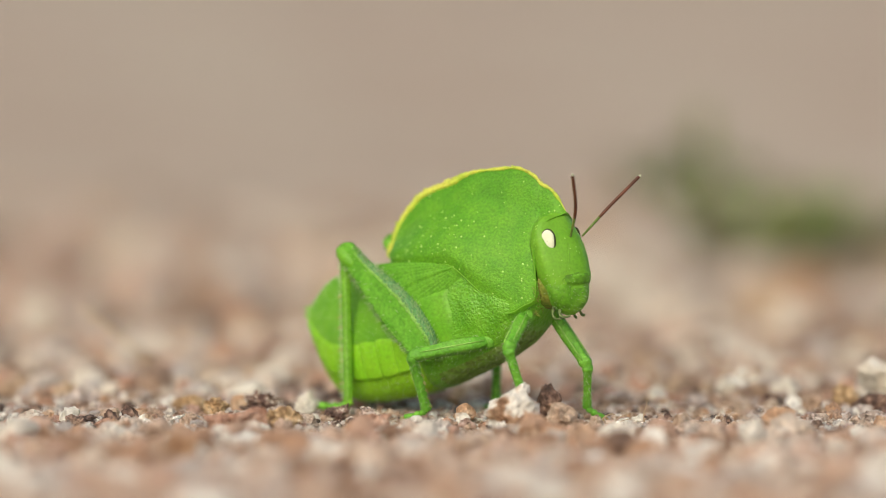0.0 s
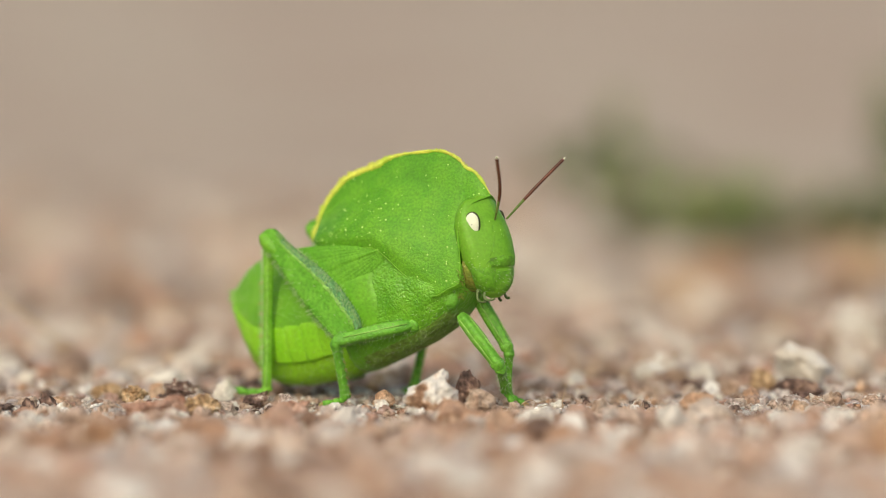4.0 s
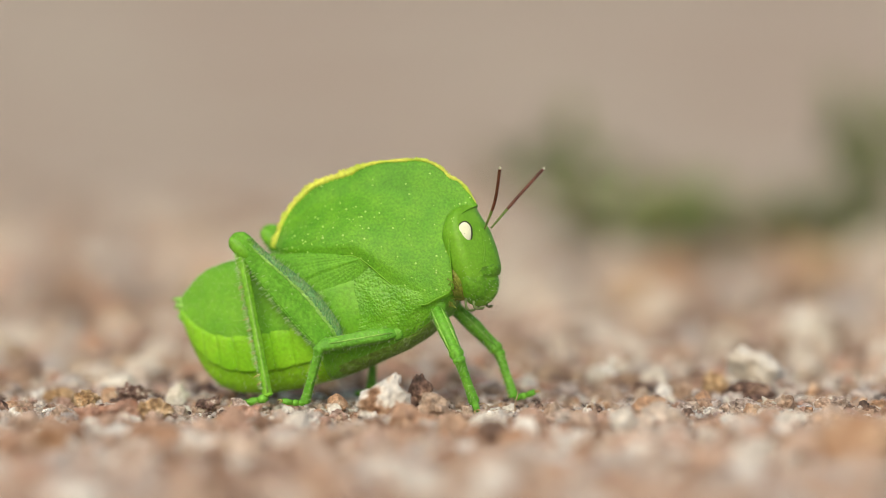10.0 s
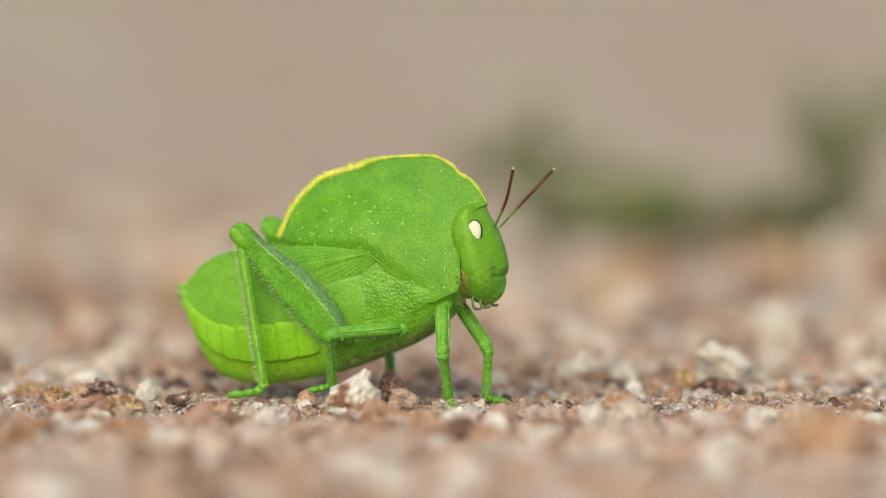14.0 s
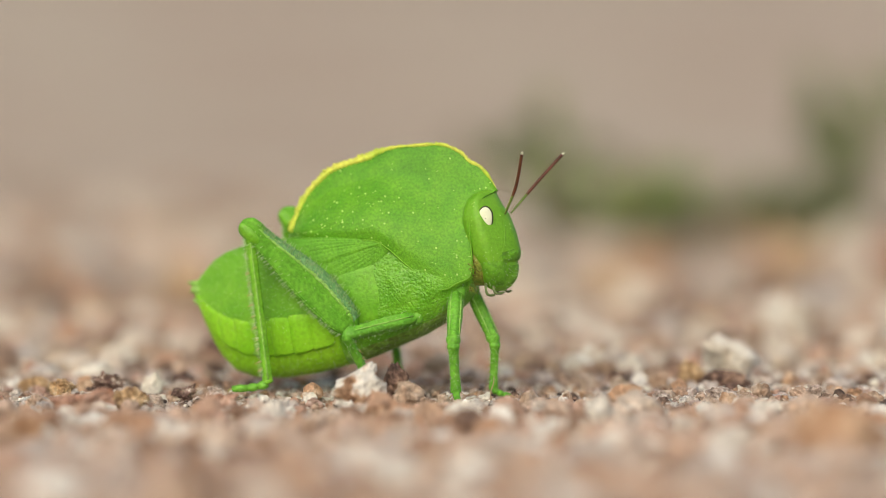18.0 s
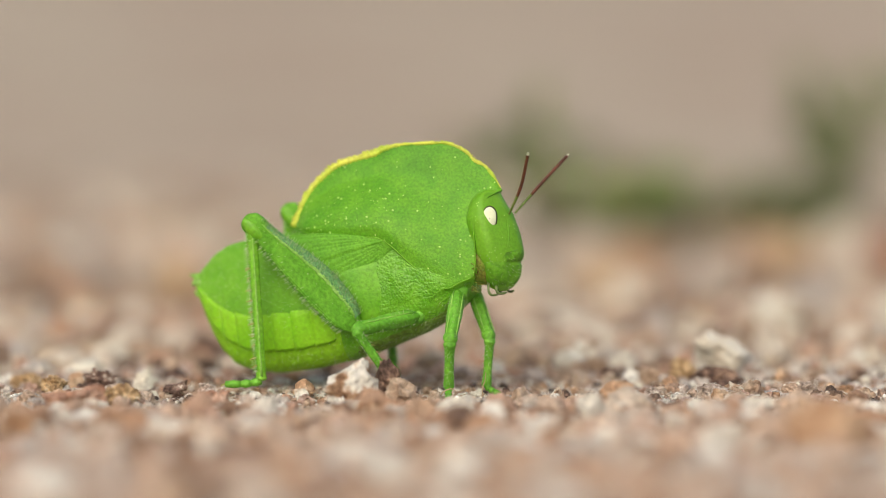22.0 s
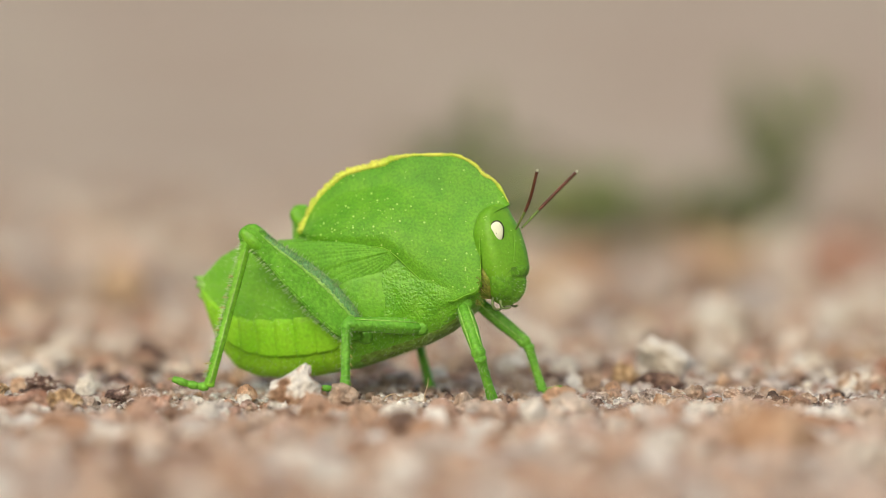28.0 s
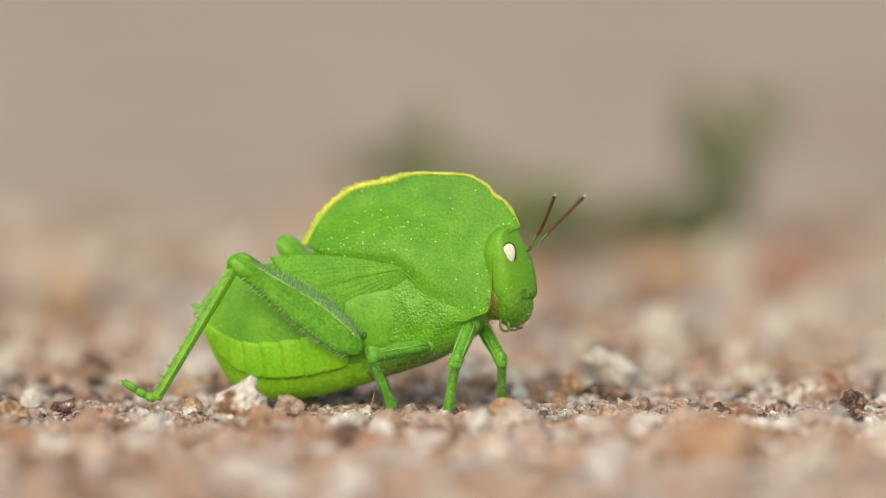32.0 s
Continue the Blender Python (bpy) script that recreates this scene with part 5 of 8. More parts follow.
    walk(LEGS["right_hind"][1], [
        (0, pose(-0.01199, -0.00612, 0.01886, -39.3, 79.0, 153.0)),
        (0.5, pose(-0.01244, -0.00610, 0.01845, -33.8, 77.2, 160.0)),
        (1, pose(-0.01234, -0.00606, 0.01847, -44.3, 76.2, 148.9)),
        (1.5, pose(-0.01257, -0.00598, 0.01829, -39.2, 76.5, 153.6)),
        (2, pose(-0.01304, -0.00627, 0.01798, -35.1, 77.8, 158.7)),
        (2.5, pose(-0.01262, -0.00601, 0.01831, -37.3, 77.9, 155.3)),
        (3, pose(-0.01252, -0.00596, 0.01840, -34.3, 77.9, 158.3)),
        (3.5, pose(-0.01234, -0.00619, 0.01861, -36.0, 78.3, 156.5)),
        (4, pose(-0.01233, -0.00597, 0.01854, -33.1, 77.4, 158.4)),
        (4.5, pose(-0.01230, -0.00624, 0.01862, -32.6, 77.8, 159.0)),
        (5, pose(-0.01222, -0.00645, 0.01872, -34.6, 78.3, 156.6)),
        (5.5, pose(-0.01201, -0.00658, 0.01886, -35.9, 78.3, 152.9)),
        (6, pose(-0.01185, -0.00678, 0.01899, -37.8, 78.3, 148.6)),
        (6.5, pose(-0.01170, -0.00679, 0.01906, -37.6, 77.8, 147.4)),
        (7, pose(-0.01195, -0.00692, 0.01889, -36.3, 77.7, 149.0)),
        (7.5, pose(-0.01258, -0.00789, 0.01868, 18.0, 76.1, -153.7)),
        (8, pose(-0.01087, -0.00908, 0.01950, -55.8, 83.8, 138.1)),
        (8.5, pose(-0.01214, -0.00784, 0.01887, -172.6, 84.4, 23.4)),
        (9, pose(-0.01156, -0.00775, 0.01929, -149.3, 86.6, 46.7)),
        (9.5, pose(-0.01143, -0.00772, 0.01924, -146.4, 85.8, 49.1)),
        (10, pose(-0.01158, -0.00758, 0.01900, -161.8, 85.1, 33.5)),
        (10.5, pose(-0.00847, -0.01066, 0.01977, -99.6, 70.5, 96.6)),
        (11, pose(-0.01108, -0.01022, 0.01899, -117.8, 69.9, 72.2)),
        (11.5, pose(-0.01148, -0.00840, 0.01908, -135.2, 76.3, 54.9)),
        (12, pose(-0.01178, -0.00803, 0.01885, -146.8, 75.9, 41.0)),
        (12.5, pose(-0.01174, -0.00779, 0.01895, -154.6, 77.9, 33.1)),
        (13, pose(-0.01191, -0.00776, 0.01887, -161.3, 78.1, 27.4)),
        (13.5, pose(-0.01247, -0.00782, 0.01858, -160.6, 85.9, 29.6)),
        (14, pose(-0.01228, -0.00801, 0.01896, -149.9, 84.7, 39.9)),
        (14.5, pose(-0.01217, -0.00809, 0.01911, -127.5, 86.4, 62.9)),
        (15, pose(-0.01228, -0.00811, 0.01903, -133.8, 85.9, 56.8)),
        (15.5, pose(-0.01242, -0.00814, 0.01891, -142.7, 85.1, 48.4)),
        (16, pose(-0.01250, -0.00809, 0.01879, -148.8, 84.6, 41.6)),
        (16.5, pose(-0.01261, -0.00810, 0.01871, -152.0, 84.0, 38.5)),
        (17, pose(-0.01261, -0.00825, 0.01881, -106.7, 86.8, 85.1)),
        (17.5, pose(-0.01259, -0.00827, 0.01878, -111.6, 86.1, 79.7)),
        (18, pose(-0.01242, -0.00836, 0.01889, -98.1, 85.2, 92.8)),
        (18.5, pose(-0.01244, -0.00812, 0.01878, -109.0, 86.3, 81.7)),
        (19, pose(-0.01244, -0.00803, 0.01878, -117.5, 87.1, 73.5)),
        (19.5, pose(-0.01229, -0.00811, 0.01895, -87.9, 86.7, 102.5)),
        (20, pose(-0.01250, -0.00842, 0.01893, -83.2, 85.7, 108.3)),
        (20.5, pose(-0.01239, -0.00812, 0.01894, -74.2, 87.6, 116.9)),
        (21, pose(-0.01261, -0.00807, 0.01876, -53.5, 88.7, 138.5)),
        (21.5, pose(-0.01260, -0.00807, 0.01878, -55.0, 88.4, 136.3)),
        (22, pose(-0.01262, -0.00807, 0.01879, -54.2, 88.2, 136.5)),
        (22.5, pose(-0.01258, -0.00800, 0.01876, 1.7, 85.8, -166.3)),
        (23, pose(-0.01236, -0.00795, 0.01886, 2.6, 87.3, -165.4)),
        (23.5, pose(-0.01304, -0.00798, 0.01836, 11.6, 80.4, -155.7)),
        (24, pose(-0.01272, -0.00798, 0.01860, 14.2, 80.8, -152.4)),
        (24.5, pose(-0.01360, -0.00820, 0.01800, 13.9, 75.8, -151.2)),
        (25, pose(-0.01303, -0.00811, 0.01855, 5.8, 76.9, -161.7)),
        (25.5, pose(-0.01293, -0.00815, 0.01864, 5.7, 76.1, -161.0)),
        (26, pose(-0.01305, -0.00817, 0.01857, 5.9, 75.4, -160.7)),
        (26.5, pose(-0.01324, -0.00821, 0.01844, 6.1, 74.0, -160.4)),
        (27, pose(-0.01345, -0.00825, 0.01828, 6.0, 72.4, -160.1)),
        (27.5, pose(-0.01357, -0.00828, 0.01819, 6.1, 71.8, -160.1)),
        (28, pose(-0.01356, -0.00824, 0.01823, 4.5, 72.7, -162.8)),
        (28.5, pose(-0.01390, -0.00839, 0.01809, 3.8, 70.2, -163.1)),
        (29, pose(-0.01386, -0.00849, 0.01828, 2.6, 71.1, -164.2)),
        (29.5, pose(-0.01449, -0.00853, 0.01755, 5.0, 68.3, -161.0)),
        (30, pose(-0.01447, -0.00850, 0.01749, 5.4, 68.1, -160.4)),
        (30.5, pose(-0.01415, -0.00843, 0.01789, 4.4, 69.0, -162.2)),
        (31, pose(-0.01485, -0.00850, 0.01718, 8.4, 66.5, -158.2)),
        (31.5, pose(-0.01457, -0.00849, 0.01745, 5.4, 67.1, -160.6)),
        (32, pose(-0.01601, -0.00824, 0.01632, 1.5, 59.1, -168.4))])
    walk(LEGS["right_middle"][0], [
        (0, pose(0.00441, -0.00359, 0.00700, -23.4, 4.5, -134.6)),
        (0.5, pose(0.00441, -0.00359, 0.00700, -27.4, 5.2, -131.8)),
        (1, pose(0.00441, -0.00359, 0.00700, -23.3, 5.5, -135.4)),
        (1.5, pose(0.00441, -0.00359, 0.00700, -22.3, 5.2, -137.6)),
        (2, pose(0.00440, -0.00360, 0.00700, -26.0, 6.1, -135.0)),
        (2.5, pose(0.00440, -0.00360, 0.00700, -22.4, 5.6, -139.6)),
        (3, pose(0.00440, -0.00360, 0.00700, -22.5, 5.7, -140.1)),
        (3.5, pose(0.00439, -0.00360, 0.00700, -24.1, 5.9, -140.2)),
        (4, pose(0.00439, -0.00361, 0.00700, -22.6, 5.9, -141.8)),
        (4.5, pose(0.00439, -0.00361, 0.00700, -24.7, 5.7, -141.8)),
        (5, pose(0.00440, -0.00360, 0.00700, -36.6, 3.8, -132.2)),
        (5.5, pose(0.00440, -0.00360, 0.00700, -42.2, 3.3, -129.0)),
        (6, pose(0.00440, -0.00360, 0.00700, -38.5, 3.4, -134.0)),
        (6.5, pose(0.00439, -0.00361, 0.00700, -27.9, 5.1, -145.6)),
        (7, pose(0.00437, -0.00361, 0.00700, -26.7, 5.4, -147.8)),
        (7.5, pose(0.00436, -0.00362, 0.00700, -30.5, 7.3, -153.0)),
        (8, pose(0.00437, -0.00362, 0.00700, -30.8, 5.5, -151.1)),
        (8.5, pose(0.00437, -0.00362, 0.00700, -29.2, 4.9, -153.2)),
        (9, pose(0.00435, -0.00363, 0.00700, -29.2, 4.9, -153.7)),
        (9.5, pose(0.00439, -0.00360, 0.00700, -30.8, 4.0, -150.5)),
        (10, pose(0.00440, -0.00360, 0.00700, -28.9, 3.2, -148.6)),
        (10.5, pose(0.00436, -0.00362, 0.00700, -29.9, 3.5, -155.3)),
        (11, pose(0.00428, -0.00365, 0.00699, -30.6, 4.8, -157.9)),
        (11.5, pose(0.00431, -0.00364, 0.00700, -30.6, 5.0, -157.3)),
        (12, pose(0.00435, -0.00363, 0.00700, -30.1, 4.4, -156.5)),
        (12.5, pose(0.00438, -0.00361, 0.00700, -33.7, 4.5, -152.9)),
        (13, pose(0.00440, -0.00360, 0.00700, -35.2, 4.3, -148.7)),
        (13.5, pose(0.00440, -0.00360, 0.00700, -29.4, 1.9, -139.8)),
        (14, pose(0.00440, -0.00360, 0.00700, -26.4, -0.4, -140.1)),
        (14.5, pose(0.00440, -0.00360, 0.00700, -28.7, -0.5, -138.8)),
        (15, pose(0.00441, -0.00360, 0.00700, -28.6, -0.7, -138.1)),
        (15.5, pose(0.00440, -0.00360, 0.00700, -31.5, -3.0, -129.7)),
        (16, pose(0.00441, -0.00359, 0.00700, -6.3, 9.0, -141.1)),
        (16.5, pose(0.00441, -0.00359, 0.00700, -4.7, 8.9, -140.1)),
        (17, pose(0.00441, -0.00359, 0.00700, -12.7, 3.9, -136.9)),
        (17.5, pose(0.00441, -0.00359, 0.00700, -13.1, 5.8, -136.9)),
        (18, pose(0.00441, -0.00359, 0.00700, -14.3, 6.3, -137.0)),
        (18.5, pose(0.00441, -0.00359, 0.00700, -15.1, 6.1, -134.2)),
        (19, pose(0.00441, -0.00359, 0.00700, -16.1, 5.8, -131.9)),
        (19.5, pose(0.00440, -0.00360, 0.00700, 34.0, 3.7, -122.8)),
        (20, pose(0.00440, -0.00360, 0.00700, 36.9, 5.0, -128.3)),
        (20.5, pose(0.00440, -0.00360, 0.00700, 35.6, 5.9, -126.6)),
        (21, pose(0.00440, -0.00360, 0.00700, 34.7, 6.2, -126.2)),
        (21.5, pose(0.00440, -0.00360, 0.00700, 31.7, 2.9, -125.1)),
        (22, pose(0.00440, -0.00360, 0.00700, 10.5, 4.8, -126.0)),
        (22.5, pose(0.00440, -0.00360, 0.00700, 4.6, -1.9, -125.0)),
        (23, pose(0.00440, -0.00359, 0.00700, 4.3, -0.8, -119.9)),
        (23.5, pose(0.00440, -0.00360, 0.00700, -4.5, -8.7, -125.8)),
        (24, pose(0.00440, -0.00360, 0.00700, 1.1, -5.0, -127.4)),
        (24.5, pose(0.00439, -0.00360, 0.00700, 0.1, -7.3, -138.8)),
        (25, pose(0.00440, -0.00360, 0.00700, 8.2, -4.8, -134.2)),
        (25.5, pose(0.00442, -0.00358, 0.00700, 8.5, -4.4, -137.3)),
        (26, pose(0.00440, -0.00360, 0.00700, 7.1, -4.8, -137.0)),
        (26.5, pose(0.00440, -0.00360, 0.00700, 5.8, -5.4, -138.9)),
        (27, pose(0.00440, -0.00360, 0.00700, 4.5, -5.6, -140.8)),
        (27.5, pose(0.00440, -0.00360, 0.00700, 3.1, -5.5, -142.3)),
        (28, pose(0.00440, -0.00360, 0.00700, 3.3, -6.2, -144.5)),
        (28.5, pose(0.00441, -0.00359, 0.00700, 1.7, -5.3, -144.7)),
        (29, pose(0.00442, -0.00359, 0.00700, 3.3, -5.6, -144.6)),
        (29.5, pose(0.00442, -0.00359, 0.00700, 1.9, -2.2, -148.3)),
        (30, pose(0.00441, -0.00360, 0.00700, 3.8, -2.2, -153.0)),
        (30.5, pose(0.00440, -0.00360, 0.00700, -2.3, -7.0, -153.6)),
        (31, pose(0.00435, -0.00362, 0.00700, -13.7, -5.4, -149.8)),
        (31.5, pose(0.00439, -0.00361, 0.00700, -27.6, -6.4, -139.8)),
        (32, pose(0.00440, -0.00360, 0.00700, -11.1, 4.5, -124.5))])
    walk(LEGS["right_middle"][1], [
        (0, pose(-0.00168, -0.00976, 0.00632, -110.8, 61.7, 108.4)),
        (0.5, pose(-0.00136, -0.01005, 0.00621, -97.9, 59.8, 126.7)),
        (1, pose(-0.00175, -0.00967, 0.00617, -109.5, 62.5, 111.1)),
        (1.5, pose(-0.00199, -0.00943, 0.00621, -104.0, 64.7, 115.9)),
        (2, pose(-0.00171, -0.00972, 0.00608, -94.7, 62.0, 129.4)),
        (2.5, pose(-0.00219, -0.00922, 0.00616, -103.9, 65.0, 115.8)),
        (3, pose(-0.00224, -0.00916, 0.00613, -102.3, 65.3, 117.7)),
        (3.5, pose(-0.00226, -0.00914, 0.00610, -103.9, 63.6, 116.4)),
        (4, pose(-0.00242, -0.00896, 0.00610, -102.1, 65.5, 117.1)),
        (4.5, pose(-0.00242, -0.00896, 0.00613, -97.5, 63.9, 122.9)),
        (5, pose(-0.00143, -0.01004, 0.00643, -102.7, 50.4, 123.7)),
        (5.5, pose(-0.00107, -0.01035, 0.00650, -104.1, 44.2, 122.6)),
        (6, pose(-0.00163, -0.00985, 0.00648, -104.9, 48.3, 118.6)),
        (6.5, pose(-0.00277, -0.00850, 0.00623, -104.3, 60.4, 113.1)),
        (7, pose(-0.00295, -0.00824, 0.00617, -97.8, 62.4, 119.2)),
        (7.5, pose(-0.00333, -0.00753, 0.00589, -51.9, 50.2, 169.2)),
        (8, pose(-0.00321, -0.00780, 0.00616, -71.7, 56.6, 147.0)),
        (8.5, pose(-0.00337, -0.00753, 0.00625, -69.3, 57.9, 147.3)),
        (9, pose(-0.00342, -0.00746, 0.00625, -68.5, 57.5, 148.1)),
        (9.5, pose(-0.00317, -0.00788, 0.00639, -69.1, 57.7, 148.4)),
        (10, pose(-0.00301, -0.00812, 0.00652, -62.7, 60.6, 154.2)),
        (10.5, pose(-0.00353, -0.00725, 0.00646, -55.4, 56.9, 162.5)),
        (11, pose(-0.00375, -0.00691, 0.00626, -49.3, 52.6, 169.5)),
        (11.5, pose(-0.00369, -0.00697, 0.00624, -51.8, 51.7, 166.4)),
        (12, pose(-0.00361, -0.00708, 0.00633, -59.1, 53.1, 156.9)),
        (12.5, pose(-0.00334, -0.00756, 0.00631, -58.7, 52.2, 161.6)),
        (13, pose(-0.00301, -0.00810, 0.00635, -55.4, 52.7, 167.9)),
        (13.5, pose(-0.00224, -0.00921, 0.00672, -100.8, 57.6, 115.6)),
        (14, pose(-0.00228, -0.00918, 0.00706, -103.6, 54.4, 109.3)),
        (14.5, pose(-0.00215, -0.00933, 0.00708, -95.0, 53.2, 119.1)),
        (15, pose(-0.00206, -0.00941, 0.00710, -95.4, 53.5, 118.9)),
        (15.5, pose(-0.00115, -0.01029, 0.00745, -119.3, 44.8, 98.2)),
        (16, pose(-0.00228, -0.00898, 0.00564, -150.3, 49.5, 58.7)),
        (16.5, pose(-0.00218, -0.00910, 0.00565, -150.1, 49.6, 58.0)),
        (17, pose(-0.00193, -0.00952, 0.00641, -134.0, 56.3, 78.1)),
        (17.5, pose(-0.00191, -0.00950, 0.00612, -138.0, 55.7, 75.2)),
        (18, pose(-0.00191, -0.00949, 0.00605, -138.6, 56.5, 75.6)),
        (18.5, pose(-0.00162, -0.00979, 0.00608, -139.7, 56.6, 76.2)),
        (19, pose(-0.00138, -0.01003, 0.00613, -138.7, 57.7, 78.5)),
        (19.5, pose(-0.00030, -0.01090, 0.00644, 118.1, 62.3, -8.7)),
        (20, pose(-0.00098, -0.01040, 0.00625, 132.8, 63.0, 3.4)),
        (20.5, pose(-0.00076, -0.01055, 0.00611, 122.7, 59.9, -5.9)),
        (21, pose(-0.00071, -0.01058, 0.00606, 110.3, 56.1, -19.3)),
        (21.5, pose(-0.00059, -0.01071, 0.00656, 104.5, 62.6, -24.5)),
        (22, pose(-0.00069, -0.01062, 0.00627, 169.3, 56.9, 43.1)),
        (22.5, pose(-0.00059, -0.01072, 0.00728, 157.1, 66.7, 28.9)),
        (23, pose(0.00006, -0.01113, 0.00711, 154.4, 62.6, 30.6)),
        (23.5, pose(-0.00063, -0.01057, 0.00832, -174.1, 80.9, 57.1)),
        (24, pose(-0.00087, -0.01048, 0.00777, -160.4, 68.0, 69.7)),
        (24.5, pose(-0.00211, -0.00928, 0.00810, -135.5, 79.0, 87.0)),
        (25, pose(-0.00164, -0.00982, 0.00773, -127.4, 71.0, 89.7)),
        (25.5, pose(-0.00195, -0.00946, 0.00767, 94.0, 67.6, -52.1)),
        (26, pose(-0.00194, -0.00951, 0.00773, -126.8, 76.4, 89.3)),
        (26.5, pose(-0.00213, -0.00930, 0.00781, -105.6, 80.6, 109.2)),
        (27, pose(-0.00231, -0.00907, 0.00786, -66.9, 82.6, 147.2)),
        (27.5, pose(-0.00245, -0.00890, 0.00783, -19.3, 83.9, -164.5)),
        (28, pose(-0.00264, -0.00862, 0.00794, 39.9, 83.5, -104.8)),
        (28.5, pose(-0.00266, -0.00860, 0.00780, 41.9, 66.7, -101.6)),
        (29, pose(-0.00263, -0.00861, 0.00784, 55.9, 62.4, -88.1)),
        (29.5, pose(-0.00297, -0.00816, 0.00734, 41.3, 54.5, -100.4)),
        (30, pose(-0.00333, -0.00754, 0.00734, 49.0, 54.7, -93.8)),
        (30.5, pose(-0.00334, -0.00744, 0.00806, 57.0, 64.5, -81.3)),
        (31, pose(-0.00313, -0.00798, 0.00782, -82.3, 64.5, 136.3)),
        (31.5, pose(-0.00221, -0.00919, 0.00797, -88.1, 70.4, 144.3)),
        (32, pose(-0.00051, -0.01075, 0.00632, -168.7, 56.2, 64.8))])
    walk(LEGS["right_front"][0], [
        (0, pose(0.00878, -0.00229, 0.00960, 4.1, 30.3, -76.9)),
        (0.5, pose(0.00872, -0.00254, 0.00957, 20.3, 41.7, -55.4)),
        (1, pose(0.00885, -0.00278, 0.00939, 43.0, 57.2, -27.3)),
        (1.5, pose(0.00892, -0.00280, 0.00928, 59.8, 57.2, -15.0)),
        (2, pose(0.00916, -0.00283, 0.00877, 62.5, 62.5, -6.5)),
        (2.5, pose(0.00894, -0.00282, 0.00923, 58.0, 56.0, -12.2)),
        (3, pose(0.00934, -0.00274, 0.00850, 73.5, 60.0, 4.6)),
        (3.5, pose(0.00961, -0.00262, 0.00806, 71.2, 59.2, 10.7)),
        (4, pose(0.00991, -0.00245, 0.00757, 61.7, 57.9, 15.4)),
        (4.5, pose(0.00962, -0.00263, 0.00814, 50.0, 57.3, 11.8)),
        (5, pose(0.00907, -0.00281, 0.00910, 48.5, 50.0, -0.4)),
        (5.5, pose(0.00894, -0.00282, 0.00925, 52.4, 48.0, -14.6)),
        (6, pose(0.00900, -0.00283, 0.00918, 57.5, 50.9, -17.0)),
        (6.5, pose(0.00890, -0.00280, 0.00929, 68.9, 57.7, -9.2)),
        (7, pose(0.00878, -0.00275, 0.00949, 59.6, 57.3, -20.3)),
        (7.5, pose(0.00876, -0.00266, 0.00948, 10.7, 41.6, -45.8)),
        (8, pose(0.00879, -0.00269, 0.00946, 22.8, 47.1, -45.5)),
        (8.5, pose(0.00880, -0.00270, 0.00947, 27.0, 50.1, -45.5)),
        (9, pose(0.00880, -0.00270, 0.00947, 28.9, 49.5, -44.3)),
        (9.5, pose(0.00882, -0.00271, 0.00944, 29.1, 48.3, -47.9)),
        (10, pose(0.00884, -0.00272, 0.00941, 29.3, 49.3, -48.1)),
        (10.5, pose(0.00881, -0.00266, 0.00949, 20.9, 48.8, -53.8)),
        (11, pose(0.00879, -0.00261, 0.00951, 12.3, 44.6, -59.7)),
        (11.5, pose(0.00880, -0.00264, 0.00950, 13.9, 46.0, -58.2)),
        (12, pose(0.00882, -0.00268, 0.00946, 19.8, 48.6, -57.3)),
        (12.5, pose(0.00882, -0.00266, 0.00947, 18.6, 45.1, -60.0)),
        (13, pose(0.00881, -0.00264, 0.00947, 17.7, 43.3, -60.5)),
        (13.5, pose(0.00885, -0.00267, 0.00944, -14.4, 43.6, -69.3)),
        (14, pose(0.00887, -0.00270, 0.00940, -18.4, 44.3, -76.2)),
        (14.5, pose(0.00889, -0.00272, 0.00938, -22.9, 45.9, -80.9)),
        (15, pose(0.00889, -0.00272, 0.00939, -21.2, 46.2, -79.7)),
        (15.5, pose(0.00889, -0.00270, 0.00941, -18.8, 47.4, -79.8)),
        (16, pose(0.00889, -0.00269, 0.00942, -15.7, 48.6, -80.7)),
        (16.5, pose(0.00889, -0.00268, 0.00944, -12.9, 49.1, -81.9)),
        (17, pose(0.00889, -0.00271, 0.00940, -23.4, 46.7, -84.4)),
        (17.5, pose(0.00889, -0.00269, 0.00942, -20.2, 47.9, -82.3)),
        (18, pose(0.00889, -0.00267, 0.00944, -18.0, 48.1, -83.0)),
        (18.5, pose(0.00889, -0.00270, 0.00940, -14.7, 47.3, -82.5)),
        (19, pose(0.00889, -0.00274, 0.00938, -14.0, 48.7, -82.6)),
        (19.5, pose(0.00889, -0.00270, 0.00940, -16.4, 45.7, -85.4)),
        (20, pose(0.00890, -0.00267, 0.00943, -20.5, 45.2, -87.1)),
        (20.5, pose(0.00890, -0.00270, 0.00940, -19.4, 45.9, -87.3)),
        (21, pose(0.00890, -0.00272, 0.00938, -22.0, 46.0, -85.6)),
        (21.5, pose(0.00890, -0.00272, 0.00938, -21.6, 45.7, -88.0)),
        (22, pose(0.00890, -0.00272, 0.00938, -22.1, 45.3, -88.6)),
        (22.5, pose(0.00890, -0.00273, 0.00937, -31.7, 44.9, -89.3)),
        (23, pose(0.00890, -0.00271, 0.00939, -25.1, 43.9, -89.3)),
        (23.5, pose(0.00885, -0.00271, 0.00944, 133.9, 52.6, -61.7)),
        (24, pose(0.00893, -0.00281, 0.00926, 139.0, 48.4, -21.9)),
        (24.5, pose(0.00882, -0.00272, 0.00943, 59.3, 47.3, -44.5)),
        (25, pose(0.00886, -0.00277, 0.00936, 66.6, 50.4, -38.1)),
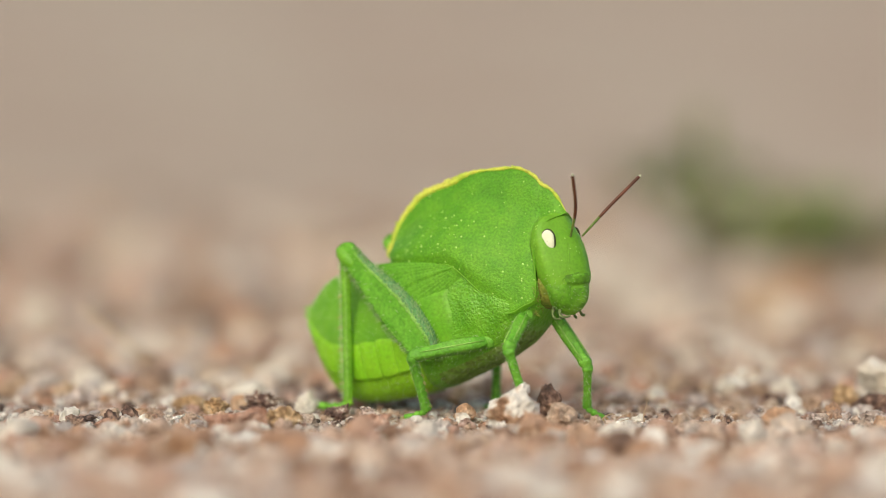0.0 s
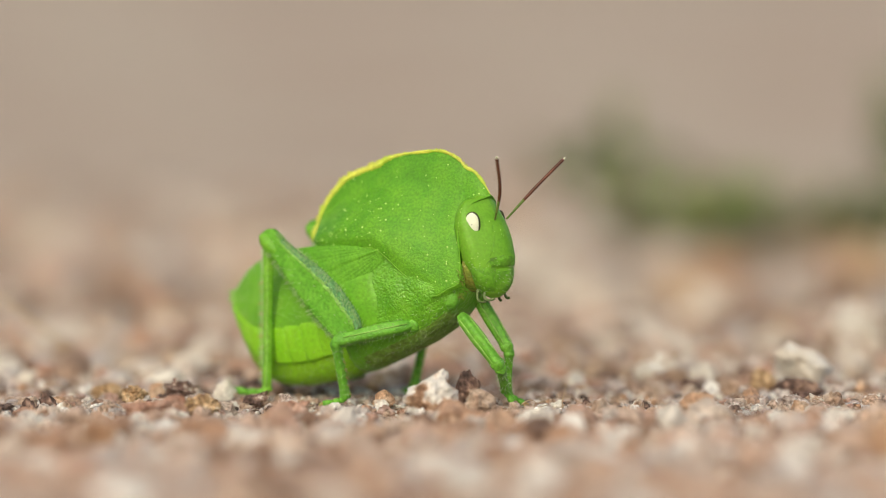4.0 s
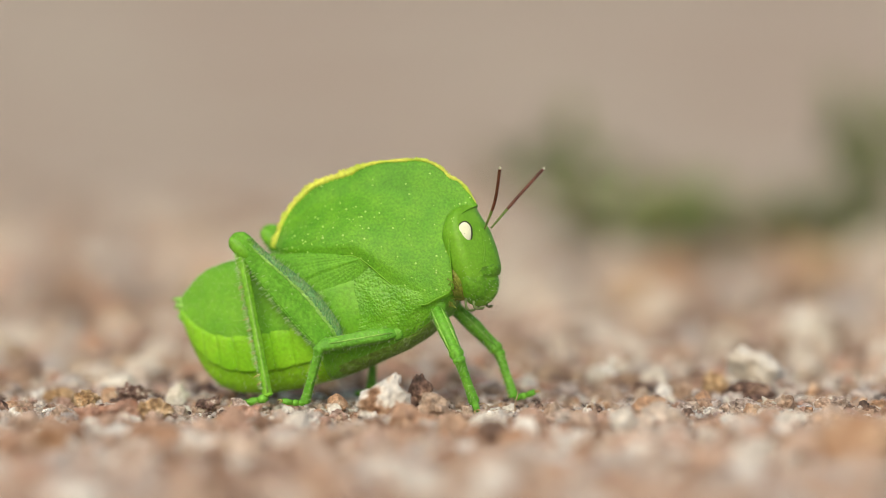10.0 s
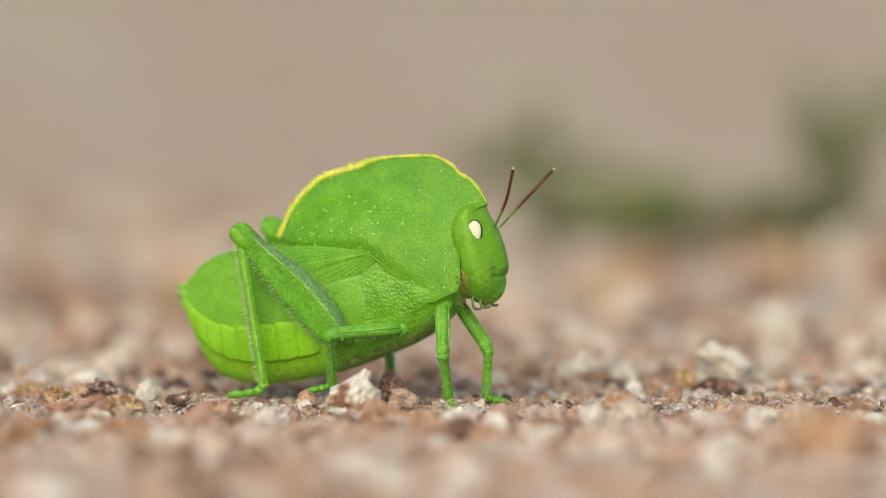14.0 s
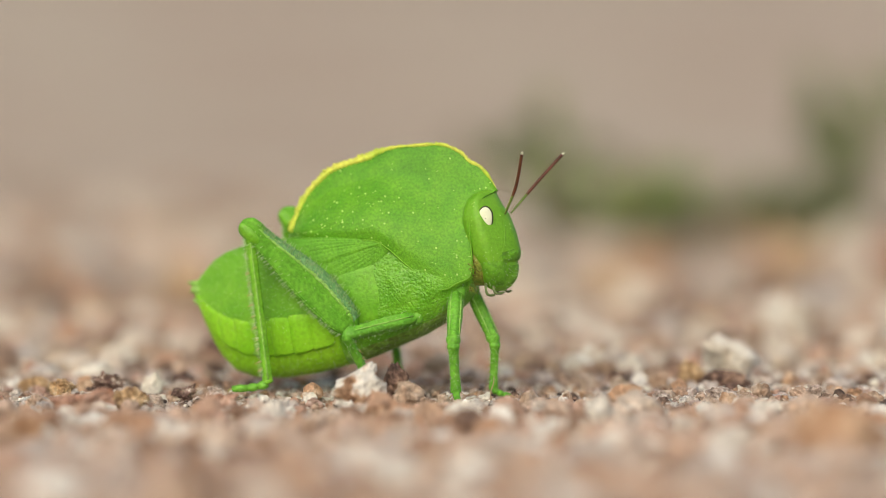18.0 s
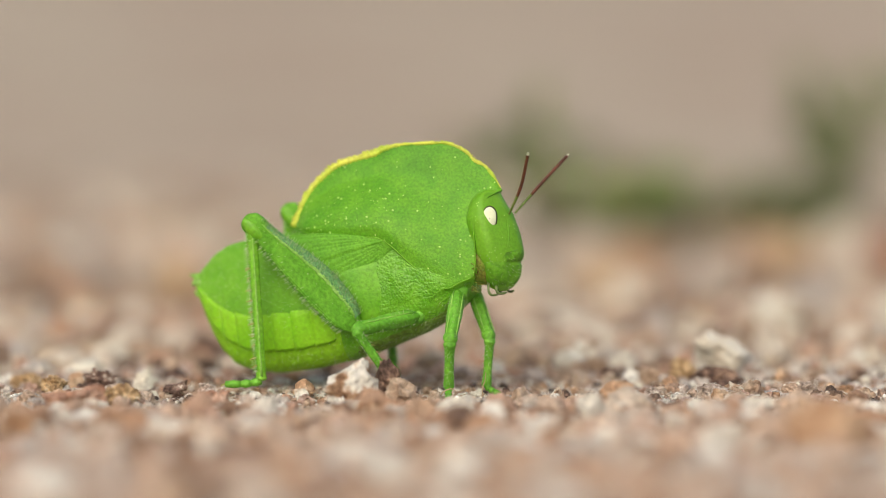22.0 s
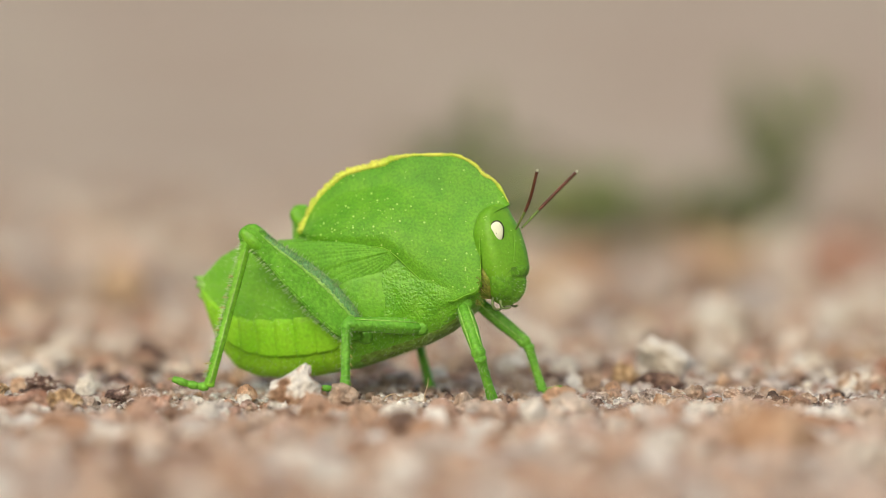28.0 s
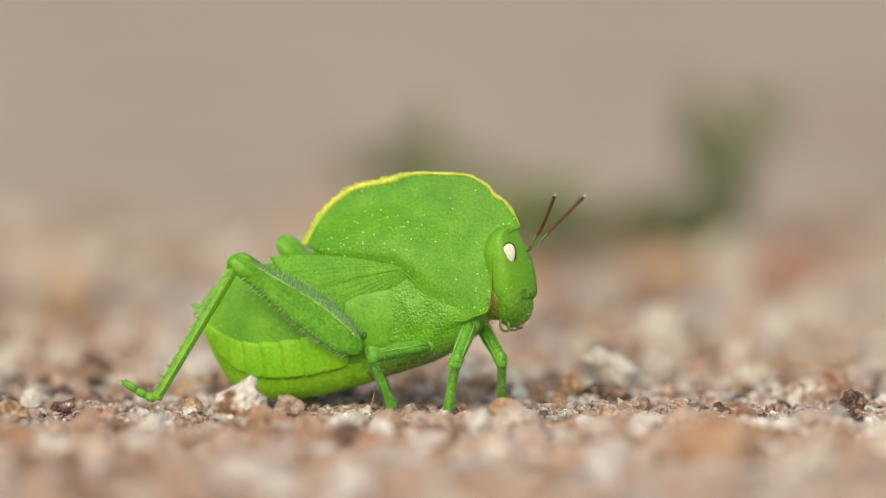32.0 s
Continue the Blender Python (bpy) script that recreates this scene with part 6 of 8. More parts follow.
        (25.5, pose(0.00886, -0.00277, 0.00938, 63.5, 53.3, -37.0)),
        (26, pose(0.00886, -0.00276, 0.00939, 55.3, 53.1, -40.6)),
        (26.5, pose(0.00885, -0.00275, 0.00938, 42.7, 51.3, -45.7)),
        (27, pose(0.00885, -0.00275, 0.00939, 31.4, 49.6, -48.4)),
        (27.5, pose(0.00886, -0.00275, 0.00939, 25.7, 49.8, -50.5)),
        (28, pose(0.00886, -0.00275, 0.00939, 24.7, 48.8, -53.5)),
        (28.5, pose(0.00887, -0.00273, 0.00939, 15.7, 49.0, -57.8)),
        (29, pose(0.00887, -0.00275, 0.00938, 19.4, 50.8, -59.1)),
        (29.5, pose(0.00885, -0.00270, 0.00942, 8.2, 47.2, -64.6)),
        (30, pose(0.00885, -0.00267, 0.00944, 10.5, 46.2, -66.9)),
        (30.5, pose(0.00883, -0.00264, 0.00948, 17.3, 46.0, -68.1)),
        (31, pose(0.00883, -0.00255, 0.00951, 7.1, 40.0, -74.1)),
        (31.5, pose(0.00883, -0.00257, 0.00951, 13.9, 41.4, -71.3)),
        (32, pose(0.00890, -0.00267, 0.00937, -12.9, 30.4, -94.2))])
    walk(LEGS["right_front"][1], [
        (0, pose(0.01022, -0.00851, 0.00586, 167.8, 71.5, 85.3)),
        (0.5, pose(0.01186, -0.00709, 0.00465, -179.8, 49.8, 108.4)),
        (1, pose(0.01241, -0.00461, 0.00317, -174.1, 38.0, 122.5)),
        (1.5, pose(0.01279, -0.00384, 0.00306, 165.2, 26.9, 110.3)),
        (2, pose(0.01256, -0.00321, 0.00221, 173.7, 27.6, 120.1)),
        (2.5, pose(0.01299, -0.00369, 0.00310, 159.1, 22.0, 113.1)),
        (3, pose(0.01303, -0.00245, 0.00210, 171.6, 25.7, 119.7)),
        (3.5, pose(0.01333, -0.00192, 0.00170, 164.5, 26.9, 118.8)),
        (4, pose(0.01370, -0.00141, 0.00130, 154.3, 28.9, 119.8)),
        (4.5, pose(0.01353, -0.00181, 0.00192, 150.8, 37.5, 119.3)),
        (5, pose(0.01383, -0.00285, 0.00343, 150.1, 43.9, 110.5)),
        (5.5, pose(0.01374, -0.00406, 0.00375, 143.1, 42.7, 93.5)),
        (6, pose(0.01347, -0.00420, 0.00344, 138.6, 46.6, 80.7)),
        (6.5, pose(0.01280, -0.00343, 0.00304, 122.1, 60.9, 51.7)),
        (7, pose(0.01253, -0.00414, 0.00327, 99.0, 64.8, 24.2)),
        (7.5, pose(0.01262, -0.00662, 0.00457, 176.4, 73.0, 126.9)),
        (8, pose(0.01233, -0.00629, 0.00405, 126.0, 73.0, 66.6)),
        (8.5, pose(0.01213, -0.00608, 0.00379, 114.4, 75.1, 48.7)),
        (9, pose(0.01224, -0.00605, 0.00384, 112.8, 76.4, 46.1)),
        (9.5, pose(0.01212, -0.00636, 0.00392, 122.8, 73.5, 53.0)),
        (10, pose(0.01206, -0.00632, 0.00381, 129.0, 72.5, 59.0)),
        (10.5, pose(0.01168, -0.00659, 0.00391, 115.5, 77.4, 46.3)),
        (11, pose(0.01145, -0.00716, 0.00432, 104.8, 81.0, 37.7)),
        (11.5, pose(0.01151, -0.00700, 0.00417, 119.8, 80.4, 52.6)),
        (12, pose(0.01147, -0.00680, 0.00392, 117.6, 76.9, 45.8)),
        (12.5, pose(0.01143, -0.00718, 0.00423, 127.3, 74.8, 54.7)),
        (13, pose(0.01146, -0.00733, 0.00440, 130.4, 74.4, 57.9)),
        (13.5, pose(0.01075, -0.00768, 0.00433, -171.7, 68.9, 130.3)),
        (14, pose(0.01014, -0.00784, 0.00423, 160.0, 66.2, 100.0)),
        (14.5, pose(0.00970, -0.00781, 0.00407, 169.0, 67.1, 106.6)),
        (15, pose(0.00980, -0.00775, 0.00405, 168.4, 68.2, 106.0)),
        (15.5, pose(0.00978, -0.00764, 0.00397, 163.2, 70.3, 99.2)),
        (16, pose(0.00967, -0.00752, 0.00387, 154.9, 72.3, 87.5)),
        (16.5, pose(0.00957, -0.00748, 0.00385, 148.4, 73.2, 77.3)),
        (17, pose(0.00938, -0.00776, 0.00401, -175.2, 69.3, 117.0)),
        (17.5, pose(0.00955, -0.00760, 0.00393, -174.8, 74.2, 117.7)),
        (18, pose(0.00949, -0.00758, 0.00394, -170.6, 78.6, 119.7)),
        (18.5, pose(0.00954, -0.00768, 0.00396, -176.5, 72.6, 110.8)),
        (19, pose(0.00952, -0.00758, 0.00382, -174.2, 68.4, 111.8)),
        (19.5, pose(0.00930, -0.00785, 0.00410, -171.3, 71.2, 113.3)),
        (20, pose(0.00916, -0.00788, 0.00418, -163.4, 74.0, 122.9)),
        (20.5, pose(0.00914, -0.00784, 0.00409, -170.7, 71.4, 114.0)),
        (21, pose(0.00929, -0.00785, 0.00406, -167.0, 65.1, 119.8)),
        (21.5, pose(0.00908, -0.00789, 0.00409, -165.3, 67.9, 119.2)),
        (22, pose(0.00903, -0.00792, 0.00412, -161.9, 69.2, 122.7)),
        (22.5, pose(0.00896, -0.00797, 0.00415, -153.9, 60.1, 134.9)),
        (23, pose(0.00896, -0.00805, 0.00426, -167.2, 62.5, 117.3)),
        (23.5, pose(0.01098, -0.00667, 0.00356, -138.4, 28.8, 51.2)),
        (24, pose(0.01349, -0.00464, 0.00373, -145.0, 48.7, 77.0)),
        (24.5, pose(0.01240, -0.00624, 0.00399, 163.6, 58.0, 72.0)),
        (25, pose(0.01257, -0.00568, 0.00366, 160.3, 58.6, 69.5)),
        (25.5, pose(0.01239, -0.00543, 0.00344, 155.2, 61.4, 66.0)),
        (26, pose(0.01223, -0.00565, 0.00347, 150.5, 62.2, 65.2)),
        (26.5, pose(0.01208, -0.00606, 0.00361, 150.9, 64.3, 72.0)),
        (27, pose(0.01203, -0.00633, 0.00375, 155.0, 66.8, 83.5)),
        (27.5, pose(0.01190, -0.00643, 0.00373, 154.2, 67.0, 85.3)),
        (28, pose(0.01175, -0.00667, 0.00382, 145.1, 64.4, 75.0)),
        (28.5, pose(0.01145, -0.00684, 0.00380, 162.0, 65.1, 93.4)),
        (29, pose(0.01127, -0.00676, 0.00364, 155.1, 63.2, 82.4)),
        (29.5, pose(0.01101, -0.00724, 0.00399, 174.9, 65.7, 103.1)),
        (30, pose(0.01086, -0.00738, 0.00410, 168.7, 68.1, 92.5)),
        (30.5, pose(0.01075, -0.00741, 0.00415, 153.0, 71.7, 68.7)),
        (31, pose(0.01038, -0.00800, 0.00475, 179.1, 77.0, 93.0)),
        (31.5, pose(0.01060, -0.00783, 0.00462, 177.1, 77.1, 89.2)),
        (32, pose(0.00844, -0.00904, 0.00563, -142.1, 72.1, 127.2))])
    walk(LEGS["left_hind"][0], [
        (0, pose(-0.00209, 0.00497, 0.00613, -6.7, -53.4, -165.4)),
        (0.5, pose(-0.00212, 0.00496, 0.00617, -5.9, -53.1, -162.2)),
        (1, pose(-0.00210, 0.00497, 0.00614, -6.5, -51.9, -163.2)),
        (1.5, pose(-0.00209, 0.00497, 0.00613, -4.6, -52.6, -164.6)),
        (2, pose(-0.00212, 0.00495, 0.00617, -5.7, -51.8, -161.1)),
        (2.5, pose(-0.00209, 0.00497, 0.00612, -4.5, -52.4, -164.8)),
        (3, pose(-0.00209, 0.00497, 0.00613, -4.7, -52.2, -164.4)),
        (3.5, pose(-0.00209, 0.00498, 0.00612, -4.5, -52.7, -165.8)),
        (4, pose(-0.00209, 0.00498, 0.00612, -4.3, -52.1, -165.9)),
        (4.5, pose(-0.00210, 0.00497, 0.00613, -4.7, -52.4, -165.8)),
        (5, pose(-0.00212, 0.00496, 0.00616, -6.7, -51.6, -164.5)),
        (5.5, pose(-0.00211, 0.00498, 0.00614, -5.8, -52.0, -168.7)),
        (6, pose(-0.00212, 0.00498, 0.00615, -7.4, -51.4, -170.0)),
        (6.5, pose(-0.00211, 0.00498, 0.00614, -6.9, -51.6, -172.3)),
        (7, pose(-0.00210, 0.00499, 0.00613, -4.7, -51.6, -173.6)),
        (7.5, pose(-0.00225, 0.00493, 0.00634, -7.8, -53.1, -164.9)),
        (8, pose(-0.00219, 0.00496, 0.00626, -8.2, -52.4, -168.4)),
        (8.5, pose(-0.00218, 0.00496, 0.00624, -8.3, -52.7, -169.4)),
        (9, pose(-0.00218, 0.00496, 0.00625, -8.3, -52.8, -169.4)),
        (9.5, pose(-0.00221, 0.00496, 0.00628, -9.9, -52.0, -169.2)),
        (10, pose(-0.00217, 0.00497, 0.00623, -7.7, -52.6, -171.7)),
        (10.5, pose(-0.00222, 0.00494, 0.00631, -10.0, -54.0, -167.3)),
        (11, pose(-0.00229, 0.00491, 0.00640, -11.7, -52.9, -165.1)),
        (11.5, pose(-0.00229, 0.00491, 0.00640, -11.7, -53.0, -165.0)),
        (12, pose(-0.00226, 0.00494, 0.00635, -11.4, -52.9, -167.2)),
        (12.5, pose(-0.00226, 0.00493, 0.00636, -11.1, -52.8, -167.2)),
        (13, pose(-0.00232, 0.00491, 0.00641, -12.1, -51.3, -165.7)),
        (13.5, pose(-0.00227, 0.00494, 0.00634, -5.1, -50.3, -168.4)),
        (14, pose(-0.00229, 0.00493, 0.00637, -7.3, -50.8, -167.7)),
        (14.5, pose(-0.00226, 0.00494, 0.00636, -6.4, -52.3, -168.3)),
        (15, pose(-0.00226, 0.00494, 0.00635, -6.5, -52.3, -168.2)),
        (15.5, pose(-0.00226, 0.00494, 0.00634, -6.5, -52.1, -167.8)),
        (16, pose(-0.00222, 0.00496, 0.00629, -4.7, -52.9, -169.4)),
        (16.5, pose(-0.00221, 0.00496, 0.00628, -4.7, -52.8, -169.2)),
        (17, pose(-0.00222, 0.00496, 0.00629, -3.0, -53.1, -170.2)),
        (17.5, pose(-0.00220, 0.00497, 0.00628, -2.8, -53.1, -171.0)),
        (18, pose(-0.00220, 0.00497, 0.00627, -2.9, -53.6, -171.1)),
        (18.5, pose(-0.00220, 0.00497, 0.00628, -2.7, -52.9, -171.1)),
        (19, pose(-0.00220, 0.00496, 0.00628, -2.4, -52.8, -171.0)),
        (19.5, pose(-0.00221, 0.00496, 0.00629, -2.7, -53.3, -171.2)),
        (20, pose(-0.00218, 0.00498, 0.00625, -0.7, -53.5, -172.8)),
        (20.5, pose(-0.00218, 0.00497, 0.00626, -0.6, -53.6, -172.5)),
        (21, pose(-0.00220, 0.00497, 0.00627, -0.4, -52.7, -171.7)),
        (21.5, pose(-0.00219, 0.00497, 0.00626, -0.4, -52.8, -172.4)),
        (22, pose(-0.00219, 0.00497, 0.00626, -0.4, -52.8, -173.0)),
        (22.5, pose(-0.00219, 0.00497, 0.00625, 1.5, -52.2, -172.6)),
        (23, pose(-0.00221, 0.00496, 0.00629, -0.6, -52.2, -170.5)),
        (23.5, pose(-0.00221, 0.00497, 0.00625, 3.9, -49.0, -172.7)),
        (24, pose(-0.00221, 0.00497, 0.00625, 3.6, -50.0, -172.0)),
        (24.5, pose(-0.00218, 0.00497, 0.00620, 7.7, -47.4, -172.7)),
        (25, pose(-0.00218, 0.00498, 0.00622, 5.5, -49.8, -173.8)),
        (25.5, pose(-0.00219, 0.00497, 0.00623, 5.2, -50.1, -172.8)),
        (26, pose(-0.00226, 0.00494, 0.00636, 0.2, -53.1, -168.5)),
        (26.5, pose(-0.00234, 0.00489, 0.00653, -5.1, -55.9, -164.5)),
        (27, pose(-0.00232, 0.00493, 0.00644, -2.2, -54.1, -165.2)),
        (27.5, pose(-0.00232, 0.00494, 0.00643, -1.4, -54.9, -165.2)),
        (28, pose(-0.00221, 0.00498, 0.00630, 0.7, -55.0, -168.9)),
        (28.5, pose(-0.00223, 0.00497, 0.00629, 0.9, -54.2, -168.3)),
        (29, pose(-0.00220, 0.00498, 0.00627, 1.3, -54.3, -168.6)),
        (29.5, pose(-0.00217, 0.00499, 0.00622, 5.0, -52.9, -170.8)),
        (30, pose(-0.00216, 0.00499, 0.00621, 5.1, -52.7, -170.7)),
        (30.5, pose(-0.00218, 0.00499, 0.00624, 3.0, -53.5, -169.9)),
        (31, pose(-0.00218, 0.00498, 0.00622, 5.3, -51.3, -170.3)),
        (31.5, pose(-0.00211, 0.00500, 0.00612, 7.7, -49.5, -174.8)),
        (32, pose(-0.00208, 0.00501, 0.00609, 3.9, -44.6, 179.9))])
    walk(LEGS["left_hind"][1], [
        (0, pose(-0.01173, 0.00245, 0.01953, -95.5, 73.5, 68.6)),
        (0.5, pose(-0.01166, 0.00190, 0.01953, -91.6, 74.7, 77.8)),
        (1, pose(-0.01196, 0.00199, 0.01929, -97.0, 73.3, 70.2)),
        (1.5, pose(-0.01188, 0.00228, 0.01939, -95.8, 75.0, 72.3)),
        (2, pose(-0.01188, 0.00160, 0.01930, -92.6, 74.6, 78.7)),
        (2.5, pose(-0.01193, 0.00229, 0.01935, -96.0, 75.1, 72.0)),
        (3, pose(-0.01195, 0.00222, 0.01932, -95.7, 75.0, 72.8)),
        (3.5, pose(-0.01191, 0.00250, 0.01940, -95.9, 75.1, 70.9)),
        (4, pose(-0.01203, 0.00247, 0.01930, -96.9, 75.1, 70.5)),
        (4.5, pose(-0.01198, 0.00247, 0.01936, -95.5, 75.0, 71.4)),
        (5, pose(-0.01212, 0.00219, 0.01924, -96.3, 73.1, 69.9)),
        (5.5, pose(-0.01219, 0.00296, 0.01930, -98.8, 73.4, 63.4)),
        (6, pose(-0.01237, 0.00317, 0.01921, -100.3, 71.7, 58.8)),
        (6.5, pose(-0.01239, 0.00360, 0.01923, -101.7, 71.8, 55.4)),
        (7, pose(-0.01242, 0.00383, 0.01921, -102.5, 73.5, 55.9)),
        (7.5, pose(-0.01193, 0.00233, 0.01970, -77.0, 74.3, 91.4)),
        (8, pose(-0.01217, 0.00291, 0.01949, -89.7, 73.0, 72.4)),
        (8.5, pose(-0.01212, 0.00310, 0.01953, -89.2, 73.1, 71.6)),
        (9, pose(-0.01210, 0.00310, 0.01955, -88.9, 73.0, 72.1)),
        (9.5, pose(-0.01231, 0.00303, 0.01943, -91.4, 71.6, 68.4)),
        (10, pose(-0.01221, 0.00351, 0.01949, -91.5, 73.2, 67.6)),
        (10.5, pose(-0.01180, 0.00279, 0.01982, -81.4, 72.9, 81.0)),
        (11, pose(-0.01202, 0.00233, 0.01972, -81.0, 71.8, 83.7)),
        (11.5, pose(-0.01200, 0.00231, 0.01973, -80.8, 71.7, 83.9)),
        (12, pose(-0.01208, 0.00271, 0.01967, -84.5, 71.5, 76.9)),
        (12.5, pose(-0.01211, 0.00269, 0.01966, -84.5, 71.8, 77.7)),
        (13, pose(-0.01244, 0.00232, 0.01944, -87.3, 70.6, 76.5)),
        (13.5, pose(-0.01273, 0.00279, 0.01918, -68.1, 75.6, 102.4)),
        (14, pose(-0.01261, 0.00268, 0.01931, -71.8, 74.5, 97.4)),
        (14.5, pose(-0.01226, 0.00287, 0.01958, -60.7, 74.7, 108.6)),
        (15, pose(-0.01226, 0.00285, 0.01956, -61.1, 74.8, 108.1)),
        (15.5, pose(-0.01228, 0.00277, 0.01953, -62.2, 74.6, 107.2)),
        (16, pose(-0.01212, 0.00311, 0.01961, -59.2, 75.9, 109.5)),
        (16.5, pose(-0.01213, 0.00307, 0.01959, -59.6, 75.9, 109.1)),
        (17, pose(-0.01210, 0.00325, 0.01964, -45.6, 75.5, 124.8)),
        (17.5, pose(-0.01210, 0.00341, 0.01964, -48.1, 76.1, 121.3)),
        (18, pose(-0.01200, 0.00344, 0.01971, -48.0, 76.0, 121.0)),
        (18.5, pose(-0.01214, 0.00342, 0.01961, -50.0, 76.4, 119.2)),
        (19, pose(-0.01216, 0.00338, 0.01959, -49.8, 76.4, 119.9)),
        (19.5, pose(-0.01208, 0.00343, 0.01967, -46.8, 75.9, 122.7)),
        (20, pose(-0.01204, 0.00374, 0.01967, -39.3, 76.4, 130.4)),
        (20.5, pose(-0.01200, 0.00367, 0.01971, -38.9, 76.3, 131.0)),
        (21, pose(-0.01222, 0.00351, 0.01955, -38.7, 76.3, 132.4)),
        (21.5, pose(-0.01220, 0.00363, 0.01956, -38.3, 76.1, 132.2)),
        (22, pose(-0.01221, 0.00374, 0.01956, -38.7, 76.2, 131.4)),
        (22.5, pose(-0.01235, 0.00365, 0.01944, -27.6, 75.2, 145.1)),
        (23, pose(-0.01230, 0.00327, 0.01949, -36.3, 75.4, 136.5)),
        (23.5, pose(-0.01308, 0.00358, 0.01885, -16.9, 72.8, 158.7)),
        (24, pose(-0.01284, 0.00348, 0.01904, -17.2, 72.9, 158.8)),
        (24.5, pose(-0.01339, 0.00353, 0.01849, -3.6, 67.6, 174.9)),
        (25, pose(-0.01290, 0.00381, 0.01897, -8.7, 69.1, 167.1)),
        (25.5, pose(-0.01282, 0.00364, 0.01904, -8.2, 67.9, 168.6)),
        (26, pose(-0.01208, 0.00295, 0.01972, -15.1, 66.4, 163.1)),
        (26.5, pose(-0.01135, 0.00238, 0.02036, -40.6, 74.0, 136.7)),
        (27, pose(-0.01179, 0.00242, 0.01996, -49.9, 76.6, 124.2)),
        (27.5, pose(-0.01161, 0.00248, 0.02008, -44.0, 76.1, 129.8)),
        (28, pose(-0.01162, 0.00313, 0.01997, -42.9, 77.8, 129.4)),
        (28.5, pose(-0.01179, 0.00299, 0.01984, -34.5, 76.5, 140.1)),
        (29, pose(-0.01177, 0.00306, 0.01982, -36.1, 77.0, 138.2)),
        (29.5, pose(-0.01212, 0.00337, 0.01953, -20.4, 76.1, 154.7)),
        (30, pose(-0.01215, 0.00336, 0.01950, -21.1, 76.4, 154.0)),
        (30.5, pose(-0.01196, 0.00325, 0.01966, -27.4, 76.5, 147.1)),
        (31, pose(-0.01248, 0.00321, 0.01924, -17.1, 74.8, 159.7)),
        (31.5, pose(-0.01292, 0.00402, 0.01882, -13.6, 78.0, 163.1)),
        (32, pose(-0.01396, 0.00503, 0.01781, -130.7, 75.6, 34.4))])
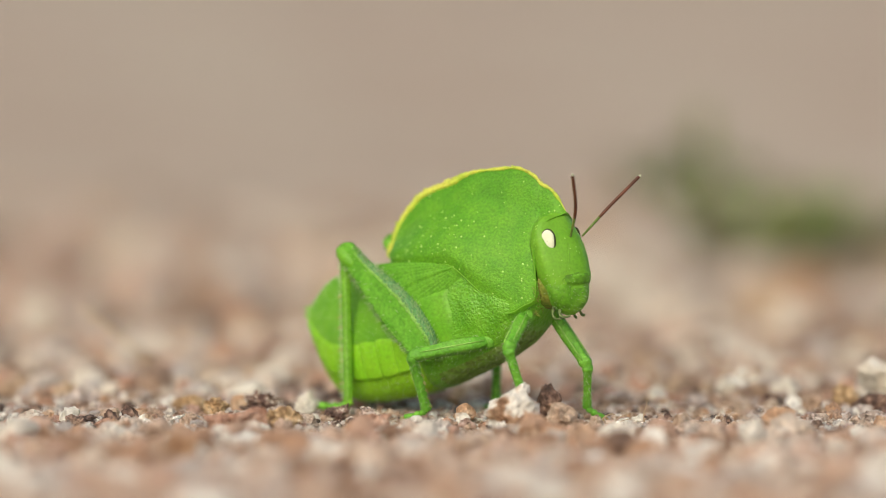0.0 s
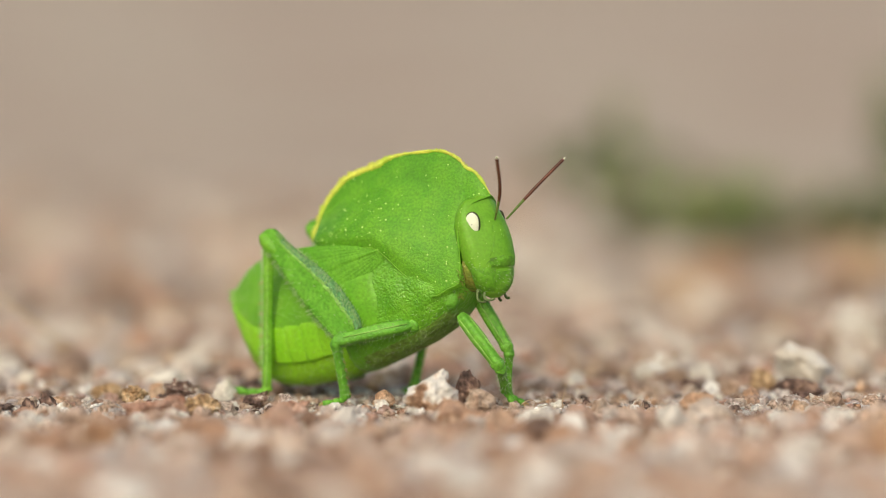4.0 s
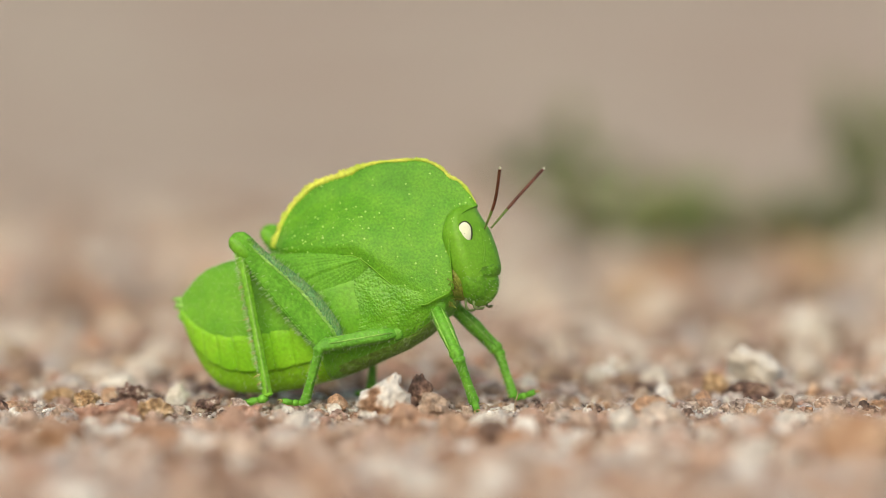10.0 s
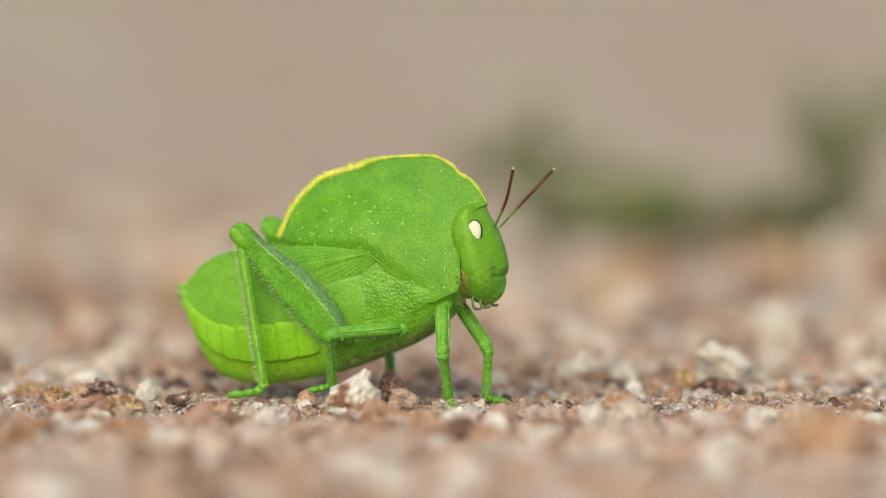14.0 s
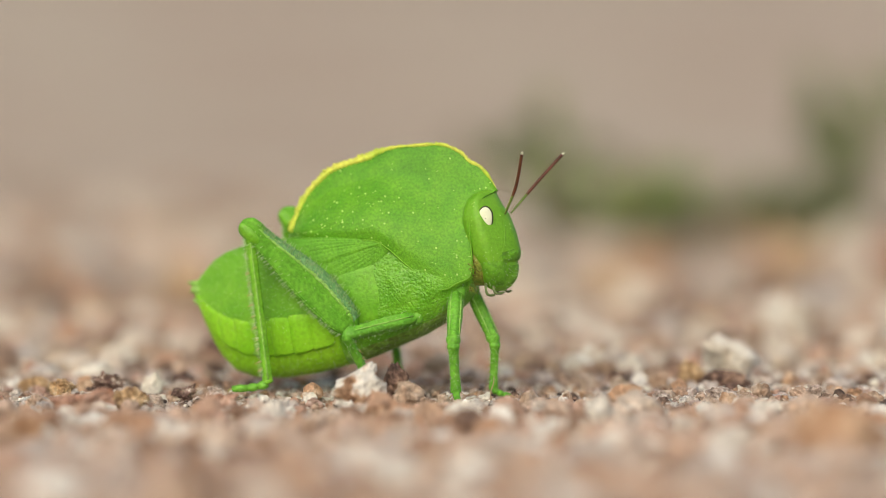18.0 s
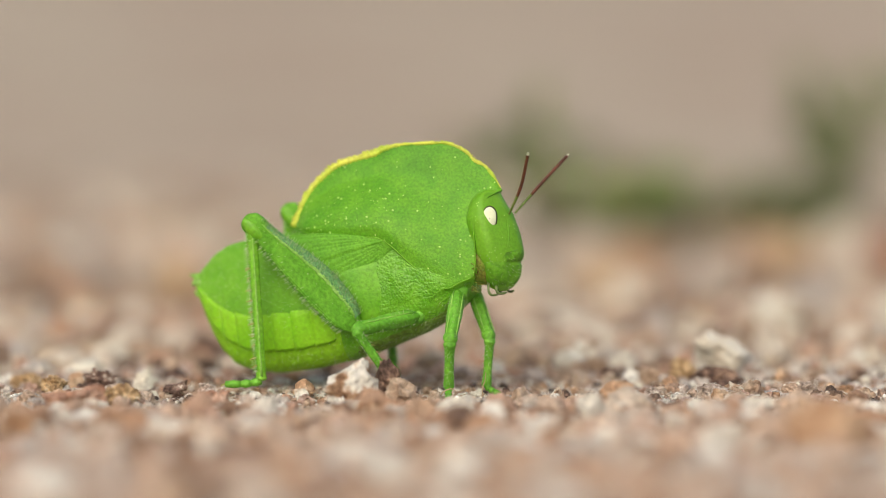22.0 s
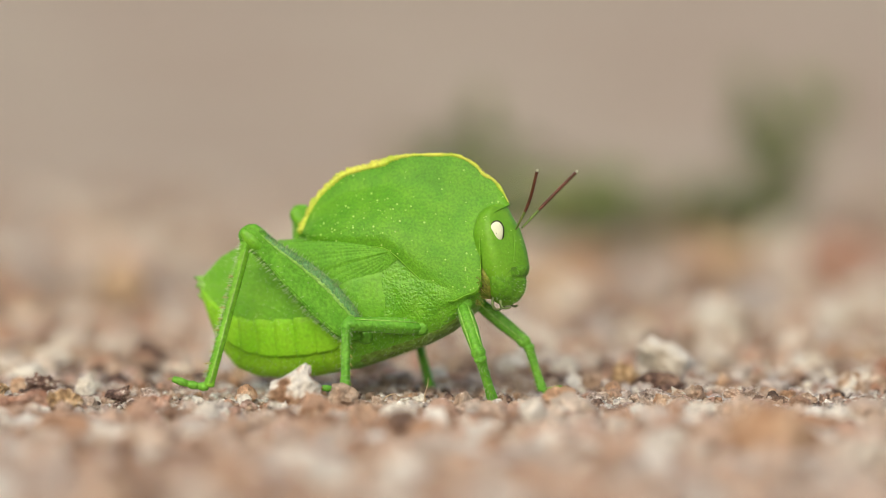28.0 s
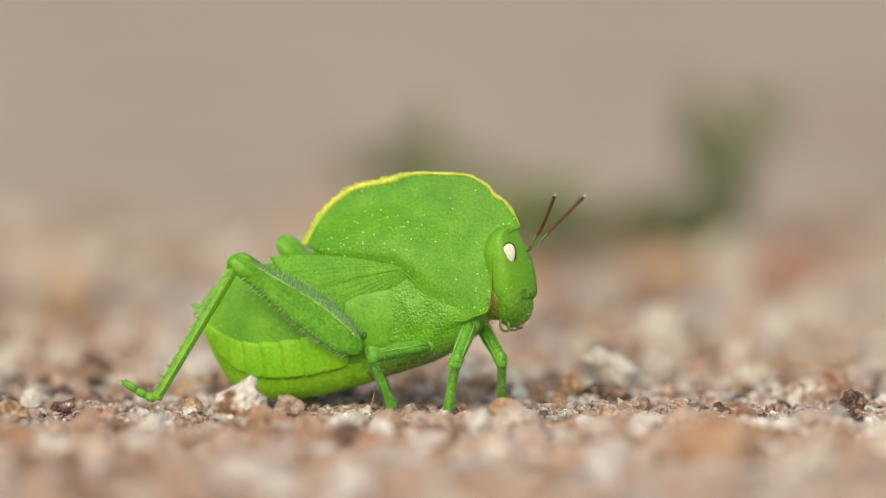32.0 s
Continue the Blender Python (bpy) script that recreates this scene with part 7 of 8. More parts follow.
    walk(LEGS["left_middle"][0], [
        (0, pose(0.00440, 0.00360, 0.00700, 1.8, 1.1, 146.3)),
        (0.5, pose(0.00440, 0.00360, 0.00700, 14.2, 2.8, 142.2)),
        (1, pose(0.00440, 0.00360, 0.00700, 6.3, 2.3, 144.8)),
        (1.5, pose(0.00440, 0.00360, 0.00700, 9.4, 3.1, 144.3)),
        (2, pose(0.00440, 0.00360, 0.00700, 17.2, 4.8, 142.0)),
        (2.5, pose(0.00440, 0.00360, 0.00700, 9.3, 3.3, 144.4)),
        (3, pose(0.00440, 0.00360, 0.00700, 10.8, 3.7, 143.8)),
        (3.5, pose(0.00440, 0.00360, 0.00700, 9.3, 3.1, 143.9)),
        (4, pose(0.00440, 0.00360, 0.00700, 10.7, 3.8, 143.2)),
        (4.5, pose(0.00440, 0.00360, 0.00700, 12.3, 3.5, 142.4)),
        (5, pose(0.00440, 0.00360, 0.00700, 12.2, -4.4, 140.5)),
        (5.5, pose(0.00440, 0.00360, 0.00700, 2.9, -9.3, 143.9)),
        (6, pose(0.00440, 0.00360, 0.00700, -7.3, -6.3, 148.3)),
        (6.5, pose(0.00440, 0.00360, 0.00700, -7.4, 1.1, 147.0)),
        (7, pose(0.00440, 0.00360, 0.00700, -4.4, 1.5, 146.6)),
        (7.5, pose(0.00441, 0.00359, 0.00700, 38.1, 9.5, 131.5)),
        (8, pose(0.00440, 0.00360, 0.00700, 20.3, 2.8, 133.3)),
        (8.5, pose(0.00440, 0.00360, 0.00700, 14.2, 1.4, 137.4)),
        (9, pose(0.00440, 0.00360, 0.00700, 12.7, 0.7, 138.8)),
        (9.5, pose(0.00440, 0.00360, 0.00700, 9.7, -0.4, 139.8)),
        (10, pose(0.00440, 0.00360, 0.00700, 5.0, -0.5, 143.7)),
        (10.5, pose(0.00436, 0.00362, 0.00700, -69.4, 10.1, 159.7)),
        (11, pose(0.00440, 0.00360, 0.00700, -62.2, -5.5, 151.8)),
        (11.5, pose(0.00440, 0.00360, 0.00700, -62.2, -5.8, 150.8)),
        (12, pose(0.00440, 0.00360, 0.00700, -65.8, -4.2, 146.9)),
        (12.5, pose(0.00440, 0.00360, 0.00700, -64.2, -3.8, 148.1)),
        (13, pose(0.00440, 0.00360, 0.00700, -62.8, -2.9, 148.8)),
        (13.5, pose(0.00440, 0.00360, 0.00700, -64.0, 4.0, 140.8)),
        (14, pose(0.00441, 0.00359, 0.00700, -59.5, 2.9, 135.4)),
        (14.5, pose(0.00440, 0.00360, 0.00700, -64.8, 6.8, 139.4)),
        (15, pose(0.00440, 0.00360, 0.00700, -62.1, 9.6, 145.3)),
        (15.5, pose(0.00438, 0.00360, 0.00700, -56.9, 11.7, 152.0)),
        (16, pose(0.00438, 0.00361, 0.00700, -47.7, 11.8, 159.1)),
        (16.5, pose(0.00440, 0.00360, 0.00700, -15.3, 3.4, 152.2)),
        (17, pose(0.00440, 0.00360, 0.00700, 8.7, 2.3, 143.5)),
        (17.5, pose(0.00440, 0.00360, 0.00700, 8.4, 3.2, 142.7)),
        (18, pose(0.00440, 0.00360, 0.00700, 9.9, 3.2, 142.0)),
        (18.5, pose(0.00440, 0.00360, 0.00700, 11.2, 2.7, 141.9)),
        (19, pose(0.00440, 0.00360, 0.00700, 14.1, 2.7, 141.1)),
        (19.5, pose(0.00440, 0.00360, 0.00700, 20.1, 2.0, 141.9)),
        (20, pose(0.00440, 0.00360, 0.00700, 27.8, 3.2, 142.9)),
        (20.5, pose(0.00440, 0.00360, 0.00700, 30.7, 2.6, 143.0)),
        (21, pose(0.00440, 0.00360, 0.00700, 37.2, 3.1, 143.4)),
        (21.5, pose(0.00440, 0.00360, 0.00700, 38.8, 2.7, 145.0)),
        (22, pose(0.00440, 0.00360, 0.00700, 41.8, 2.8, 145.2)),
        (22.5, pose(0.00440, 0.00360, 0.00700, 5.5, 10.0, 136.4)),
        (23, pose(0.00440, 0.00360, 0.00700, -2.1, 11.0, 124.5)),
        (23.5, pose(0.00440, 0.00360, 0.00700, -23.9, 16.9, 117.4)),
        (24, pose(0.00440, 0.00358, 0.00700, -28.0, 15.1, 114.4)),
        (24.5, pose(0.00442, 0.00358, 0.00700, -3.0, 15.1, 127.8)),
        (25, pose(0.00441, 0.00358, 0.00700, -11.6, 14.5, 120.8)),
        (25.5, pose(0.00441, 0.00358, 0.00700, -9.5, 14.6, 123.3)),
        (26, pose(0.00442, 0.00358, 0.00700, -6.6, 14.1, 123.9)),
        (26.5, pose(0.00442, 0.00358, 0.00700, -0.7, 13.1, 126.3)),
        (27, pose(0.00442, 0.00358, 0.00700, 6.0, 12.1, 126.2)),
        (27.5, pose(0.00442, 0.00358, 0.00700, 9.2, 12.1, 126.2)),
        (28, pose(0.00442, 0.00358, 0.00700, 6.8, 12.8, 126.1)),
        (28.5, pose(0.00442, 0.00358, 0.00700, 15.2, 12.3, 129.4)),
        (29, pose(0.00442, 0.00358, 0.00700, 11.4, 13.5, 131.5)),
        (29.5, pose(0.00442, 0.00358, 0.00700, 21.4, 13.2, 133.4)),
        (30, pose(0.00442, 0.00358, 0.00700, 18.2, 13.6, 135.8)),
        (30.5, pose(0.00442, 0.00358, 0.00700, 12.8, 13.4, 139.2)),
        (31, pose(0.00442, 0.00360, 0.00700, 23.6, 10.8, 141.4)),
        (31.5, pose(0.00442, 0.00359, 0.00700, 16.0, 10.5, 138.4)),
        (32, pose(0.00434, 0.00362, 0.00698, -63.5, 18.5, 163.0))])
    walk(LEGS["left_middle"][1], [
        (0, pose(-0.00283, 0.00843, 0.00683, 106.2, 80.4, -102.3)),
        (0.5, pose(-0.00246, 0.00893, 0.00657, 86.4, 68.4, -125.6)),
        (1, pose(-0.00270, 0.00861, 0.00665, 92.2, 76.2, -117.5)),
        (1.5, pose(-0.00266, 0.00867, 0.00653, 86.2, 72.9, -123.9)),
        (2, pose(-0.00243, 0.00893, 0.00626, 84.4, 64.9, -128.7)),
        (2.5, pose(-0.00266, 0.00865, 0.00650, 85.4, 72.8, -124.9)),
        (3, pose(-0.00261, 0.00873, 0.00644, 84.3, 71.2, -126.8)),
        (3.5, pose(-0.00262, 0.00872, 0.00654, 85.4, 72.8, -125.5)),
        (4, pose(-0.00255, 0.00880, 0.00643, 84.4, 71.2, -127.3)),
        (4.5, pose(-0.00248, 0.00890, 0.00647, 84.6, 69.8, -128.0)),
        (5, pose(-0.00229, 0.00912, 0.00766, 86.8, 70.7, -126.0)),
        (5.5, pose(-0.00253, 0.00866, 0.00840, 105.8, 78.9, -104.3)),
        (6, pose(-0.00296, 0.00814, 0.00795, 160.7, 78.3, -47.7)),
        (6.5, pose(-0.00289, 0.00834, 0.00684, 161.4, 77.4, -48.1)),
        (7, pose(-0.00286, 0.00838, 0.00677, 142.9, 79.3, -66.2)),
        (7.5, pose(-0.00127, 0.01001, 0.00556, 86.2, 44.2, -143.4)),
        (8, pose(-0.00155, 0.00992, 0.00657, 86.3, 62.5, -135.6)),
        (8.5, pose(-0.00200, 0.00949, 0.00679, 85.2, 68.1, -132.0)),
        (9, pose(-0.00214, 0.00933, 0.00689, 84.4, 69.3, -131.3)),
        (9.5, pose(-0.00224, 0.00922, 0.00706, 88.4, 72.3, -125.9)),
        (10, pose(-0.00261, 0.00875, 0.00708, 91.5, 75.8, -119.1)),
        (10.5, pose(-0.00367, 0.00659, 0.00548, 88.3, 41.6, -71.3)),
        (11, pose(-0.00323, 0.00769, 0.00783, 20.2, 76.8, -124.9)),
        (11.5, pose(-0.00315, 0.00782, 0.00787, 11.2, 75.4, -132.2)),
        (12, pose(-0.00286, 0.00834, 0.00763, 16.8, 75.0, -127.3)),
        (12.5, pose(-0.00297, 0.00818, 0.00757, 23.2, 75.0, -122.6)),
        (13, pose(-0.00303, 0.00810, 0.00745, 29.7, 74.9, -117.7)),
        (13.5, pose(-0.00233, 0.00908, 0.00640, 97.1, 73.5, -65.2)),
        (14, pose(-0.00177, 0.00969, 0.00655, 98.7, 78.8, -67.9)),
        (14.5, pose(-0.00216, 0.00923, 0.00596, 94.5, 63.4, -72.3)),
        (15, pose(-0.00265, 0.00849, 0.00554, 113.6, 55.8, -61.1)),
        (15.5, pose(-0.00314, 0.00760, 0.00524, 131.8, 52.2, -50.0)),
        (16, pose(-0.00358, 0.00665, 0.00522, 150.3, 53.0, -36.4)),
        (16.5, pose(-0.00328, 0.00764, 0.00648, -165.7, 74.5, -5.3)),
        (17, pose(-0.00259, 0.00877, 0.00666, 118.3, 78.8, -95.0)),
        (17.5, pose(-0.00251, 0.00886, 0.00652, 134.1, 79.8, -81.1)),
        (18, pose(-0.00244, 0.00895, 0.00651, 139.1, 80.1, -77.6)),
        (18.5, pose(-0.00243, 0.00896, 0.00659, 140.8, 79.8, -77.4)),
        (19, pose(-0.00236, 0.00906, 0.00660, 133.2, 79.0, -87.0)),
        (19.5, pose(-0.00244, 0.00896, 0.00669, 134.9, 79.5, -89.1)),
        (20, pose(-0.00252, 0.00884, 0.00652, 130.4, 78.3, -97.6)),
        (20.5, pose(-0.00254, 0.00882, 0.00660, 136.1, 79.2, -94.5)),
        (21, pose(-0.00257, 0.00878, 0.00652, 136.0, 75.3, -96.5)),
        (21.5, pose(-0.00271, 0.00859, 0.00659, 145.1, 79.1, -89.5)),
        (22, pose(-0.00273, 0.00856, 0.00658, 154.8, 79.6, -82.6)),
        (22.5, pose(-0.00180, 0.00951, 0.00550, -139.1, 63.3, -4.4)),
        (23, pose(-0.00044, 0.01063, 0.00535, -154.8, 71.7, -27.1)),
        (23.5, pose(0.00057, 0.01098, 0.00447, -146.9, 52.9, -22.0)),
        (24, pose(0.00093, 0.01123, 0.00473, -142.1, 58.4, -16.0)),
        (24.5, pose(-0.00073, 0.01022, 0.00473, -160.5, 61.2, -28.4)),
        (25, pose(0.00010, 0.01082, 0.00483, -154.6, 63.0, -28.7)),
        (25.5, pose(-0.00021, 0.01062, 0.00481, -152.7, 64.9, -24.0)),
        (26, pose(-0.00029, 0.01058, 0.00488, -154.9, 65.9, -25.9)),
        (26.5, pose(-0.00060, 0.01041, 0.00503, -160.6, 67.7, -29.9)),
        (27, pose(-0.00061, 0.01045, 0.00518, -172.1, 70.0, -42.7)),
        (27.5, pose(-0.00061, 0.01044, 0.00517, -177.9, 69.9, -49.0)),
        (28, pose(-0.00058, 0.01044, 0.00508, -172.2, 65.4, -43.1)),
        (28.5, pose(-0.00097, 0.01015, 0.00515, 173.1, 67.0, -54.4)),
        (29, pose(-0.00119, 0.00992, 0.00497, -178.5, 64.9, -42.8)),
        (29.5, pose(-0.00140, 0.00974, 0.00502, 157.0, 66.1, -65.8)),
        (30, pose(-0.00164, 0.00948, 0.00496, 160.9, 66.2, -58.2)),
        (30.5, pose(-0.00199, 0.00912, 0.00499, 177.8, 65.0, -36.7)),
        (31, pose(-0.00226, 0.00893, 0.00536, 155.0, 68.9, -58.3)),
        (31.5, pose(-0.00198, 0.00927, 0.00541, 157.0, 70.2, -54.6)),
        (32, pose(-0.00355, 0.00602, 0.00422, 127.3, 38.4, -59.3))])
    walk(LEGS["left_front"][0], [
        (0, pose(0.00875, 0.00279, 0.00955, 30.3, 59.0, 4.9)),
        (0.5, pose(0.00874, 0.00279, 0.00955, 23.1, 57.3, 4.3)),
        (1, pose(0.00874, 0.00278, 0.00958, 30.5, 59.6, 7.4)),
        (1.5, pose(0.00874, 0.00279, 0.00962, 23.6, 62.4, 3.1)),
        (2, pose(0.00874, 0.00281, 0.00962, 11.3, 61.9, -5.1)),
        (2.5, pose(0.00873, 0.00279, 0.00963, 22.8, 63.7, 2.5)),
        (3, pose(0.00874, 0.00278, 0.00962, 28.2, 63.8, 8.4)),
        (3.5, pose(0.00875, 0.00279, 0.00961, 26.4, 62.7, 3.8)),
        (4, pose(0.00874, 0.00278, 0.00961, 26.2, 62.8, 5.0)),
        (4.5, pose(0.00877, 0.00280, 0.00954, 26.9, 60.9, -0.2)),
        (5, pose(0.00881, 0.00283, 0.00944, 29.7, 55.2, -17.8)),
        (5.5, pose(0.00883, 0.00283, 0.00941, 37.9, 53.9, -24.1)),
        (6, pose(0.00884, 0.00282, 0.00940, 49.1, 57.6, -25.3)),
        (6.5, pose(0.00885, 0.00281, 0.00941, 66.4, 64.7, -17.8)),
        (7, pose(0.00886, 0.00281, 0.00941, 67.9, 64.7, -14.4)),
        (7.5, pose(0.00877, 0.00283, 0.00938, 35.8, 32.9, -16.8)),
        (8, pose(0.00859, 0.00280, 0.00955, 37.8, 38.9, -0.2)),
        (8.5, pose(0.00879, 0.00280, 0.00938, 45.7, 34.3, 0.2)),
        (9, pose(0.00893, 0.00282, 0.00926, 41.3, 50.0, 27.0)),
        (9.5, pose(0.00890, 0.00280, 0.00930, 39.7, 48.5, 29.1)),
        (10, pose(0.00889, 0.00279, 0.00931, 37.0, 50.2, 33.2)),
        (10.5, pose(0.00884, 0.00276, 0.00940, 40.0, 52.2, 36.6)),
        (11, pose(0.00871, 0.00274, 0.00959, 33.2, 55.4, 15.5)),
        (11.5, pose(0.00874, 0.00273, 0.00954, 42.2, 54.2, 25.4)),
        (12, pose(0.00884, 0.00276, 0.00940, 48.0, 53.6, 30.7)),
        (12.5, pose(0.00870, 0.00275, 0.00956, 42.2, 51.4, 15.2)),
        (13, pose(0.00871, 0.00280, 0.00954, 36.2, 50.1, -0.0)),
        (13.5, pose(0.00873, 0.00264, 0.00959, 46.5, 51.5, 45.0)),
        (14, pose(0.00859, 0.00296, 0.00974, -2.9, 50.4, -28.9)),
        (14.5, pose(0.00858, 0.00295, 0.00982, -9.3, 54.6, -27.3)),
        (15, pose(0.00861, 0.00296, 0.00979, -8.1, 55.5, -29.7)),
        (15.5, pose(0.00863, 0.00295, 0.00981, -6.1, 58.1, -30.6)),
        (16, pose(0.00865, 0.00294, 0.00983, -3.9, 61.2, -31.1)),
        (16.5, pose(0.00868, 0.00294, 0.00982, -2.5, 62.9, -34.9)),
        (17, pose(0.00871, 0.00294, 0.00976, -14.0, 61.9, -38.4)),
        (17.5, pose(0.00872, 0.00294, 0.00973, -3.3, 61.1, -38.5)),
        (18, pose(0.00871, 0.00294, 0.00971, 3.4, 59.2, -37.1)),
        (18.5, pose(0.00870, 0.00297, 0.00968, 5.8, 55.1, -41.1)),
        (19, pose(0.00869, 0.00299, 0.00970, 6.2, 53.1, -42.6)),
        (19.5, pose(0.00871, 0.00301, 0.00966, 1.9, 51.5, -48.1)),
        (20, pose(0.00873, 0.00302, 0.00967, -3.9, 51.6, -51.5)),
        (20.5, pose(0.00873, 0.00302, 0.00966, -2.7, 51.9, -52.4)),
        (21, pose(0.00873, 0.00301, 0.00964, -4.3, 50.6, -52.1)),
        (21.5, pose(0.00874, 0.00302, 0.00964, -4.2, 51.6, -53.5)),
        (22, pose(0.00874, 0.00302, 0.00965, -3.8, 52.0, -53.7)),
        (22.5, pose(0.00869, 0.00304, 0.00969, -13.1, 49.9, -49.6)),
        (23, pose(0.00870, 0.00307, 0.00967, -6.4, 46.6, -54.7)),
        (23.5, pose(0.00892, 0.00260, 0.00953, 59.5, 48.7, 97.3)),
        (24, pose(0.00894, 0.00265, 0.00947, 69.9, 47.6, 106.6)),
        (24.5, pose(0.00859, 0.00306, 0.00939, 19.1, 12.0, -40.1)),
        (25, pose(0.00848, 0.00305, 0.00946, 31.0, 17.5, -30.3)),
        (25.5, pose(0.00842, 0.00300, 0.00952, 22.9, 23.2, -23.8)),
        (26, pose(0.00856, 0.00295, 0.00946, 35.8, 22.3, -23.9)),
        (26.5, pose(0.00863, 0.00291, 0.00944, 41.8, 25.2, -22.9)),
        (27, pose(0.00863, 0.00287, 0.00947, 42.2, 31.7, -15.9)),
        (27.5, pose(0.00870, 0.00271, 0.00950, 49.4, 42.6, 25.0)),
        (28, pose(0.00889, 0.00280, 0.00931, 39.8, 42.2, 16.1)),
        (28.5, pose(0.00891, 0.00280, 0.00929, 36.3, 43.1, 8.9)),
        (29, pose(0.00899, 0.00281, 0.00921, 43.6, 46.9, 7.8)),
        (29.5, pose(0.00884, 0.00280, 0.00936, 37.0, 44.7, -3.5)),
        (30, pose(0.00877, 0.00282, 0.00944, 39.8, 45.2, -9.8)),
        (30.5, pose(0.00875, 0.00283, 0.00947, 47.2, 47.7, -12.0)),
        (31, pose(0.00877, 0.00285, 0.00944, 34.6, 43.8, -22.9)),
        (31.5, pose(0.00887, 0.00281, 0.00934, 52.5, 47.4, -11.8)),
        (32, pose(0.00871, 0.00307, 0.00953, 18.5, 34.4, -54.5))])
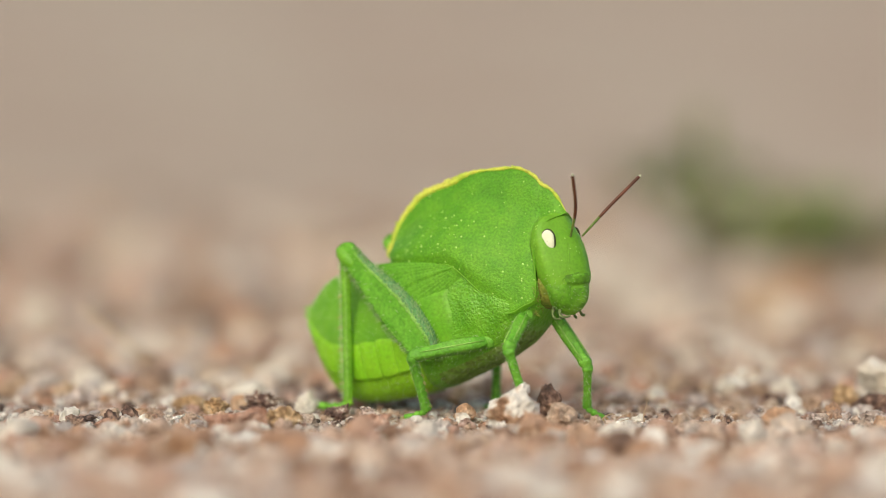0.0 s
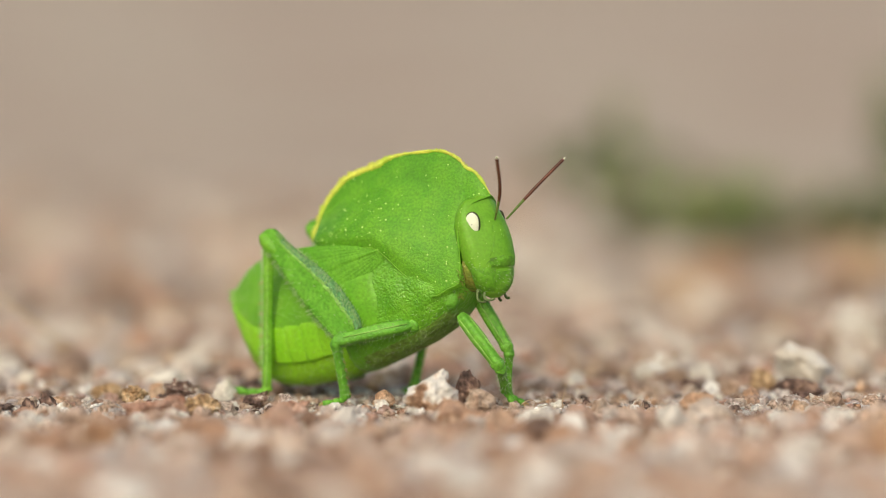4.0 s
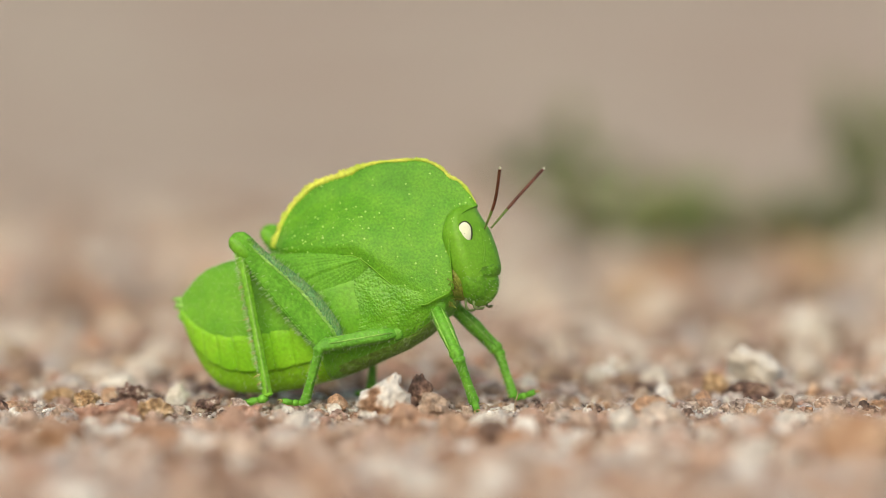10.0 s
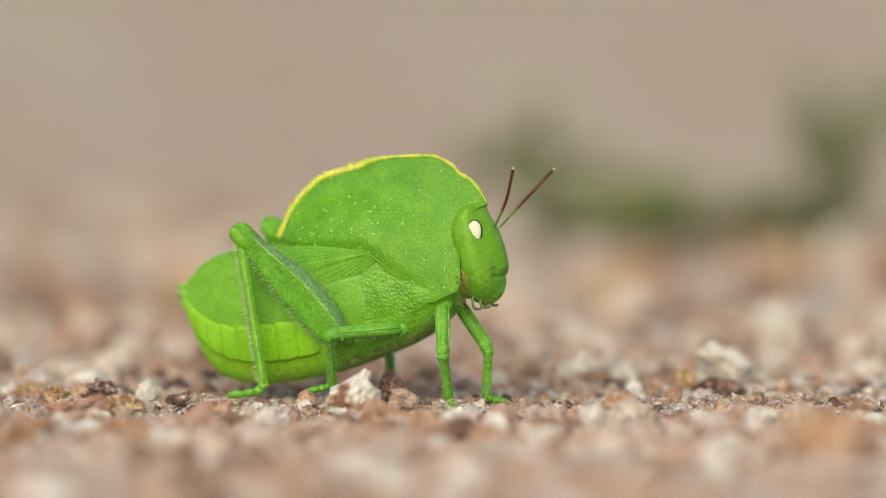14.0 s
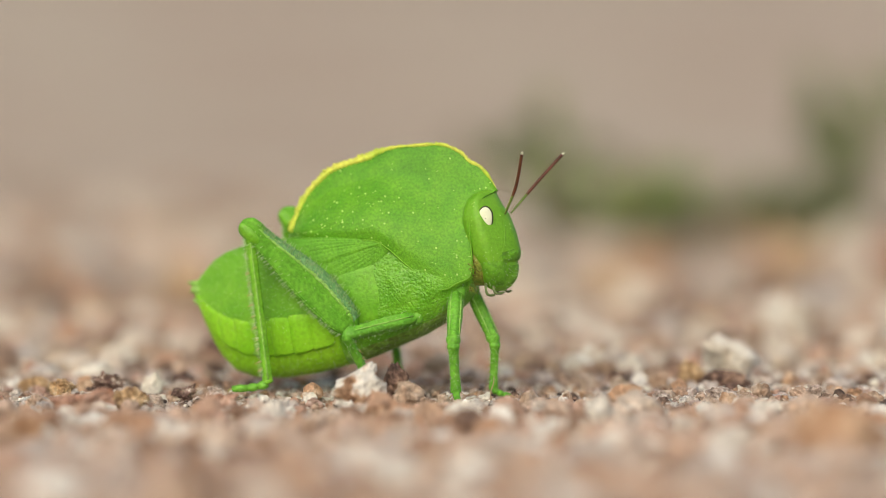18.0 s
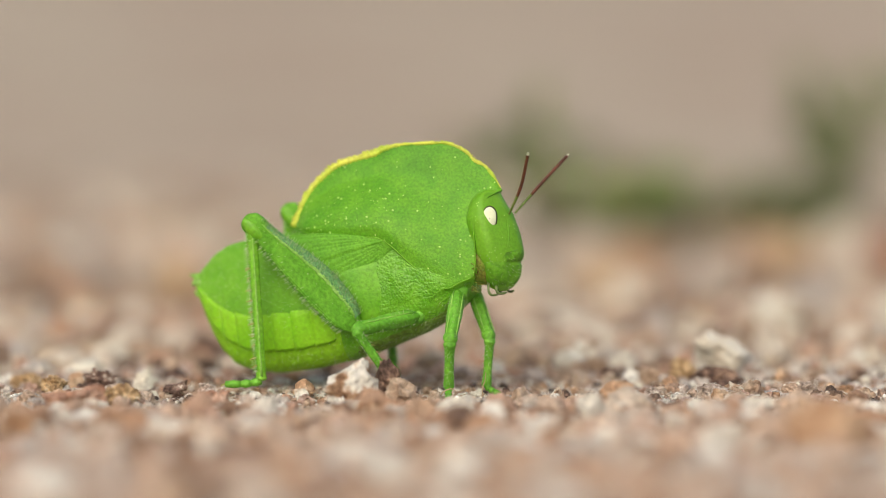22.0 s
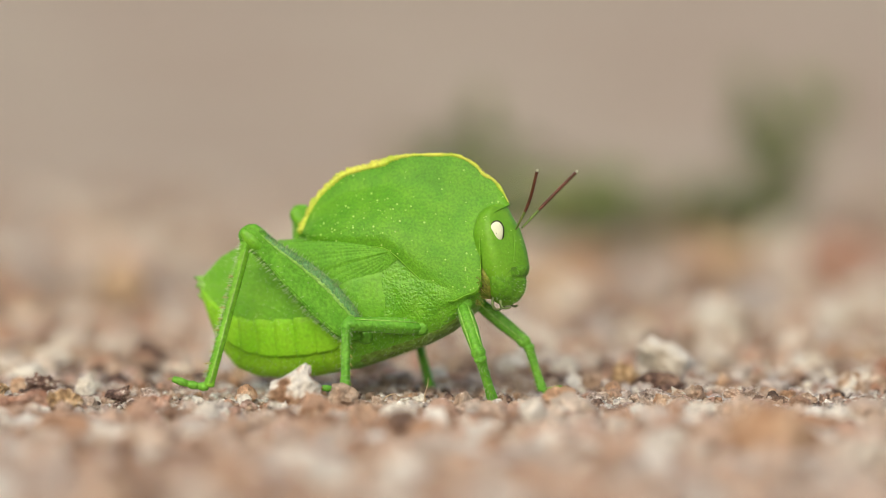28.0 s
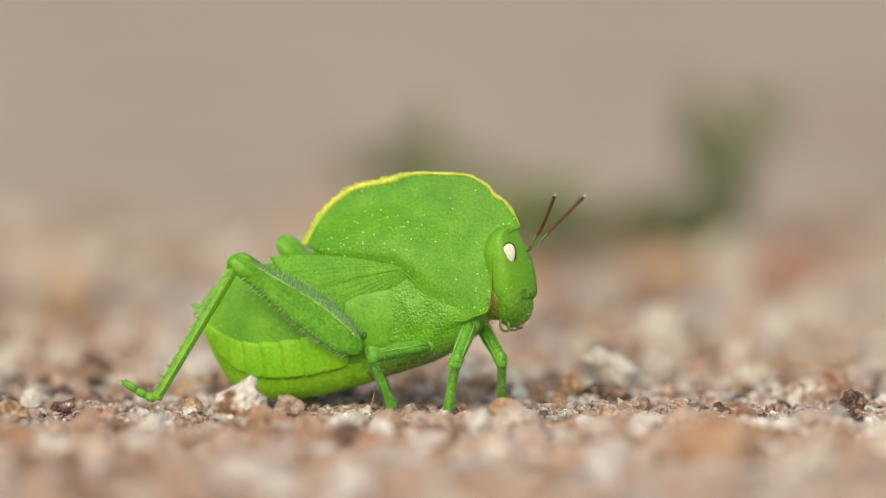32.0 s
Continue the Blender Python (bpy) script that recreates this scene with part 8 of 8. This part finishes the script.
    walk(LEGS["left_front"][1], [
        (0, pose(0.01254, 0.00311, 0.00321, 148.0, 56.9, 134.0)),
        (0.5, pose(0.01272, 0.00309, 0.00332, 160.5, 52.3, 154.3)),
        (1, pose(0.01246, 0.00326, 0.00319, 153.2, 56.5, 142.5)),
        (1.5, pose(0.01215, 0.00298, 0.00306, 148.8, 56.7, 138.8)),
        (2, pose(0.01221, 0.00250, 0.00309, 149.5, 53.6, 143.1)),
        (2.5, pose(0.01201, 0.00293, 0.00300, 145.3, 58.3, 134.5)),
        (3, pose(0.01198, 0.00326, 0.00298, 150.9, 59.1, 140.5)),
        (3.5, pose(0.01213, 0.00301, 0.00303, 150.0, 58.8, 136.8)),
        (4, pose(0.01211, 0.00307, 0.00303, 150.2, 59.2, 137.9)),
        (4.5, pose(0.01236, 0.00278, 0.00308, 165.5, 56.7, 148.6)),
        (5, pose(0.01283, 0.00155, 0.00336, 168.5, 42.7, 136.3)),
        (5.5, pose(0.01281, 0.00106, 0.00343, 168.4, 36.1, 126.2)),
        (6, pose(0.01243, 0.00113, 0.00315, 172.1, 37.6, 118.2)),
        (6.5, pose(0.01186, 0.00185, 0.00272, -174.9, 47.4, 116.9)),
        (7, pose(0.01192, 0.00203, 0.00272, -164.0, 49.5, 130.2)),
        (7.5, pose(0.01472, 0.00104, 0.00536, 176.6, 43.5, 152.1)),
        (8, pose(0.01434, 0.00278, 0.00490, 102.1, 63.9, 76.9)),
        (8.5, pose(0.01490, 0.00282, 0.00520, 118.1, 57.8, 90.7)),
        (9, pose(0.01317, 0.00498, 0.00359, 69.2, 69.9, 59.4)),
        (9.5, pose(0.01318, 0.00518, 0.00376, 44.6, 76.1, 36.5)),
        (10, pose(0.01285, 0.00538, 0.00362, 13.5, 77.3, 10.1)),
        (10.5, pose(0.01248, 0.00547, 0.00355, 33.5, 82.4, 32.4)),
        (11, pose(0.01276, 0.00387, 0.00350, 106.7, 69.3, 97.4)),
        (11.5, pose(0.01265, 0.00458, 0.00353, 101.1, 77.1, 90.4)),
        (12, pose(0.01261, 0.00500, 0.00345, 23.0, 80.0, 7.9)),
        (12.5, pose(0.01315, 0.00396, 0.00377, 102.6, 76.1, 83.7)),
        (13, pose(0.01345, 0.00280, 0.00386, 120.2, 67.5, 96.8)),
        (13.5, pose(0.01199, 0.00590, 0.00380, -162.7, 69.7, -159.5)),
        (14, pose(0.01272, 0.00069, 0.00404, 143.5, 77.0, 133.7)),
        (14.5, pose(0.01239, 0.00099, 0.00378, 161.0, 76.4, 157.6)),
        (15, pose(0.01225, 0.00089, 0.00369, 151.7, 76.5, 144.0)),
        (15.5, pose(0.01200, 0.00096, 0.00353, 140.3, 77.9, 128.4)),
        (16, pose(0.01170, 0.00111, 0.00335, 126.2, 78.9, 110.0)),
        (16.5, pose(0.01145, 0.00102, 0.00323, 116.9, 77.2, 94.3)),
        (17, pose(0.01145, 0.00078, 0.00323, 151.0, 68.0, 136.4)),
        (17.5, pose(0.01152, 0.00071, 0.00325, 154.9, 71.8, 129.4)),
        (18, pose(0.01174, 0.00066, 0.00336, 165.6, 73.9, 135.1)),
        (18.5, pose(0.01190, 0.00018, 0.00362, 165.6, 74.2, 129.5)),
        (19, pose(0.01196, -0.00002, 0.00377, 177.5, 78.1, 139.8)),
        (19.5, pose(0.01180, -0.00042, 0.00387, 171.2, 75.0, 131.7)),
        (20, pose(0.01158, -0.00058, 0.00386, 172.3, 73.6, 134.6)),
        (20.5, pose(0.01152, -0.00060, 0.00384, 170.0, 74.5, 129.8)),
        (21, pose(0.01162, -0.00069, 0.00392, 173.2, 70.2, 135.3)),
        (21.5, pose(0.01147, -0.00068, 0.00384, 175.7, 72.5, 135.2)),
        (22, pose(0.01144, -0.00065, 0.00381, 178.9, 73.7, 137.6)),
        (22.5, pose(0.01178, -0.00059, 0.00403, -159.4, 66.3, 176.3)),
        (23, pose(0.01164, -0.00107, 0.00429, -152.2, 77.4, 169.7)),
        (23.5, pose(0.00830, 0.00745, 0.00397, 165.3, 58.7, -152.0)),
        (24, pose(0.00752, 0.00743, 0.00400, -158.6, 63.6, -111.4)),
        (24.5, pose(0.01413, -0.00160, 0.00786, 144.3, 71.5, 113.2)),
        (25, pose(0.01457, -0.00052, 0.00724, 98.1, 85.3, 64.0)),
        (25.5, pose(0.01464, 0.00026, 0.00660, 99.0, 89.7, 76.4)),
        (26, pose(0.01482, 0.00018, 0.00665, 130.1, 67.7, 99.8)),
        (26.5, pose(0.01481, 0.00030, 0.00629, 126.2, 58.1, 92.0)),
        (27, pose(0.01469, 0.00115, 0.00558, 117.0, 61.0, 83.1)),
        (27.5, pose(0.01364, 0.00502, 0.00449, 45.2, 76.8, 23.2)),
        (28, pose(0.01416, 0.00432, 0.00433, 53.0, 73.9, 34.5)),
        (28.5, pose(0.01425, 0.00363, 0.00423, 97.5, 71.8, 79.4)),
        (29, pose(0.01400, 0.00349, 0.00381, 90.6, 62.8, 63.7)),
        (29.5, pose(0.01409, 0.00248, 0.00415, 121.6, 61.8, 93.7)),
        (30, pose(0.01390, 0.00194, 0.00419, 119.2, 60.9, 83.0)),
        (30.5, pose(0.01361, 0.00180, 0.00400, 112.7, 58.4, 65.1)),
        (31, pose(0.01369, 0.00078, 0.00432, 137.1, 54.1, 94.3)),
        (31.5, pose(0.01377, 0.00179, 0.00390, 139.7, 56.5, 88.0)),
        (32, pose(0.01225, -0.00191, 0.00535, 150.2, 50.3, 100.2))])
    walk(abdomen, [(0, pose(0.00000, 0.00000, 0.00000, 0.0, 0.0, 0.0)), (31.5, pose(0.00000, 0.00000, 0.00000, 0.0, 0.0, 0.0)), (31.8, pose(0.00086, 0.00000, 0.00030, 0.0, -5.0, 0.0)), (32, pose(0.00103, 0.00000, 0.00037, 0.0, -6.0, 0.0))])


motions()
